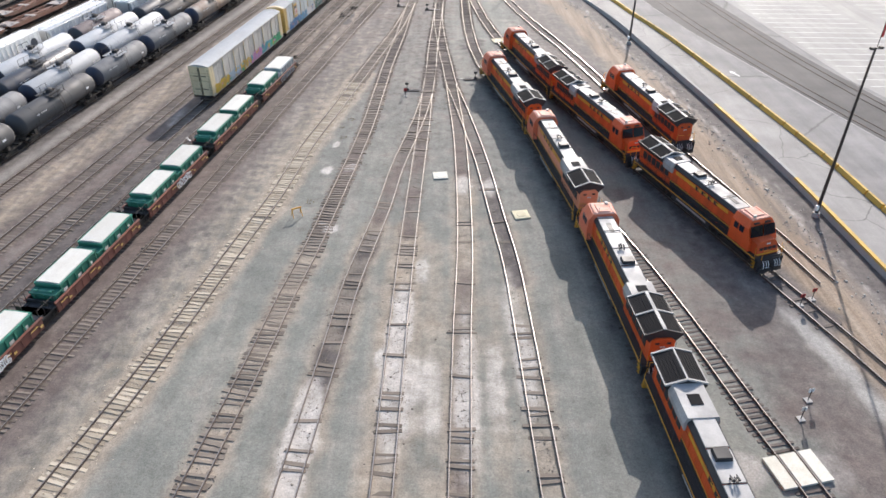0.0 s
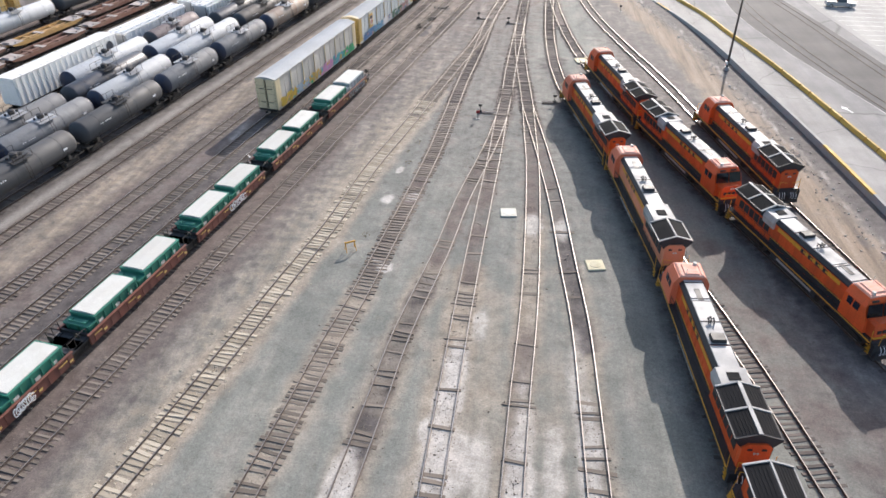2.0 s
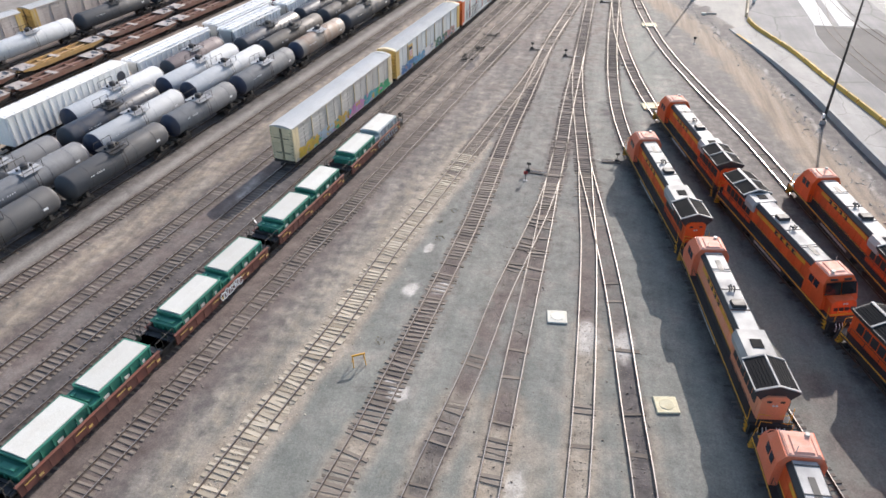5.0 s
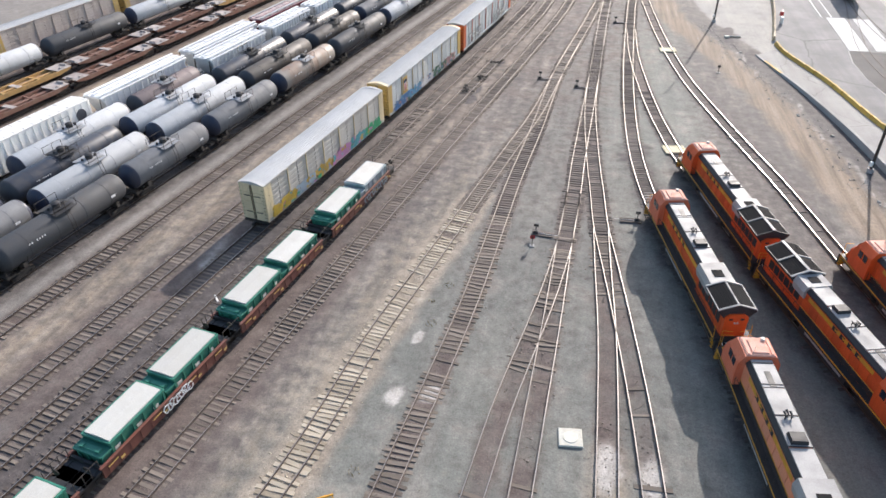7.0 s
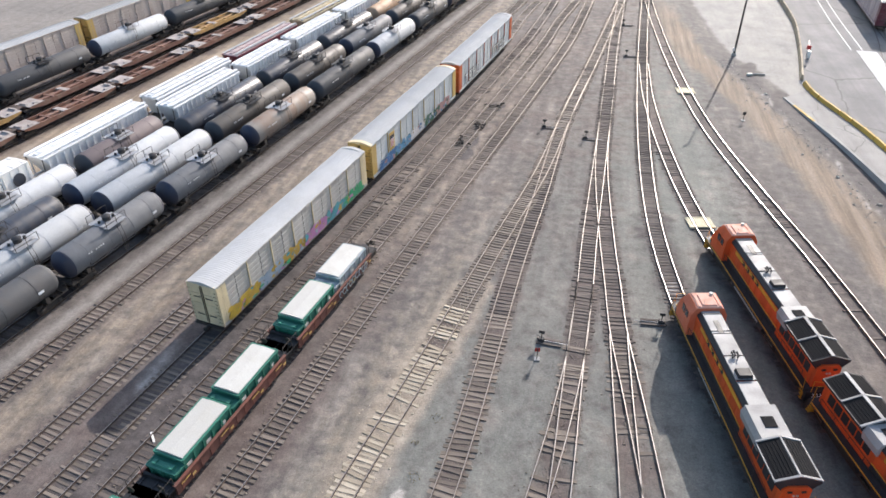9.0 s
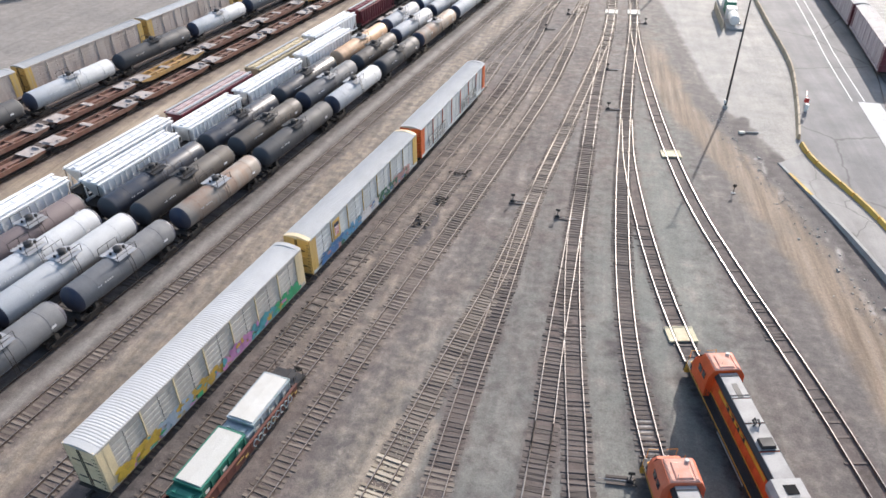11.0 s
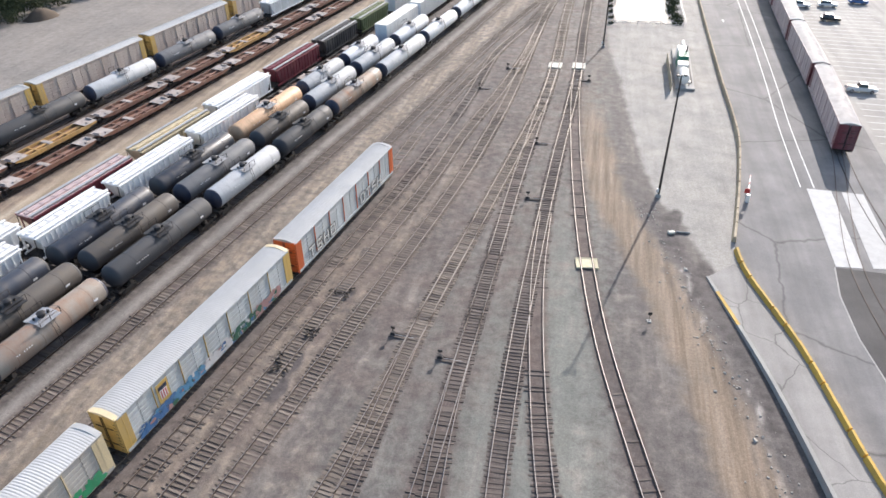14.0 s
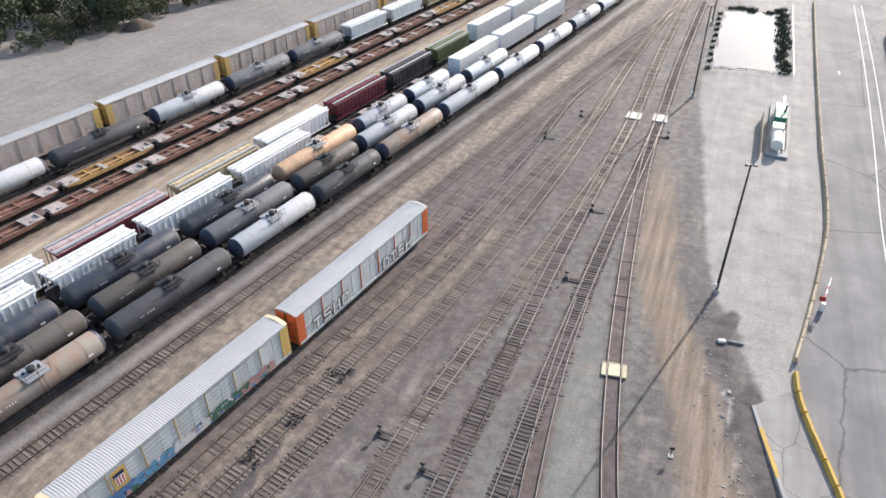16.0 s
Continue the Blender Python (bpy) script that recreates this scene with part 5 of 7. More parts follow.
def locomotive(label, hood_mat=None, faded=False, short_wing=False):
    """A six-axle diesel, 22.3 m long, cab towards +y."""
    root = thing("locomotive", label, "locomotive", "diesel locomotives")
    body = hood_mat or ORANGE
    cabm = CAB_FADED if faded else ORANGE
    roofm = ROOF_GREY
    bm = bmesh.new()
    box(bm, (0, 0, 1.42), (3.0, 21.2, 0.34))
    for e in (-1, 1):
        box(bm, (0, e * 10.65, 1.0), (2.9, 0.3, 0.95))
        box(bm, (0, e * 10.85, 0.55), (2.6, 0.28, 0.5), (0.9, 0.6))
    part("frame", bm, LOCO_BLACK, root)
    bm = bmesh.new()
    for s in (-1, 1):
        box(bm, (s * 1.515, 0, 1.5), (0.02, 20.6, 0.11))
    part("sill_stripe", bm, LOCO_YELLOW, root, "yellow sill stripe")
    bm = bmesh.new()
    prism(bm, [(-1.35, 1.2), (-1.45, 0.75), (-1.0, 0.32), (1.0, 0.32), (1.45, 0.75), (1.35, 1.2)], -2.9, 3.6)
    part("fuel_tank", bm, LOCO_BLACK, root)
    bm = bmesh.new()
    for s in (-1, 1):
        rod(bm, (s * 1.28, -2.0, 1.08), (s * 1.28, 3.0, 1.08), 0.2, 10)
    part("air_reservoir", bm, STEEL, root, "silver air tanks along the sill")
    for e in (-1, 1):
        bogie(root, e * 6.9, (-1.95, 0.0, 1.95), 0.52)
        coupler(root, e * 10.9, e)
    # engine hood
    w = 0.98
    bm = bmesh.new()
    prism(bm, [(-w, 1.6), (-w, 3.85), (-w + 0.22, 4.12), (w - 0.22, 4.12), (w, 3.85), (w, 1.6)], -4.2, 6.4)
    hood = part("engine_hood", bm, body, root)
    for s in (-1, 1):
        bm = bmesh.new()
        box(bm, (s * (w + 0.008), 1.1, 1.86), (0.014, 10.5, 0.48))
        part("lower_panel", bm, LOCO_BLACK, hood)
        bm = bmesh.new()
        box(bm, (s * (w + 0.012), 1.1, 2.16), (0.014, 10.5, 0.10))
        part("hood_stripe", bm, LOCO_YELLOW, hood)
        for k in range(9):
            bm = bmesh.new()
            box(bm, (s * (w + 0.02), -3.5 + k * 1.12, 2.72), (0.03, 1.04, 0.92), (1, 1), 0.01)
            part("hood_door", bm, body, hood)
        part("hood_band", shape(box, (s * (w + 0.022), 0.9, 3.45), (0.02, 8.6, 0.36)), LOCO_YELLOW, hood, "gold band along the hood")
        bm = bmesh.new()
        for k in range(4):
            box(bm, (s * (w + 0.04), 0.2 + k * 1.0, 3.42), (0.012, 0.3, 0.42))
            box(bm, (s * (w + 0.04), 0.47 + k * 1.0, 3.56), (0.012, 0.36, 0.09))
            box(bm, (s * (w + 0.04), 0.47 + k * 1.0, 3.29), (0.012, 0.36, 0.09))
        tagged(part("emblem", bm, LOCO_BLACK, hood, "dark emblem shapes on the hood side"), kind="stuff")
        bm = bmesh.new()
        prism(bm, [(s * (w + 0.02), 3.72), (s * (w + 0.02), 3.87), (s * (w - 0.22), 4.15), (s * (w - 0.26), 4.1)], -4.1, 6.35)
        part("roof_edge", bm, LOCO_BLACK, hood)
    bm = bmesh.new()
    for y, l in ((5.0, 2.7), (2.35, 2.4), (-0.2, 2.5), (-2.9, 2.6)):
        box(bm, (0, y, 4.17), (1.5, l, 0.10), (0.98, 0.99))
    part("roof_hatch", bm, roofm, root)
    bm = bmesh.new()
    for y in (6.0, 3.9, 1.1, -1.5):
        box(bm, (0, y, 4.24), (1.52, 0.06, 0.05))
    box(bm, (0, 4.4, 4.235), (0.42, 1.5, 0.02))
    tagged(part("hatch_seam", bm, LOCO_BLACK, root), kind="stuff")
    bm = bmesh.new()
    box(bm, (0, -0.9, 4.36), (1.1, 0.9, 0.3), (0.9, 0.85))
    part("exhaust_pipe", bm, LOCO_BLACK, root)
    bm = bmesh.new()
    for x, y in ((-0.2, 0.8), (0.0, 0.95), (0.2, 0.8)):
        rod(bm, (x, y, 4.2), (x, y + 0.05, 4.5), 0.05, 6)
        rod(bm, (x, y - 0.1, 4.5), (x, y + 0.35, 4.52), 0.04, 6, 0.1)
    tagged(part("air_horn", bm, LOCO_BLACK, root), kind="stuff")
    # dynamic brake and radiator end
    bm = bmesh.new()
    w0 = -6.95 if short_wing else -5.6
    prism(bm, [(-1.12, 3.1), (-1.25, 3.75), (-1.05, 4.28), (1.05, 4.28), (1.25, 3.75), (1.12, 3.1)], w0, -3.9)
    part("brake_housing", bm, roofm, root)
    bm = bmesh.new()
    box(bm, (0, (w0 - 4.0) / 2, 4.30), (0.85, 0.95 if short_wing else 0.75, 0.06))
    part("vent_screen", bm, GRILLE, root)
    bm = bmesh.new()
    prism(bm, [(-w, 1.6), (-w, 3.4), (w, 3.4), (w, 1.6)], -9.9, -4.2)
    rear = part("radiator_cab", bm, body, root)
    for s in (-1, 1):
        bm = bmesh.new()
        for k in range(6):
            box(bm, (s * (w + 0.02), -9.2 + k * 0.85, 2.75), (0.04, 0.7, 0.8))
        part("louvre", bm, LOCO_BLACK, rear)
    bm = bmesh.new()
    prism(bm, [(-0.95, 3.3), (-1.52, 3.95), (-1.52, 4.12), (0, 4.62), (1.52, 4.12), (1.52, 3.95), (0.95, 3.3)], -10.2, w0)
    wing = part("radiator_wing", bm, LOCO_BLACK, root)
    for s in (-1, 1):
        for y0, y1 in (((-10.02, w0 - 0.15),) if short_wing else ((-10.05, -8.05), (-7.8, -5.75))):
            bm = bmesh.new()
            v = [bm.verts.new(p) for p in ((s * 0.14, y0, 4.60), (s * 1.42, y0, 4.175), (s * 1.42, y1, 4.175), (s * 0.14, y1, 4.60))]
            bm.faces.new(v)
            part("radiator_screen", bm, GRILLE, wing)
            bm = bmesh.new()
            for k in range(1, 6):
                f = k / 6
                rod(bm, (s * (0.14 + 1.28 * f), y0, 4.61 - 0.425 * f), (s * (0.14 + 1.28 * f), y1, 4.61 - 0.425 * f), 0.018, 4)
            tagged(part("screen_grid", bm, GRILLE, wing), kind="stuff")
        for y in ((-10.12, w0 - 0.05) if short_wing else (-7.92, -5.65)):
            bm = bmesh.new()
            rod(bm, (s * 0.05, y, 4.62), (s * 1.5, y, 4.15), 0.10, 4)
            part("wing_frame", bm, roofm, wing, "pale frame strip")
        bm = bmesh.new()
        rod(bm, (s * 1.5, -10.2, 4.12), (s * 1.5, w0, 4.12), 0.05, 4)
        part("wing_edge", bm, roofm if short_wing else LOCO_BLACK, wing)
    bm = bmesh.new()
    box(bm, (0, (w0 - 10.2) / 2, 4.635), (0.12 if short_wing else 0.26, w0 + 10.2, 0.06))
    part("wing_ridge", bm, roofm, wing, "pale ridge strip")
    # rear end
    bm = bmesh.new()
    prism(bm, [(-0.95, 1.6), (-0.95, 3.5), (-0.6, 3.8), (0.6, 3.8), (0.95, 3.5), (0.95, 1.6)], -10.35, -9.9)
    part("rear_hood", bm, body, root)
    for x in (-0.45, 0.45):
        part("number_board", shape(box, (x, -10.38, 3.35), (0.3, 0.05, 0.16)), LOCO_BLACK, root)
    bm = bmesh.new()
    for x in (-0.11, 0.11):
        bmesh.ops.create_cone(bm, cap_ends=True, segments=10, radius1=0.09, radius2=0.09, depth=0.05, matrix=pose(x, -10.39, 3.0, 90))
    part("rear_light", bm, LID_WHITE, root)
    # cab
    bm = bmesh.new()
    prism(bm, [(-1.5, 1.6), (-1.55, 2.6), (-1.5, 3.75), (-1.12, 4.42), (1.12, 4.42), (1.5, 3.75), (1.55, 2.6), (1.5, 1.6)], 6.4, 8.75)
    bm.verts.ensure_lookup_table()
    for v in bm.verts:
        if v.co.y > 8:
            v.co.y += {True: 0.55, False: 0.0}[v.co.z < 2.8] - (0.25 if v.co.z > 4 else 0)
    cab = part("cab", bm, cabm, root)
    bm = bmesh.new()
    box(bm, (0, 7.45, 4.47), (2.1, 2.0, 0.10), (0.95, 0.95))
    box(bm, (0, 7.35, 4.56), (1.3, 1.5, 0.10), (0.86, 0.86))
    for s in (-1, 1):
        box(bm, (s * 0.85, 7.4, 4.53), (0.2, 1.7, 0.07), (0.8, 0.95))
    part("cab_roof", bm, SALMON, root, "sun-bleached cab roof with ribs")
    bm = bmesh.new()
    rod(bm, (0.55, 8.1, 4.5), (0.55, 8.1, 4.75), 0.16, 10)
    part("beacon", bm, LID_WHITE, root)
    part("antenna", shape(rod, (-0.5, 6.7, 4.5), (-0.5, 6.7, 5.1), 0.02, 5), LID_WHITE, root)
    for s in (-1, 1):
        bm = bmesh.new()
        v = [bm.verts.new(p) for p in ((s * 0.05, 9.05, 2.98), (s * 1.44, 8.98, 2.98), (s * 1.34, 8.64, 3.98), (s * 0.05, 8.66, 4.02))]
        bm.faces.new(v if s > 0 else v[::-1])
        bmesh.ops.solidify(bm, geom=bm.faces[:], thickness=0.04)
        bmesh.ops.translate(bm, verts=bm.verts, vec=(0, 0.16, 0.02))
        part("windscreen", bm, GLASS_DARK, cab)
        bm = bmesh.new()
        box(bm, (s * 1.525, 7.15, 3.35), (0.06, 0.55, 0.62))
        box(bm, (s * 1.525, 7.9, 3.35), (0.06, 0.6, 0.62))
        part("side_window", bm, GLASS_DARK, cab)
        bm = bmesh.new()
        box(bm, (s * 0.62, 8.62, 4.16), (0.62, 0.12, 0.16))
        part("number_board", bm, LOCO_BLACK, cab)
    bm = bmesh.new()
    prism(bm, [(-1.15, 1.6), (-1.1, 2.75), (-0.8, 3.02), (0.8, 3.02), (1.1, 2.75), (1.15, 1.6)], 8.7, 10.25)
    for v in bm.verts:
        if v.co.y > 10 and v.co.z > 2:
            v.co.y -= 0.35
            v.co.z -= 0.1
    nose = part("nose", bm, cabm, root)
    bm = bmesh.new()
    for x in (-0.12, 0.12):
        bmesh.ops.create_cone(bm, cap_ends=True, segments=10, radius1=0.1, radius2=0.1, depth=0.05, matrix=pose(x, 10.05, 2.7, 90))
    part("headlight", bm, LID_WHITE, nose)
    bm = bmesh.new()
    for k in range(4):
        box(bm, (-0.75 + k * 0.5, 10.1, 2.2), (0.34, 0.12, 0.26))
    tagged(part("emblem", bm, LOCO_BLACK, nose), kind="stuff")
    bm = bmesh.new()
    box(bm, (0, 10.2, 1.75), (2.4, 0.16, 0.12))
    part("nose_stripe", bm, LOCO_YELLOW, nose)
    # rails and end fittings
    for s in (-1, 1):
        bm = bmesh.new()
        for y in np.arange(-9.6, 6.2, 1.75):
            rod(bm, (s * 1.47, y, 1.6), (s * 1.47, y, 2.62), 0.022, 5)
        rod(bm, (s * 1.47, -9.6, 2.62), (s * 1.47, 5.9, 2.62), 0.022, 5)
        rod(bm, (s * 1.47, -9.6, 2.1), (s * 1.47, 5.9, 2.1), 0.018, 5)
        part("handrail", bm, LOCO_BLACK, root)
        for e in (-1, 1):
            bm = bmesh.new()
            for k in range(4):
                box(bm, (s * 1.3, e * (10.1 + k * 0.1), 0.55 + 0.3 * (3 - k)), (0.5, 0.34, 0.05))
            rod(bm, (s * 1.5, e * 10.5, 0.6), (s * 1.5, e * 10.2, 2.6), 0.025, 5)
            rod(bm, (s * 1.1, e * 10.8, 1.5), (s * 1.1, e * 10.8, 2.6), 0.025, 5)
            rod(bm, (s * 1.1, e * 10.8, 2.6), (s * 0.3, e * 10.85, 2.5), 0.025, 5)
            part("step_rail", bm, LOCO_YELLOW, root, "yellow grab rails and steps")
    for e in (-1, 1):
        bm = bmesh.new()
        for x in (-0.9, -0.6, -0.35, 0.35, 0.6, 0.9):
            pts = [(x, e * 10.85, 1.35), (x * 1.05, e * 11.1, 1.15), (x * 1.05, e * 11.16, 0.75), (x * 0.95, e * 10.95, 0.6)]
            arc_bars(bm, pts, 0.03, 5)
        tagged(part("air_hose", bm, HOP_WHITE, root), kind="stuff")
        bm = bmesh.new()
        prism(bm, [(-1.35, 0.12), (-1.25, 0.62), (1.25, 0.62), (1.35, 0.12)], min(e * 10.95, e * 11.05), max(e * 10.95, e * 11.05))
        part("pilot_plate", bm, LOCO_BLACK, root)
    return root

# ---- locomotives ----
PLACED = {}


def put(key, build, m):
    """The first call builds a thing; later ones copy it."""
    if key in PLACED:
        return copy_thing(PLACED[key], m)
    root = build()
    PLACED[key] = root
    root.matrix_basis = m
    return root


LOCO_KINDS = {
    "plain": ("orange and black diesel locomotive with grey roof, weathered", None, False, False),
    "short": ("orange and black diesel locomotive with short glassy radiator wing", None, False, True),
    "pale_cab": ("orange diesel locomotive with pale bleached cab and grey roof", None, True, False),
    "pale_cab_short": ("orange diesel locomotive with bleached cab and short radiator wing", None, True, True),
    "faded": ("sun-faded salmon diesel locomotive with grey roof", FADED, True, True),
}
for track, y, turned, k in (("loco_u", 26.0, True, "short"), ("loco_u", 48.3, False, "pale_cab"), ("loco_u", 70.5, False, "faded"), ("loco_u", 92.3, False, "pale_cab_short"),
                            ("loco_w", 61.8, True, "plain"), ("loco_w", 83.0, True, "plain"), ("loco_w", 104.2, False, "plain"), ("loco_x", 86.4, False, "plain")):
    put("loco_" + k, lambda: locomotive(*LOCO_KINDS[k]), on_track(track, y, turned))

# ---- autoracks ----
for y, side, trim, art, lab in ((105.7, RACK_PANEL, RACK_CREAM, 1, "grey slatted autorack with cream end doors and graffiti"),
                                (134.1, RACK_BLUEGREY, RACK_YELLOW, 2, "blue-grey autorack with yellow ends, white roof and graffiti"),
                                (162.4, RACK_BLUEGREY, RACK_ORANGE, 3, "grey autorack with orange ends and white lettering graffiti")):
    put("rack%d" % art, lambda: autorack(side, trim, lab, 27.6, art), on_track("rack_k", y))

# ---- well cars with waste containers ----
for i, y in enumerate((36.8, 52.1, 67.4, 82.8, 98.2)):
    art = {0: ((HOP_WHITE, -4.5, 3.4), (HOP_WHITE, 0.8, 1.6), (NAVY, -5.6, 1.0)), 2: ((HOP_WHITE, -0.6, 2.6),), 4: ((BIN_PALE, 0.5, 5.0),)}.get(i)
    put("well_%d" % i if art else "well", lambda: well_car("rust-red well car with black end platforms" + (" and sprayed graffiti" if art else ""), 5 + i, art), on_track("well_m", y))
    for o in (-3.2, 3.2):
        x, a = along("well_m", y)
        pale = i == 4 and o > 0
        put("bin_pale" if pale else "bin", lambda: waste_bin("low waste container covered in pale graffiti, in a well car" if pale else "low green steel waste container with white lid, in a well car", BIN_PALE if pale else BIN_GREEN), on_track("well_m", y) @ pose(0, o, 0.62))

# ---- stored tank cars ----
TANKS = {
    "black": (TANK_BLACK, TANK_BLACK, "black tank car, dusty, with top platform"), "grey": (TANK_GREY, NAVY, "grey tank car with dark rounded ends"),
    "pale": (TANK_PALE, NAVY, "pale grey tank car with navy ends"), "white": (TANK_WHITE, NAVY, "white tank car with navy ends"),
    "tan": (TANK_TAN, TANK_TAN, "tan orange tank car"), "rust": (TANK_RUST, NAVY, "rust-stained grey tank car with navy ends"),
    "plum": (TANK_PLUM, TANK_BLACK, "dull plum brown tank car with dark ends"),
    "brown": (TANK_BROWN, TANK_BLACK, "dark brown tank car"), "navy": (TANK_NAVY, TANK_BLACK, "dark navy tank car with glossy shell"),
}


def tank_row(track, starts, kinds):
    for a, b_, k in zip(starts, starts[1:], kinds):
        n = 0.5 * round(2 * ((b_ - a) / 0.986 - 1.15))
        mats = TANKS[k]
        put(("tank", k, n), lambda: tank_car(mats[0], mats[1], n, 1.46, mats[2]), on_track(track, a + n * 0.986 / 2))


tank_row("tank_h", [45, 61.5, 78.3, 95.0, 109.3, 124.9, 141.2, 159.9, 176.6, 193.0, 212.4, 234.0, 254, 273, 292, 312],
         ["grey", "black", "black", "grey", "grey", "rust", "black", "pale", "black", "rust", "pale", "white", "white", "pale", "white"])
tank_row("tank_g", [56, 72, 88.2, 105.8, 125.0, 143.5, 160.5, 178.6, 194.5, 212.4, 230.5, 249],
         ["black", "grey", "pale", "pale", "brown", "brown", "grey", "brown", "pale", "pale", "white"])
tank_row("tank_f", [57, 72.5, 89.2, 106.8, 125.3, 143.6, 161.5, 180, 200.5, 216.5, 232],
         ["grey", "grey", "navy", "pale", "navy", "navy", "navy", "tan", "pale", "white"])
tank_row("tank_e", [94.5, 113.4, 127.6], ["pale", "plum"])
tank_row("far_b", [95, 114, 133, 152, 171, 191, 209.6, 228.6, 247],
         ["grey", "pale", "black", "pale", "black", "pale", "grey", "grey"])

# ---- hoppers and boxes ----
HOP_PINK = paint("hopper_pale_pink_roof", (0.62, 0.48, 0.48), 0.55, dirt=0.4)
HOPPERS = {"white": (HOP_WHITE, "white covered hopper with ribbed sides and roof walks"), "cream": (HOP_CREAM, "cream covered hopper with ribbed sides"),
           "maroon": (HOP_MAROON, "maroon covered hopper with ribbed sides"), "pink": (HOP_MAROON, "maroon hopper with pale pinkish roof"), "black": (HOP_BLACK, "black hopper with ribbed sides"), "green": (HOP_GREEN, "olive green hopper with ribbed sides")}


def hopper_row(track, starts, kinds):
    for a, b_, k in zip(starts, starts[1:], kinds):
        if k:
            n = 0.5 * round(2 * ((b_ - a) / 0.986 - 1.1))
            put(("hopper", k, n), lambda: hopper(HOPPERS[k][0], HOPPERS[k][1], n, HOP_PINK if k == "pink" else None), on_track(track, a + n * 0.986 / 2))


hopper_row("tank_e", [128.2, 144.8, 158.6, 176.0, 193.7], ["white", "white", "white", "white"])
hopper_row("tank_d", [111.6, 130.6, 149.0, 168.5, 186.5, 204.5, 222.5, 239.5, 256], ["white", "white", "pink", "cream", "white", "maroon", "black", "green"])
hopper_row("far_b", [248, 265, 282, 300], ["white", "white", "cream"])
for track, y, n, mat in (("tank_e", 203, 17, HOP_BLACK), ("tank_e", 221, 17, HOP_BLACK)):
    put(("flat", mat.name, n), lambda: flat_car(mat, "empty dark flat car, dusty deck", n), on_track(track, y))
put("box_logo", lambda: boxcar(BOX_WHITE, "long white box car with a round dark emblem", 21.0, None, logo=True), on_track("tank_d", 99.8))
for track, y in (("tank_f", 243), ("tank_f", 262), ("tank_f", 281), ("tank_d", 267), ("tank_d", 286)):
    put("box_white", lambda: boxcar(BOX_WHITE, "white refrigerated box car with pale blue end", 17.6, BOX_BLUE), on_track(track, y))

# ---- far western rows ----
for y in (115.5, 144.4, 173.0, 201.4, 230.4, 259.2, 288):
    put("rack_far", lambda: autorack(GREY_CAR, RACK_YELLOW, "dusty grey autorack with yellow ends", 27.6, 0, low=True), on_track("far_a", y))
for i in range(12):
    put(("flat", "FLAT_YELLOW" if i % 3 == 1 else "FLAT_BROWN2", 17.4), lambda: flat_car(FLAT_YELLOW if i % 3 == 1 else FLAT_BROWN, "empty " + ("yellow" if i % 3 == 1 else "brown") + " flat car with worn deck", 17.4), on_track("far_c", 103 + 18.1 * i))
    put(("flat", "FLAT_BROWN2", 17.4), lambda: flat_car(FLAT_BROWN, "empty brown flat car with worn deck", 17.4), on_track("far_d", 96 + 18.1 * i))

# ---- train beside the road ----
for y in (209.8, 238.2, 266.6, 295):
    put("rack_maroon", lambda: autorack(MAROON_SIDE, MAROON_CAR, "maroon freight car with pale ribbed roof", 27.6, 0, "cars beside the road", low=True), on_track("road_track", y))

# ---- poles, pans, stands ----


def flood_pole(h=18.2):
    root = thing("light_pole", "tall dark steel yard light pole", "light pole", "yard light poles")
    bm = bmesh.new()
    bmesh.ops.create_cone(bm, cap_ends=True, segments=14, radius1=0.19, radius2=0.10, depth=h - 0.4, matrix=Matrix.Translation((0, 0, 0.4 + (h - 0.4) / 2)))
    part("mast", bm, POLE_DARK, root, smooth=True)
    bm = bmesh.new()
    bmesh.ops.create_cone(bm, cap_ends=True, segments=14, radius1=0.42, radius2=0.36, depth=0.5, matrix=Matrix.Translation((0, 0, 0.2)))
    part("footing", bm, CONCRETE, root)
    bm = bmesh.new()
    box(bm, (-0.28, -0.1, 1.1), (0.3, 0.36, 0.6), bevel=0.03)
    part("switch_box", bm, BOX_WHITE, root)
    bm = bmesh.new()
    rod(bm, (-0.55, 0, h - 0.15), (0.55, 0, h - 0.15), 0.05)
    part("crossarm", bm, POLE_DARK, root)
    for s in (-1, 1):
        bm = bmesh.new()
        box(bm, (s * 0.5, -0.1, h - 0.02), (0.34, 0.4, 0.2), (0.8, 0.8))
        part("floodlight", bm, POLE_DARK, root)
    bm = bmesh.new()
    for k in range(10):
        z = h - 1.0 - k * 0.9
        rod(bm, (-0.32 if k % 2 else 0, 0, z), (0.32 if k % 2 == 0 else 0, 0, z), 0.02, 5)
    tagged(part("climbing_steps", bm, POLE_DARK, root), kind="stuff")
    return root


for x, y in ((40.05, 61.7), (32.6, 118.1), (21.15, 177.8), (12.35, 243.5), (12.4, 296), (13.0, 340)):
    z = 0.0
    put("pole", flood_pole, pose(x, y, z, 0, 0, 15))

flag = thing("warning_flag", "red warning flag on a thin mast above the pole", "flag")
flag.matrix_basis = pose(40.05, 61.7, 18.2)
part("flag_mast", shape(rod, (0.1, 0, 0), (0.1, 0, 2.6), 0.03), POLE_DARK, flag)
part("flag_cloth", shape(box, (0.22, 0, 1.7), (0.22, 0.03, 1.5), (0.6, 1)), RED, flag)


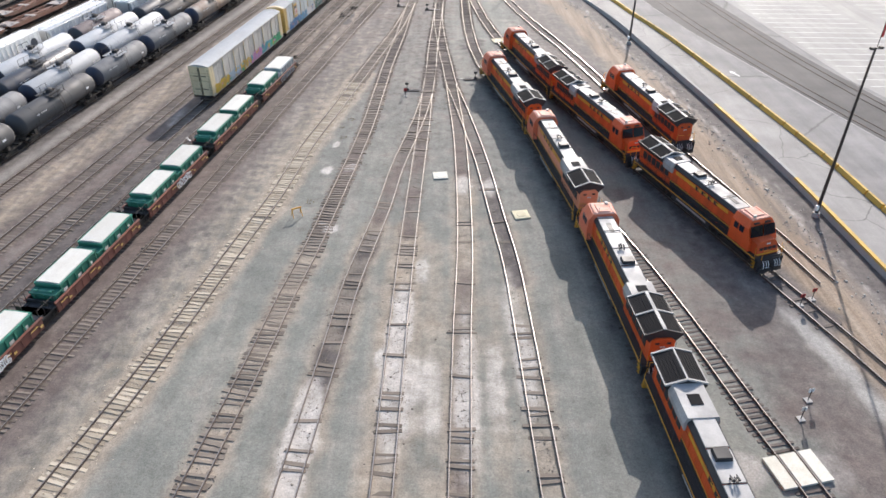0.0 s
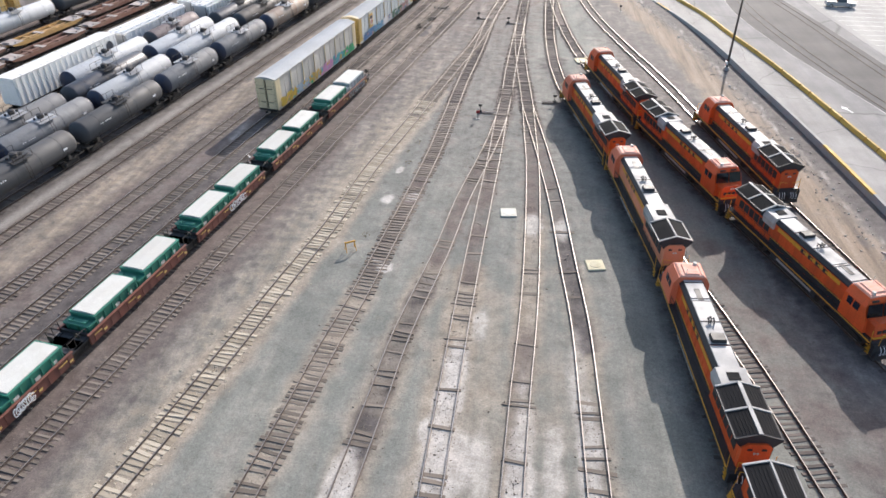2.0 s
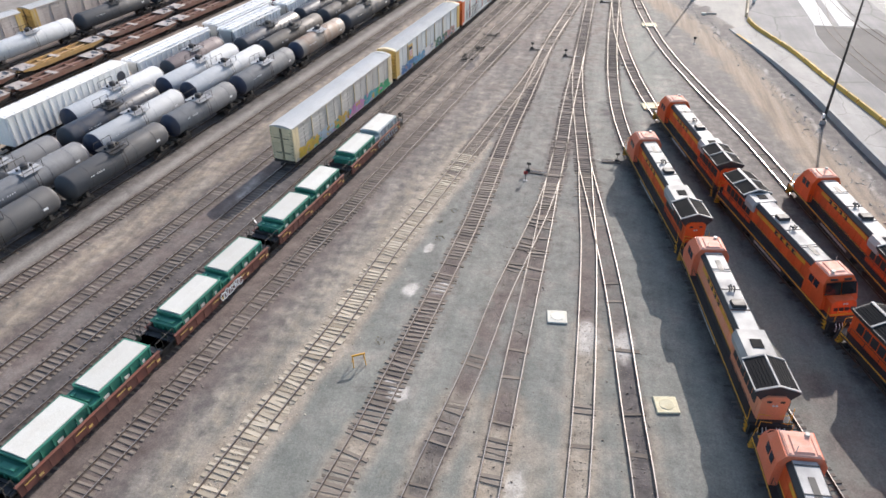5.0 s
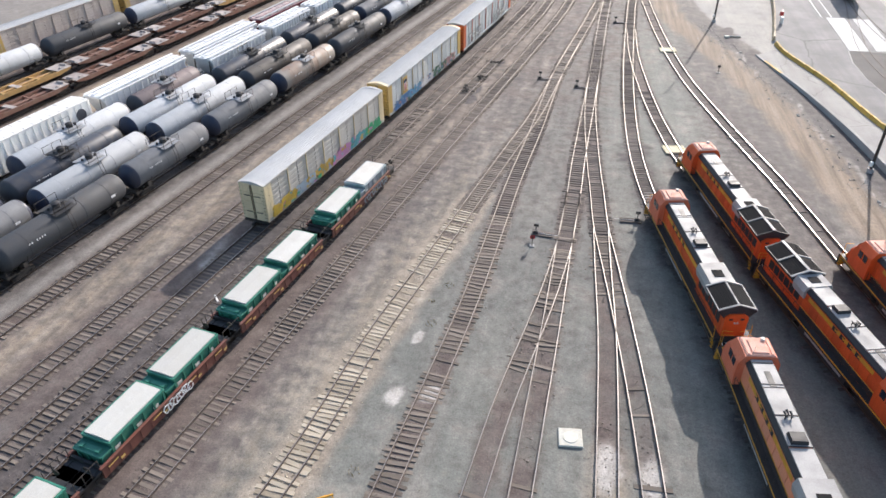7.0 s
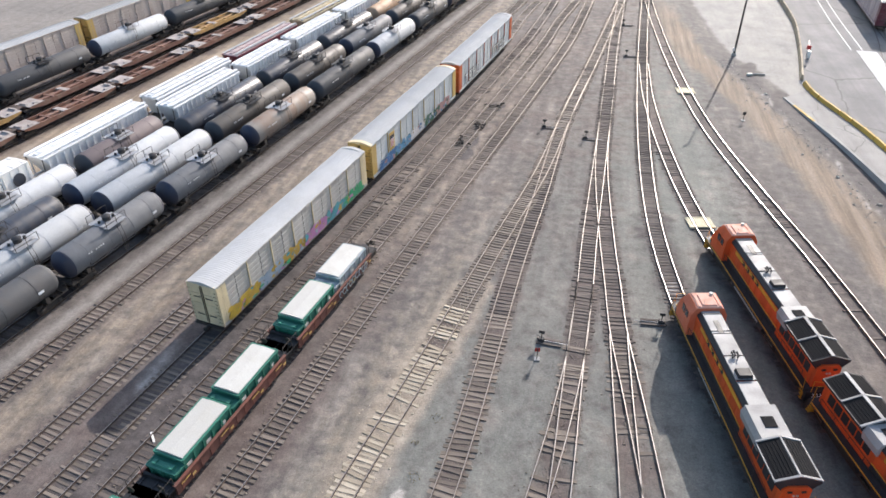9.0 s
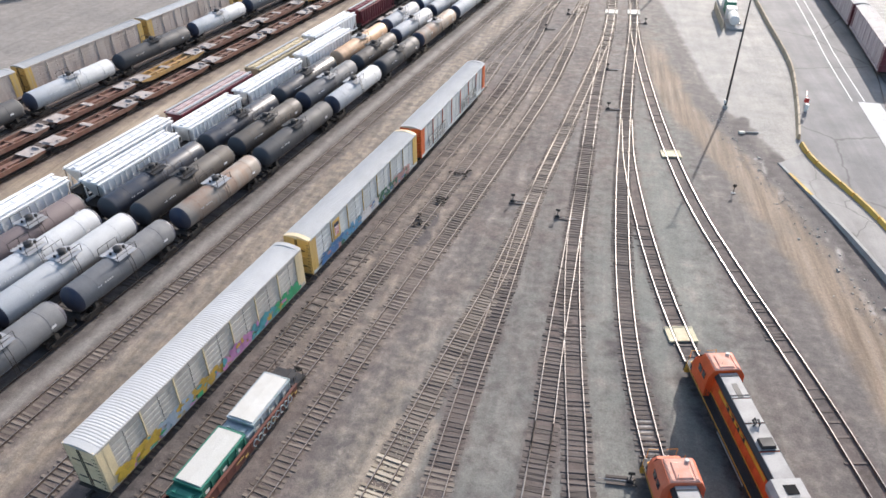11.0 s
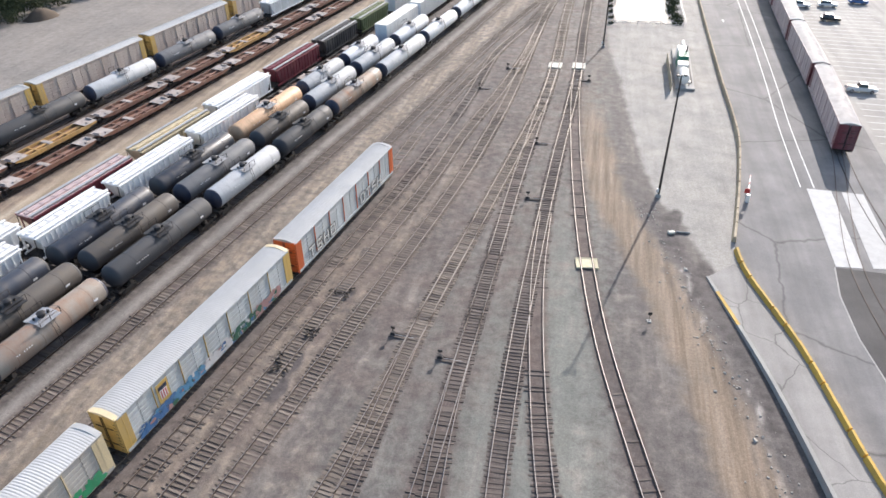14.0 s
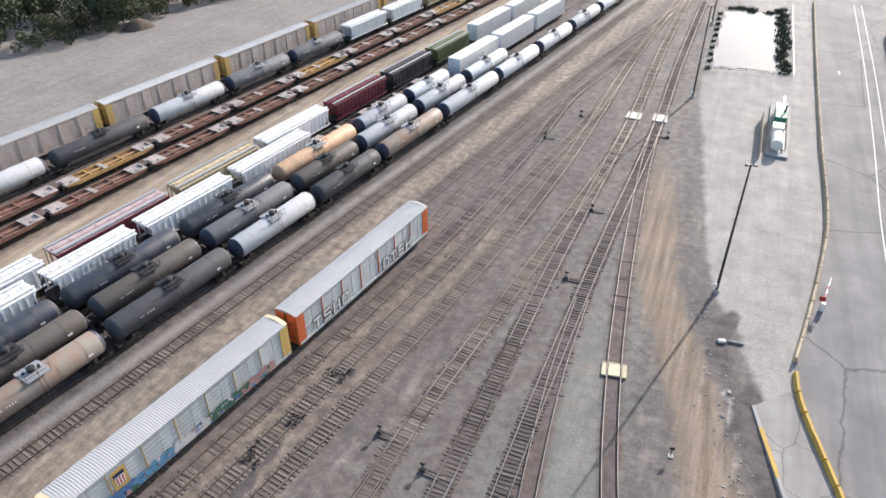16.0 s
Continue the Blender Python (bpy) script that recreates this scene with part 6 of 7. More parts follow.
def pan(mat, label, sx, sy, rails=True):
    """A drip pan of plates laid between and beside the rails."""
    root = thing("drip_pan", label, "drip pan", "track drip pans")
    xs = ((-GAUGE / 2 - 0.36, 0.5), (0, GAUGE - 0.24), (GAUGE / 2 + 0.36, 0.5)) if rails else ((0, sx),)
    for k, (x, wd) in enumerate(xs):
        bm = bmesh.new()
        box(bm, (x, 0.08 * (k % 2), 0.1), (wd, sy, 0.12), (0.97, 0.97))
        tray = part("tray", bm, mat, root)
        bm = bmesh.new()
        for s in (-1, 1):
            box(bm, (x, s * (sy / 2 - 0.05) + 0.08 * (k % 2), 0.18), (wd, 0.08, 0.06))
        part("rim", bm, mat, tray)
    return root


def on_ground(name, y):
    x, a = along(name, y)
    return pose(x, y, 0, 0, 0, a)


for track, y, mat, sy in (("loco_w", 119.6, PAD_YELLOW, 2.1), ("loco_x", 158.9, PAD_YELLOW, 2.1), ("ladder_r", 229.6, PAD_WHITE, 3.2), ("loco_u", 230.1, PAD_WHITE, 3.4)):
    put(("pan", mat.name, sy), lambda: pan(mat, "off-white steel drip pan laid across the rails", 0, sy), on_ground(track, y))


def flat_pan(mat, label):
    root = thing("concrete_pad", label, "concrete pad", "pale square pads")
    part("pad_slab", shape(box, (0, 0, 0.05), (1.75, 1.7, 0.14), (0.96, 0.96), 0.03), mat, root)
    bm = bmesh.new()
    bmesh.ops.create_cone(bm, cap_ends=True, segments=20, radius1=0.55, radius2=0.53, depth=0.03, matrix=Matrix.Translation((0, 0, 0.135)))
    part("manhole_cover", bm, mat, root, "round cover")
    return root


put("flat_pan", lambda: flat_pan(PAD_WHITE, "pale square concrete pad with round cover in the gravel"), pose(0, 70.7, 0, 0, 0, 6))
put("flat_pan_y", lambda: flat_pan(PAD_YELLOW, "yellowed square concrete pad in the gravel"), pose(8.7, 62.0, 0, 0, 0, 10))


def crossing():
    root = thing("crossing_panel", "pale concrete crossing panels set between and beside rails", "track crossing")
    for x, wd in ((-GAUGE / 2 - 0.62, 1.0), (0, GAUGE - 0.26), (GAUGE / 2 + 0.62, 1.0)):
        part("panel", shape(box, (x, 0, 0.09), (wd, 2.6, 0.2), (1, 1), 0.015), PAD_WHITE, root)
    return root


put("crossing", crossing, on_ground("loco_v", 29.2))

def switch_stand():
    root = thing("switch_stand", "black hand-thrown switch stand on long ties", "switch stand", "switch stands")
    for y in (-0.3, 0.3):
        part("head_tie", shape(box, (0.4, y, 0.04), (2.2, 0.22, 0.14)), TIE_DARK, root)
    bm = bmesh.new()
    box(bm, (-0.3, 0, 0.26), (0.55, 0.45, 0.3), (0.7, 0.7))
    part("stand_base", bm, LOCO_BLACK, root)
    part("stand_mast", shape(rod, (-0.3, 0, 0.3), (-0.3, 0, 1.15), 0.05, 6), LOCO_BLACK, root)
    part("target", shape(box, (-0.3, 0, 1.05), (0.5, 0.05, 0.3)), LOCO_BLACK, root)
    part("throw_lever", shape(rod, (-0.3, 0.1, 0.4), (-0.75, 0.5, 0.2), 0.04, 6), LOCO_BLACK, root)
    part("throw_rod", shape(rod, (-0.2, 0, 0.14), (2.1, 0, 0.14), 0.03, 5), STEEL, root)
    return root


for x, y, a in ((-4.75, 97.0, -4), (5.0, 101.5, 184), (-8.4, 141.4, -6), (-2.6, 138.8, -4), (3.0, 173.6, 2), (2.6, 191.8, 4), (9.6, 222, 182), (-6.5, 226, 8), (-10.5, 214, 8)):
    put("stand", switch_stand, pose(x, y, 0, 0, 0, a))


def marker_post(mat, label, h=1.2):
    root = thing("marker_post", label, "marker post", "small yard markers")
    part("post", shape(rod, (0, 0, 0), (0, 0, h), 0.04, 6), POLE_DARK, root)
    part("plate", shape(box, (0, 0.03, h - 0.15), (0.45, 0.04, 0.4), (1, 1), 0.015), mat, root)
    part("base_plate", shape(box, (0, 0, 0.03), (0.5, 0.5, 0.08)), CONCRETE, root)
    return root


for x, y, m_, lab in ((27.9, 35.5, BOX_WHITE, "small white marker plate on a post"), (26.6, 33.7, BOX_WHITE, "small white marker plate on a post"), (32.1, 46.8, RED, "red derail marker on a short post"), (33.5, 47.6, RED, "red derail marker on a short post"),
                      (-5.2, 94.7, RED, "red derail marker on a short post"), (18.8, 149.2, LOCO_BLACK, "dark marker plate on a post")):
    put(("marker", m_.name), lambda: marker_post(m_, lab), pose(x, y, 0, 0, 0, 10))

saw = thing("sawhorse", "yellow wooden sawhorse standing in the gravel", "sawhorse")
saw.matrix_basis = pose(-15.3, 61.9, 0, 0, 0, 30)
part("crossbeam", shape(box, (0, 0, 0.95), (1.1, 0.1, 0.14)), LOCO_YELLOW, saw)
for s in (-1, 1):
    for q in (-1, 1):
        part("leg", shape(rod, (s * 0.45, 0, 0.95), (s * 0.5, q * 0.35, 0), 0.04, 5), LOCO_YELLOW, saw)

plank = thing("loose_plank", "short white loose plank beside the track", "plank")
plank.matrix_basis = pose(-32.6, 80.5, 0.06, 0, 0, -48)
part("board", shape(box, (0, 0, 0), (1.1, 0.16, 0.06)), BOX_WHITE, plank)

# ---- road, lot and markings ----
lot = slab("parking_lot", [(62.6, 100), (57.8, 150), (56.2, 195), (61.0, 300), (63.5, 345), (150, 345), (150, 60), (74, 60)], 0.0, 0.062, LOT, "faded grey parking lot with white stall lines", "parking lot")
stripes = thing("stall_lines", "rows of faded white parking stall lines", "road marking", kind="structure")
for x0, x1, xs in ((0.6, 17.5, 0), (24, 42, 0)):
    bm = bmesh.new()
    y = 66.0
    while y < 340:
        xe = np.interp(y, [60, 100, 150, 195, 300, 345], [74.5, 63.2, 58.4, 56.8, 61.6, 64])
        sl = -0.05
        v = [bm.verts.new(p) for p in ((xe + x0, y, 0.068), (xe + x1, y + sl * (x1 - x0), 0.068), (xe + x1, y + 0.16 + sl * (x1 - x0), 0.068), (xe + x0, y + 0.16, 0.068))]
        bm.faces.new(v)
        y += 2.9
    tagged(part("stall_line", bm, LINE_WHITE, stripes), kind="stuff")
for name, outline in (("crossing_band", [(42.6, 184.2), (45.9, 184.1), (45.0, 164.4), (41.8, 164.2)]), ("crossing_band_east", [(47.3, 184.0), (50.2, 183.9), (49.4, 165.0), (46.2, 164.6)])):
    slab(name, outline, 0.0, 0.075, BAND_WHITE, "broad white painted crossing band on the road", "road marking")
for k, off in enumerate((0.0, 1.9)):
    bm = bmesh.new()
    ribbon(bm, [(x + off, y) for x, y in smooth_line(LANE_LINE, 3)], [(-0.08, 0.058), (0.08, 0.058)])
    ob = part("lane_line", bm, LINE_WHITE, None)
    tagged(ob, "thin white edge line on the road", "road marking", "lane lines", "structure")
bm = bmesh.new()
ribbon(bm, [(44.6, 150), (43.0, 157), (42.6, 163)], [(-0.09, 0.058), (0.09, 0.058)])
tagged(part("lane_line", bm, LINE_WHITE, None), "thin white edge line on the road", "road marking", "lane lines", "structure")
for x, y, a in ((45.9, 103.5, 20), (41.0, 269, 0)):
    bm = bmesh.new()
    v = [bm.verts.new((px, py, 0.06)) for px, py in ((-0.12, -1.2), (0.12, -1.2), (0.12, 0.3), (0.5, 0.3), (0, 1.2), (-0.5, 0.3), (-0.12, 0.3))]
    bm.faces.new(v)
    ob = part("road_arrow", bm, LINE_WHITE, None)
    ob.matrix_basis = pose(x, y, 0, 0, 0, a)
    tagged(ob, "white painted arrow on the road", "road marking", "road arrows", "structure")


def parked_car(paint_mat, label, pickup=False):
    root = thing("pickup_truck" if pickup else "car", label, "car", "parked cars")
    L = 5.5 if pickup else 4.6
    bm = bmesh.new()
    side = [(-L / 2, 0.45), (-L / 2 + 0.05, 0.95), (-L / 2 + 1.3, 1.05), (L / 2 - 0.1, 1.02), (L / 2, 0.5), (L / 2 - 0.1, 0.32), (-L / 2 + 0.1, 0.32)]
    a = [bm.verts.new((-0.92, y, z)) for y, z in side]
    b_ = [bm.verts.new((0.92, y, z)) for y, z in side]
    for i in range(len(side)):
        bm.faces.new((a[i], a[(i + 1) % len(side)], b_[(i + 1) % len(side)], b_[i]))
    bm.faces.new(a)
    bm.faces.new(b_)
    bmesh.ops.bevel(bm, geom=bm.edges[:], offset=0.06, segments=1, affect="EDGES")
    body = part("body", bm, paint_mat, root)
    bm = bmesh.new()
    y0, y1 = (-1.1, 0.75) if pickup else (-0.9, 1.9)
    box(bm, (0, (y0 + y1) / 2, 1.35), (1.66, y1 - y0, 0.66), (0.82, 0.66), 0.04)
    cabn = part("cabin", bm, GLASS_DARK, root)
    bm = bmesh.new()
    box(bm, (0, (y0 + y1) / 2, 1.70), (1.36, (y1 - y0) * 0.68, 0.06), (0.95, 0.95))
    part("roof_panel", bm, paint_mat, root)
    if pickup:
        bm = bmesh.new()
        box(bm, (0, 1.75, 1.06), (1.5, 1.7, 0.05))
        part("cargo_bed", bm, LOCO_BLACK, root)
    for s in (-1, 1):
        for y in (-L / 2 + 0.95, L / 2 - 1.0):
            bm = bmesh.new()
            rod(bm, (s * 0.72, y, 0.34), (s * 0.94, y, 0.34), 0.34, 14)
            wh = part("wheel", bm, LOCO_BLACK, root)
            bm = bmesh.new()
            rod(bm, (s * 0.93, y, 0.34), (s * 0.95, y, 0.34), 0.2, 10)
            part("rim", bm, STEEL, wh)
        bm = bmesh.new()
        box(bm, (s * 0.65, -L / 2 + 0.03, 0.78), (0.34, 0.06, 0.14))
        part("headlight", bm, LID_WHITE, body)
    return root


CAR_WHITE = paint("car_white", (0.78, 0.78, 0.78), 0.25, dirt=0.08)
CAR_DARK = paint("car_dark", (0.03, 0.032, 0.036), 0.2, dirt=0.08)
CAR_BLUE = paint("car_blue", (0.05, 0.14, 0.36), 0.22, dirt=0.08)
CAR_GREY = paint("car_grey", (0.33, 0.34, 0.35), 0.25, dirt=0.08)
for x, y, m_, up, lab, turn in ((60.8, 225.8, CAR_WHITE, True, "white parked pickup truck", 88), (61.5, 201.2, CAR_WHITE, True, "white parked pickup truck", 86), (66.4, 273.2, CAR_DARK, False, "dark parked car in the lot", 84),
                                (61.5, 285.0, CAR_WHITE, True, "white parked pickup truck", 82), (68.8, 286.4, CAR_WHITE, False, "white parked car in the lot", 84), (77.4, 291, CAR_BLUE, False, "blue parked car in the lot", 86), (61, 296, CAR_GREY, False, "grey parked car in the lot", 84),
                                (68.6, 302, CAR_WHITE, False, "white parked car in the lot", 84), (65.5, 312, CAR_WHITE, True, "white parked pickup truck", 84), (74, 309, CAR_DARK, False, "dark parked car in the lot", 84), (62.6, 157, CAR_GREY, True, "grey parked pickup truck", 84)):
    put(("car", m_.name, up), lambda: parked_car(m_, lab, up), pose(x, y, 0.062, 0, 0, turn))

WEST_EDGE = [(41.75, 164.0), (40.9, 158), (41.0, 150.5), (42.4, 140), (45.0, 126), (49.0, 110), (54.0, 90), (59.3, 70), (64.0, 52)]
paving = WEST_EDGE + [(74.5, 52), (64.2, 89), (59.2, 115), (55.2, 146), (52.4, 163.6)]
slab("track_paving", paving, 0.0, 0.064, TRACK_PAVING, "dark worn paving round the street rails", "pavement")
bm = bmesh.new()
ribbon(bm, [(x - 0.12, y) for x, y in WEST_EDGE], [(-0.09, 0.07), (0.09, 0.07)])
tagged(part("paving_edge", bm, CONCRETE, None), "pale concrete edge strip of the dark paving", "road marking", "lane lines", "structure")

# ---- pond and equipment ----
rng = random.Random(4)
ring = []
for cx0, cy0, cx1, cy1 in ((14.6, 263.5, 28.6, 264.5), (28.6, 264.5, 28.0, 312), (28.0, 312, 15.2, 315), (15.2, 315, 14.6, 263.5)):
    for k in range(16):
        f = k / 16
        ring.append((cx0 + (cx1 - cx0) * f + rng.uniform(-0.5, 0.5), cy0 + (cy1 - cy0) * f + rng.uniform(-0.8, 0.8)))
slab("water", ring, 0.0, 0.07, WATER, "shallow settling pond reflecting the pale sky, sky tone also in its colour", "water")


def rail_fence(p, q, n, mat, h=1.1, label="low rail fence round the pond"):
    root = thing("fence", label, "fence", "yard fences")
    p, q = Vector((*p, 0)), Vector((*q, 0))
    for k in range(n + 1):
        c = p.lerp(q, k / n)
        part("post", shape(rod, c, c + Vector((0, 0, h)), 0.05, 6), mat, root)
    for z in (h * 0.5, h):
        part("rail", shape(rod, p + Vector((0, 0, z)), q + Vector((0, 0, z)), 0.035, 5), mat, root)
    return root


rail_fence((13.2, 261.2), (31.0, 262.0), 10, STEEL)
rail_fence((31.6, 262.0), (32.2, 322), 22, STEEL)
panel_fence = thing("slatted_screen", "tan slatted screen fence beside the pump skid", "fence")
for k in range(12):
    part("slat", shape(box, (25.4 + 0.02 * k, 219.5 + k * 1.5, 0.95), (0.10, 1.1, 1.8)), KERB_TAN, panel_fence)


def pump_skid():
    root = thing("pump_skid", "white and green pumping equipment on a concrete skid", "machinery")
    part("skid", shape(box, (0, 0, 0.2), (3.6, 24, 0.3)), CONCRETE, root)
    part("white_tank", shape(lathe_y, [(-10.5, 0.3), (-10.3, 1.0), (-6.0, 1.0), (-5.8, 0.3)], 1.5, 18, -0.3), BOX_WHITE, root, smooth=True)
    part("control_box", shape(box, (-0.4, -3.6, 1.4), (2.0, 2.6, 2.2), (1, 1), 0.05), BOX_WHITE, root)
    part("green_housing", shape(box, (-0.2, 1.0, 1.6), (2.2, 4.2, 2.6), (0.9, 0.95), 0.06), CAR_GREEN, root)
    part("dark_engine", shape(box, (0.1, -1.2, 1.2), (1.8, 1.4, 1.6), (0.85, 0.85), 0.05), LOCO_BLACK, root)
    part("white_housing", shape(box, (-0.2, 5.4, 1.5), (2.1, 3.4, 2.3), (0.95, 0.95), 0.06), BOX_WHITE, root)
    part("stack", shape(rod, (0.4, 2.0, 2.8), (0.4, 2.0, 4.2), 0.18, 10), LOCO_BLACK, root)
    for y in (8.4, 9.6, 10.8):
        part("filter_bottle", shape(rod, (0.2, y, 0.3), (0.2, y, 2.6), 0.32, 10), BOX_WHITE, root)
    part("pipe", shape(rod, (0.9, -10, 0.7), (0.9, 11, 0.7), 0.14, 8), STEEL, root)
    part("pipe", shape(rod, (1.3, -9, 0.55), (1.3, 6, 0.55), 0.1, 8), LOCO_BLACK, root)
    return root


put("skid", pump_skid, pose(28.6, 232.5, 0.04, 0, 0, -2))
gate = thing("barrier_gate", "white and red road barrier gate with a sign", "barrier gate")
gate.matrix_basis = pose(33.4, 178.5, 0.05, 0, 0, -12)
part("gate_post", shape(box, (0, 0, 0.6), (0.5, 0.5, 1.2), (1, 1), 0.04), BOX_WHITE, gate)
for k in range(6):
    part("arm_section", shape(box, (-0.1, 0.6 + k * 1.0, 1.15), (0.1, 1.0, 0.14)), RED if k % 2 else BOX_WHITE, gate)
part("sign_plate", shape(box, (-0.3, -0.3, 1.9), (0.7, 0.05, 0.7)), RED, gate)
part("sign_post", shape(rod, (-0.3, -0.25, 0), (-0.3, -0.25, 2.2), 0.04), STEEL, gate)
drain = thing("drain_grate", "white concrete drain block at the yard's edge", "drain")
drain.matrix_basis = pose(22.4, 168.2, 0, 0, 0, 15)
part("block", shape(box, (0, 0, 0.15), (0.9, 0.6, 0.3), (0.95, 0.9), 0.04), PAD_WHITE, drain)
part("pipe", shape(rod, (0.7, 0.1, 0.12), (2.4, -0.3, 0.12), 0.13, 10), CONCRETE, drain)

# rubble and weeds along the dirt strip
rng = random.Random(21)
bm = bmesh.new()
for _ in range(600):
    y = rng.uniform(40, 176)
    wl = np.interp(y, [30, 51, 69.4, 92.6, 126.3, 142.6, 159, 178], [43, 41.9, 40.7, 38.1, 33.3, 30.3, 26.1, 22.5])
    x = wl - 3.3 - abs(rng.gauss(0, 1.3)) + (1.6 if rng.random() < 0.3 else 0)
    r = rng.uniform(0.03, 0.10) * (2.0 if rng.random() < 0.03 else 1)
    k = len(bm.verts)
    box(bm, (0, 0, 0), (r * 2.4, r * rng.uniform(1.6, 3.4), r * 0.7), (0.7, 0.7))
    bm.verts.ensure_lookup_table()
    m_ = pose(x, y, r * 0.25, rng.uniform(-20, 20), rng.uniform(-20, 20), rng.uniform(0, 180))
    for v in bm.verts[k:]:
        v.co = m_ @ (v.co * rng.uniform(0.85, 1.15))
tagged(part("rubble", bm, DIRT_PALE, None), "broken pale concrete rubble along the dirt strip", "rubble", kind="stuff")


def scatter(name, label, tracks, y0, y1, per_metre, spread, size, mat, seed):
    """Loose stones and splinters strewn along tracks."""
    r = np.random.default_rng(seed)
    verts, faces = [], []
    corner = np.array([(x, y, z) for z in (0, 1) for x, y in ((-1, -1), (1, -1), (1, 1), (-1, 1))], float)
    corner[4:, :2] *= 0.6
    quad = np.array(((4, 5, 6, 7), (0, 1, 5, 4), (1, 2, 6, 5), (2, 3, 7, 6), (3, 0, 4, 7)))
    for t in tracks:
        n = int(per_metre * (y1 - y0))
        ys = r.uniform(y0, y1, n)
        xs = np.interp(ys, LINES[t][:, 1], LINES[t][:, 0]) + np.clip(r.normal(0, spread, n), -2.6, 2.6)
        for x, y in zip(xs, ys):
            q = size * r.uniform(0.5, 1.3) * (1.8 if r.random() < 0.06 else 1)
            a = r.uniform(0, math.pi)
            c = corner * (q, q * r.uniform(0.5, 1.6), q * 0.7)
            k = len(verts) * 8
            verts.append(np.c_[c[:, 0] * math.cos(a) - c[:, 1] * math.sin(a) + x, c[:, 0] * math.sin(a) + c[:, 1] * math.cos(a) + y, c[:, 2] - 0.01])
            faces.append(quad + k)
    me = bpy.data.meshes.new(name)
    me.from_pydata(np.concatenate(verts).tolist(), [], np.concatenate(faces).tolist())
    me.materials.append(mat)
    tagged(new(name, me), label, "ballast", kind="stuff")


scatter("spoil", "tan crumbled ballast and splinters between old ties", ("ladder_o",), 26, 104, 60, 0.9, 0.036, TIE_TAN, 31)
scatter("ballast", "loose grey-brown ballast strewn along worn tracks", ("ladder_p", "ladder_q", "ladder_r", "ladder_s", "ladder_t"), 28, 98, 26, 0.8, 0.03, TIE_MID, 32)
scatter("ballast", "loose dark ballast strewn along the tracks", ("near_n", "well_m", "dark_l"), 28, 190, 14, 1.0, 0.032, TIE_MID, 33)


def scrap_heap(seed):
    """A tangle of dark tie butts and spikes."""
    r = random.Random(seed)
    root = thing("scrap_heap", "dark tangled heap of tie butts between the rails", "scrap heap", "scrap heaps on the track")
    for _ in range(14):
        bm = bmesh.new()
        box(bm, (0, 0, 0), (r.uniform(0.25, 0.6), r.uniform(0.1, 0.24), r.uniform(0.08, 0.16)), bevel=0.015)
        p = part("tie_butt", bm, TIE_OILY, root)
        p.matrix_basis = pose(r.gauss(0, 0.4), r.gauss(0, 0.55), r.uniform(0.02, 0.2), r.uniform(-20, 20), r.uniform(-20, 20), r.uniform(0, 180))
    return root


for x, y, a in ((-18.9, 134.4, 1), (-17.6, 139.9, 2), (-16.3, 147.5, 3)):
    put(("heap", a % 2), lambda: scrap_heap(a), pose(x, y, 0.1, 0, 0, 37 * a))


def weed_patch(name, label, spots, mat, count, size):
    bm = bmesh.new()
    for x, y, r in spots:
        for _ in range(count):
            a, q = rng.uniform(0, 6.28), r * math.sqrt(rng.random())
            px, py = x + q * math.cos(a), y + q * math.sin(a)
            t = rng.uniform(0, 6.28)
            hh, ww = size * rng.uniform(0.5, 1.4), size * 0.18
            lx, ly = math.cos(t) * ww, math.sin(t) * ww
            ox, oy = rng.uniform(-0.5, 0.5) * hh, rng.uniform(-0.5, 0.5) * hh
            v = [bm.verts.new(p) for p in ((px - lx, py - ly, -0.02), (px + lx, py + ly, -0.02), (px + ox, py + oy, hh))]
            bm.faces.new(v)
    tagged(part(name, bm, mat, None), label, "weeds", kind="stuff")


weed_patch("weeds", "dry straw weeds in the gravel", [(-14.4, 64.8, 0.5), (-12.6, 81, 0.5), (-12.2, 86.5, 0.5), (-13.2, 84.0, 0.3)], STRAW, 26, 0.16)

rng = random.Random(17)
weed_patch("reeds", "dark scrub and reeds on the pond's muddy bank", [(29.6 + rng.uniform(-0.9, 0.9), 264 + k * 1.3, 1.3) for k in range(42)] + [(rng.uniform(14.5, 28), 313 + rng.uniform(-2, 2), 1.4) for k in range(12)] + [(13.9, 262 + k * 5.0, 0.6) for k in range(10)], LEAF, 40, 0.75)

# ---- scrub west of the yard ----


def leaf_mesh(seed, size):
    r = random.Random(seed)
    bm = bmesh.new()
    lumps = [(r.gauss(0, 0.34), r.gauss(0, 0.34), r.uniform(0.35, 0.85), r.uniform(0.25, 0.45)) for _ in range(9)]
    for _ in range(1100):
        cx, cy, cz, cr = r.choice(lumps)
        d = Vector((r.gauss(0, 1), r.gauss(0, 1), r.gauss(0, 1))).normalized() * cr * r.uniform(0.6, 1.08)
        p = Vector((cx, cy, cz)) + d
        p.z = max(p.z, 0.05)
        u = Vector((r.gauss(0, 1), r.gauss(0, 1), r.gauss(0, 1))).normalized() * 0.055
        w_ = u.orthogonal().normalized() * 0.04
        bm.faces.new([bm.verts.new(q * size) for q in (p - u, p + w_, p + u, p - w_)])
    return bm


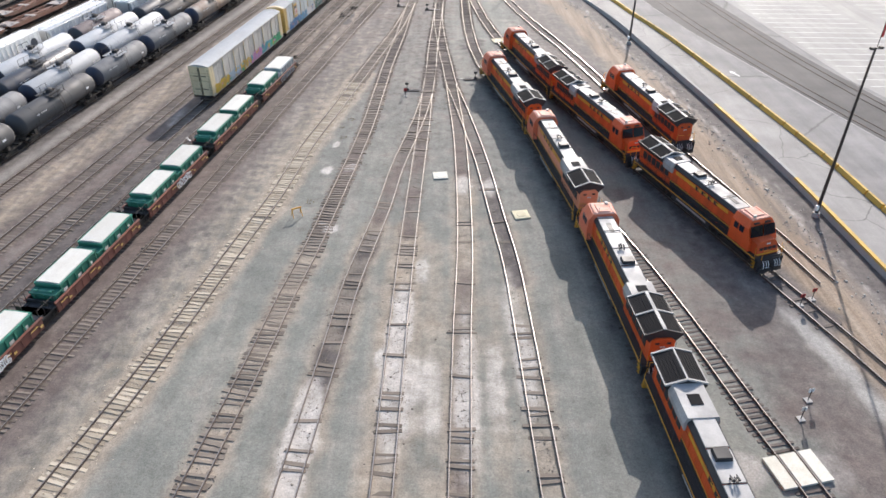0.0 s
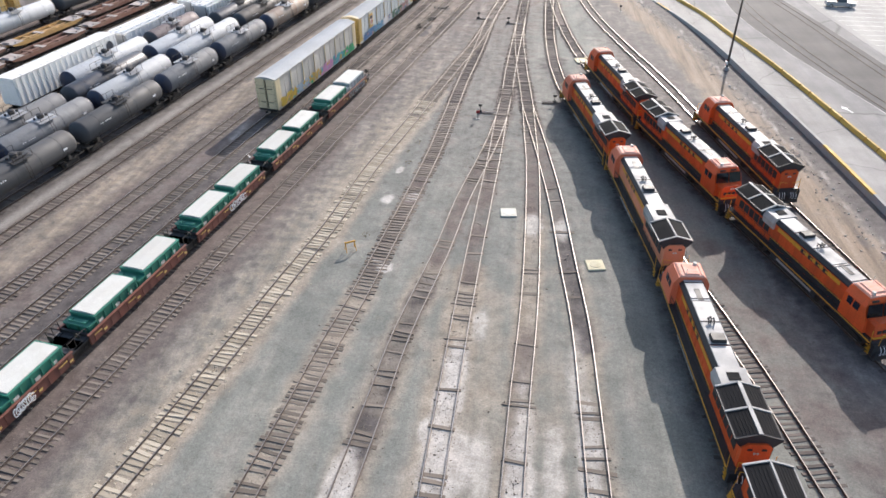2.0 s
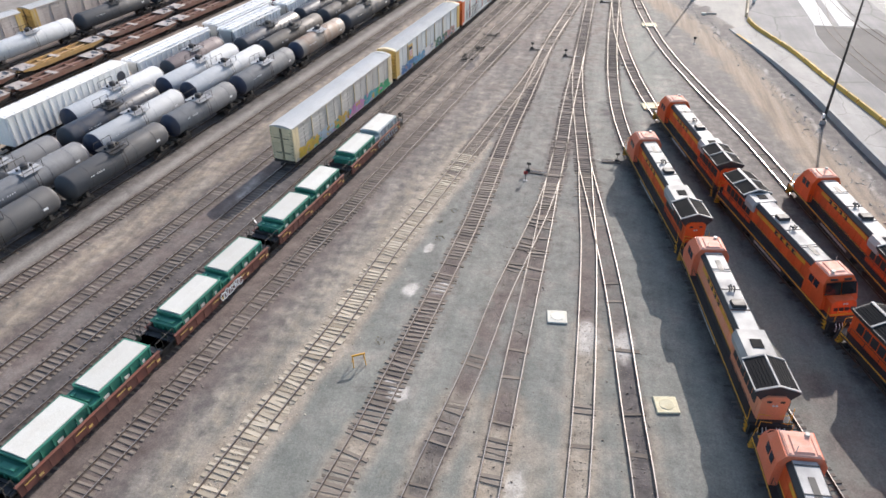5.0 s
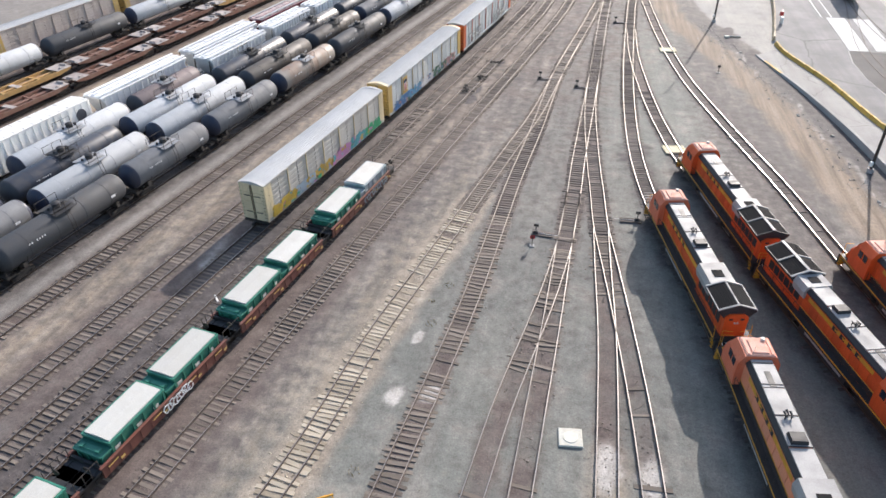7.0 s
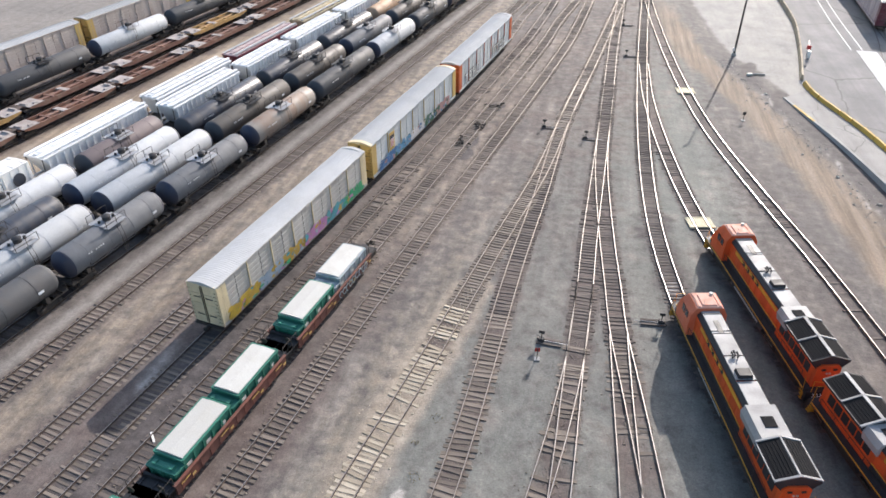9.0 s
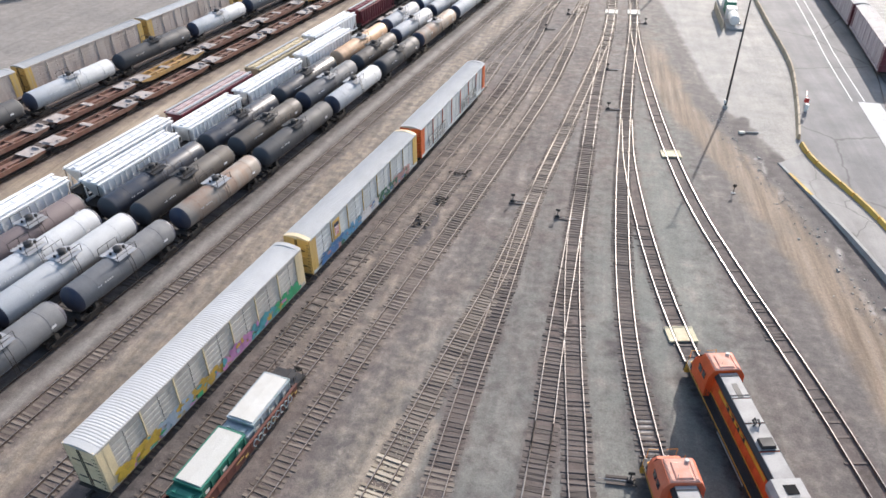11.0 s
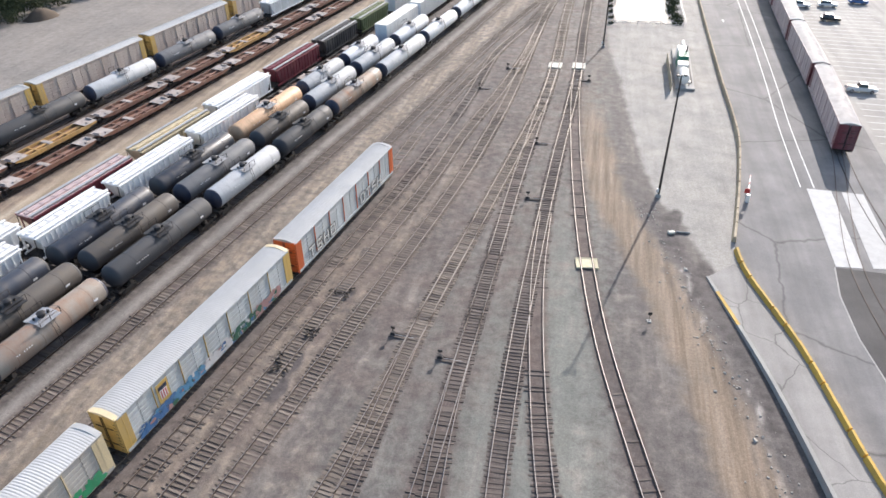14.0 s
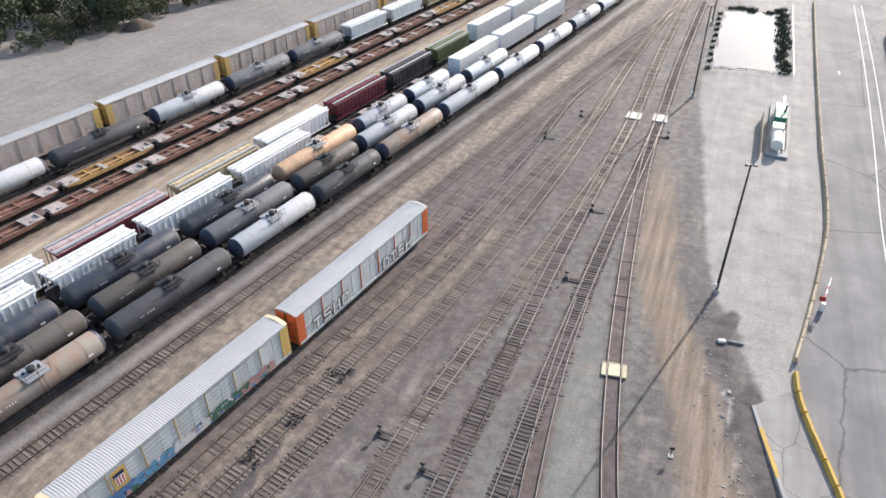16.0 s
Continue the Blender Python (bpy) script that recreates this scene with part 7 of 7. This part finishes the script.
def bush(seed, size):
    root = thing("bush", "dark green scrub bush at the yard's edge", "bush", "scrub bushes")
    bm = bmesh.new()
    r = random.Random(seed)
    rod(bm, (0, 0, 0), (0.05, 0.02, size * 0.35), 0.12 * size / 3, 7, 0.07 * size / 3)
    for _ in range(5):
        e = Vector((r.uniform(-0.4, 0.4), r.uniform(-0.4, 0.4), r.uniform(0.5, 0.8))) * size
        rod(bm, (0.05, 0.02, size * 0.3), e, 0.06 * size / 3, 5, 0.02)
    part("trunk", bm, BARK, root)
    part("crown", leaf_mesh(seed + 50, size), LEAF, root)
    return root


rng = random.Random(8)
k = 0
for x, y, s in ((-140, 218, 4.5), (-136, 224, 4.2), (-144, 226, 6), (-138, 232, 5), (-132.5, 235, 3.2), (-143, 238, 6), (-137, 241, 5.5), (-133, 246, 4.4), (-140, 250, 6), (-131, 253, 4), (-136, 258, 5.2), (-129, 262, 3.6), (-133, 268, 5),
                (-126, 270, 3.4), (-123, 277, 3), (-129, 280, 5), (-150, 244, 7), (-148, 262, 7), (-141, 272, 6), (-120, 288, 3), (-150, 214, 6), (-146, 208, 5),
                (-156, 222, 7), (-155, 236, 8), (-158, 252, 8), (-152, 272, 7), (-146, 284, 6.5), (-162, 240, 8), (-137, 286, 5), (-160, 266, 8), (-142, 244, 6), (-145, 256, 6.5), (-139, 264, 5), (-128, 290, 4.5)):
    kind = k % 4
    put(("bush", kind), lambda: bush(kind, 4.0), pose(x, y, 0, 0, 0, rng.uniform(0, 360)) @ Matrix.Scale(s / 4.2, 4))
    k += 1
pile = bmesh.new()
rings = []
for j, (r_, z_) in enumerate(((4.6, -0.05), (3.4, 0.9), (2.0, 1.8), (0.7, 2.4))):
    rings.append([pile.verts.new((r_ * math.cos(i * math.pi / 10) * rng.uniform(0.88, 1.12), 0.7 * r_ * math.sin(i * math.pi / 10) * rng.uniform(0.88, 1.12), z_)) for i in range(20)])
for p, q in zip(rings, rings[1:]):
    for i in range(20):
        pile.faces.new((p[i], p[(i + 1) % 20], q[(i + 1) % 20], q[i]))
pile.faces.new(rings[-1])
ob = part("dirt_pile", pile, BARK, None, smooth=True)
ob.matrix_basis = pose(-128.5, 241, 0, 0, 0, 70)
tagged(ob, "dark heap of dirt beside the scrub", "dirt heap")

# ---- single ties, last ----
for mesh, tr, m in TIE_JOBS:
    again("tie", mesh, tr, m)
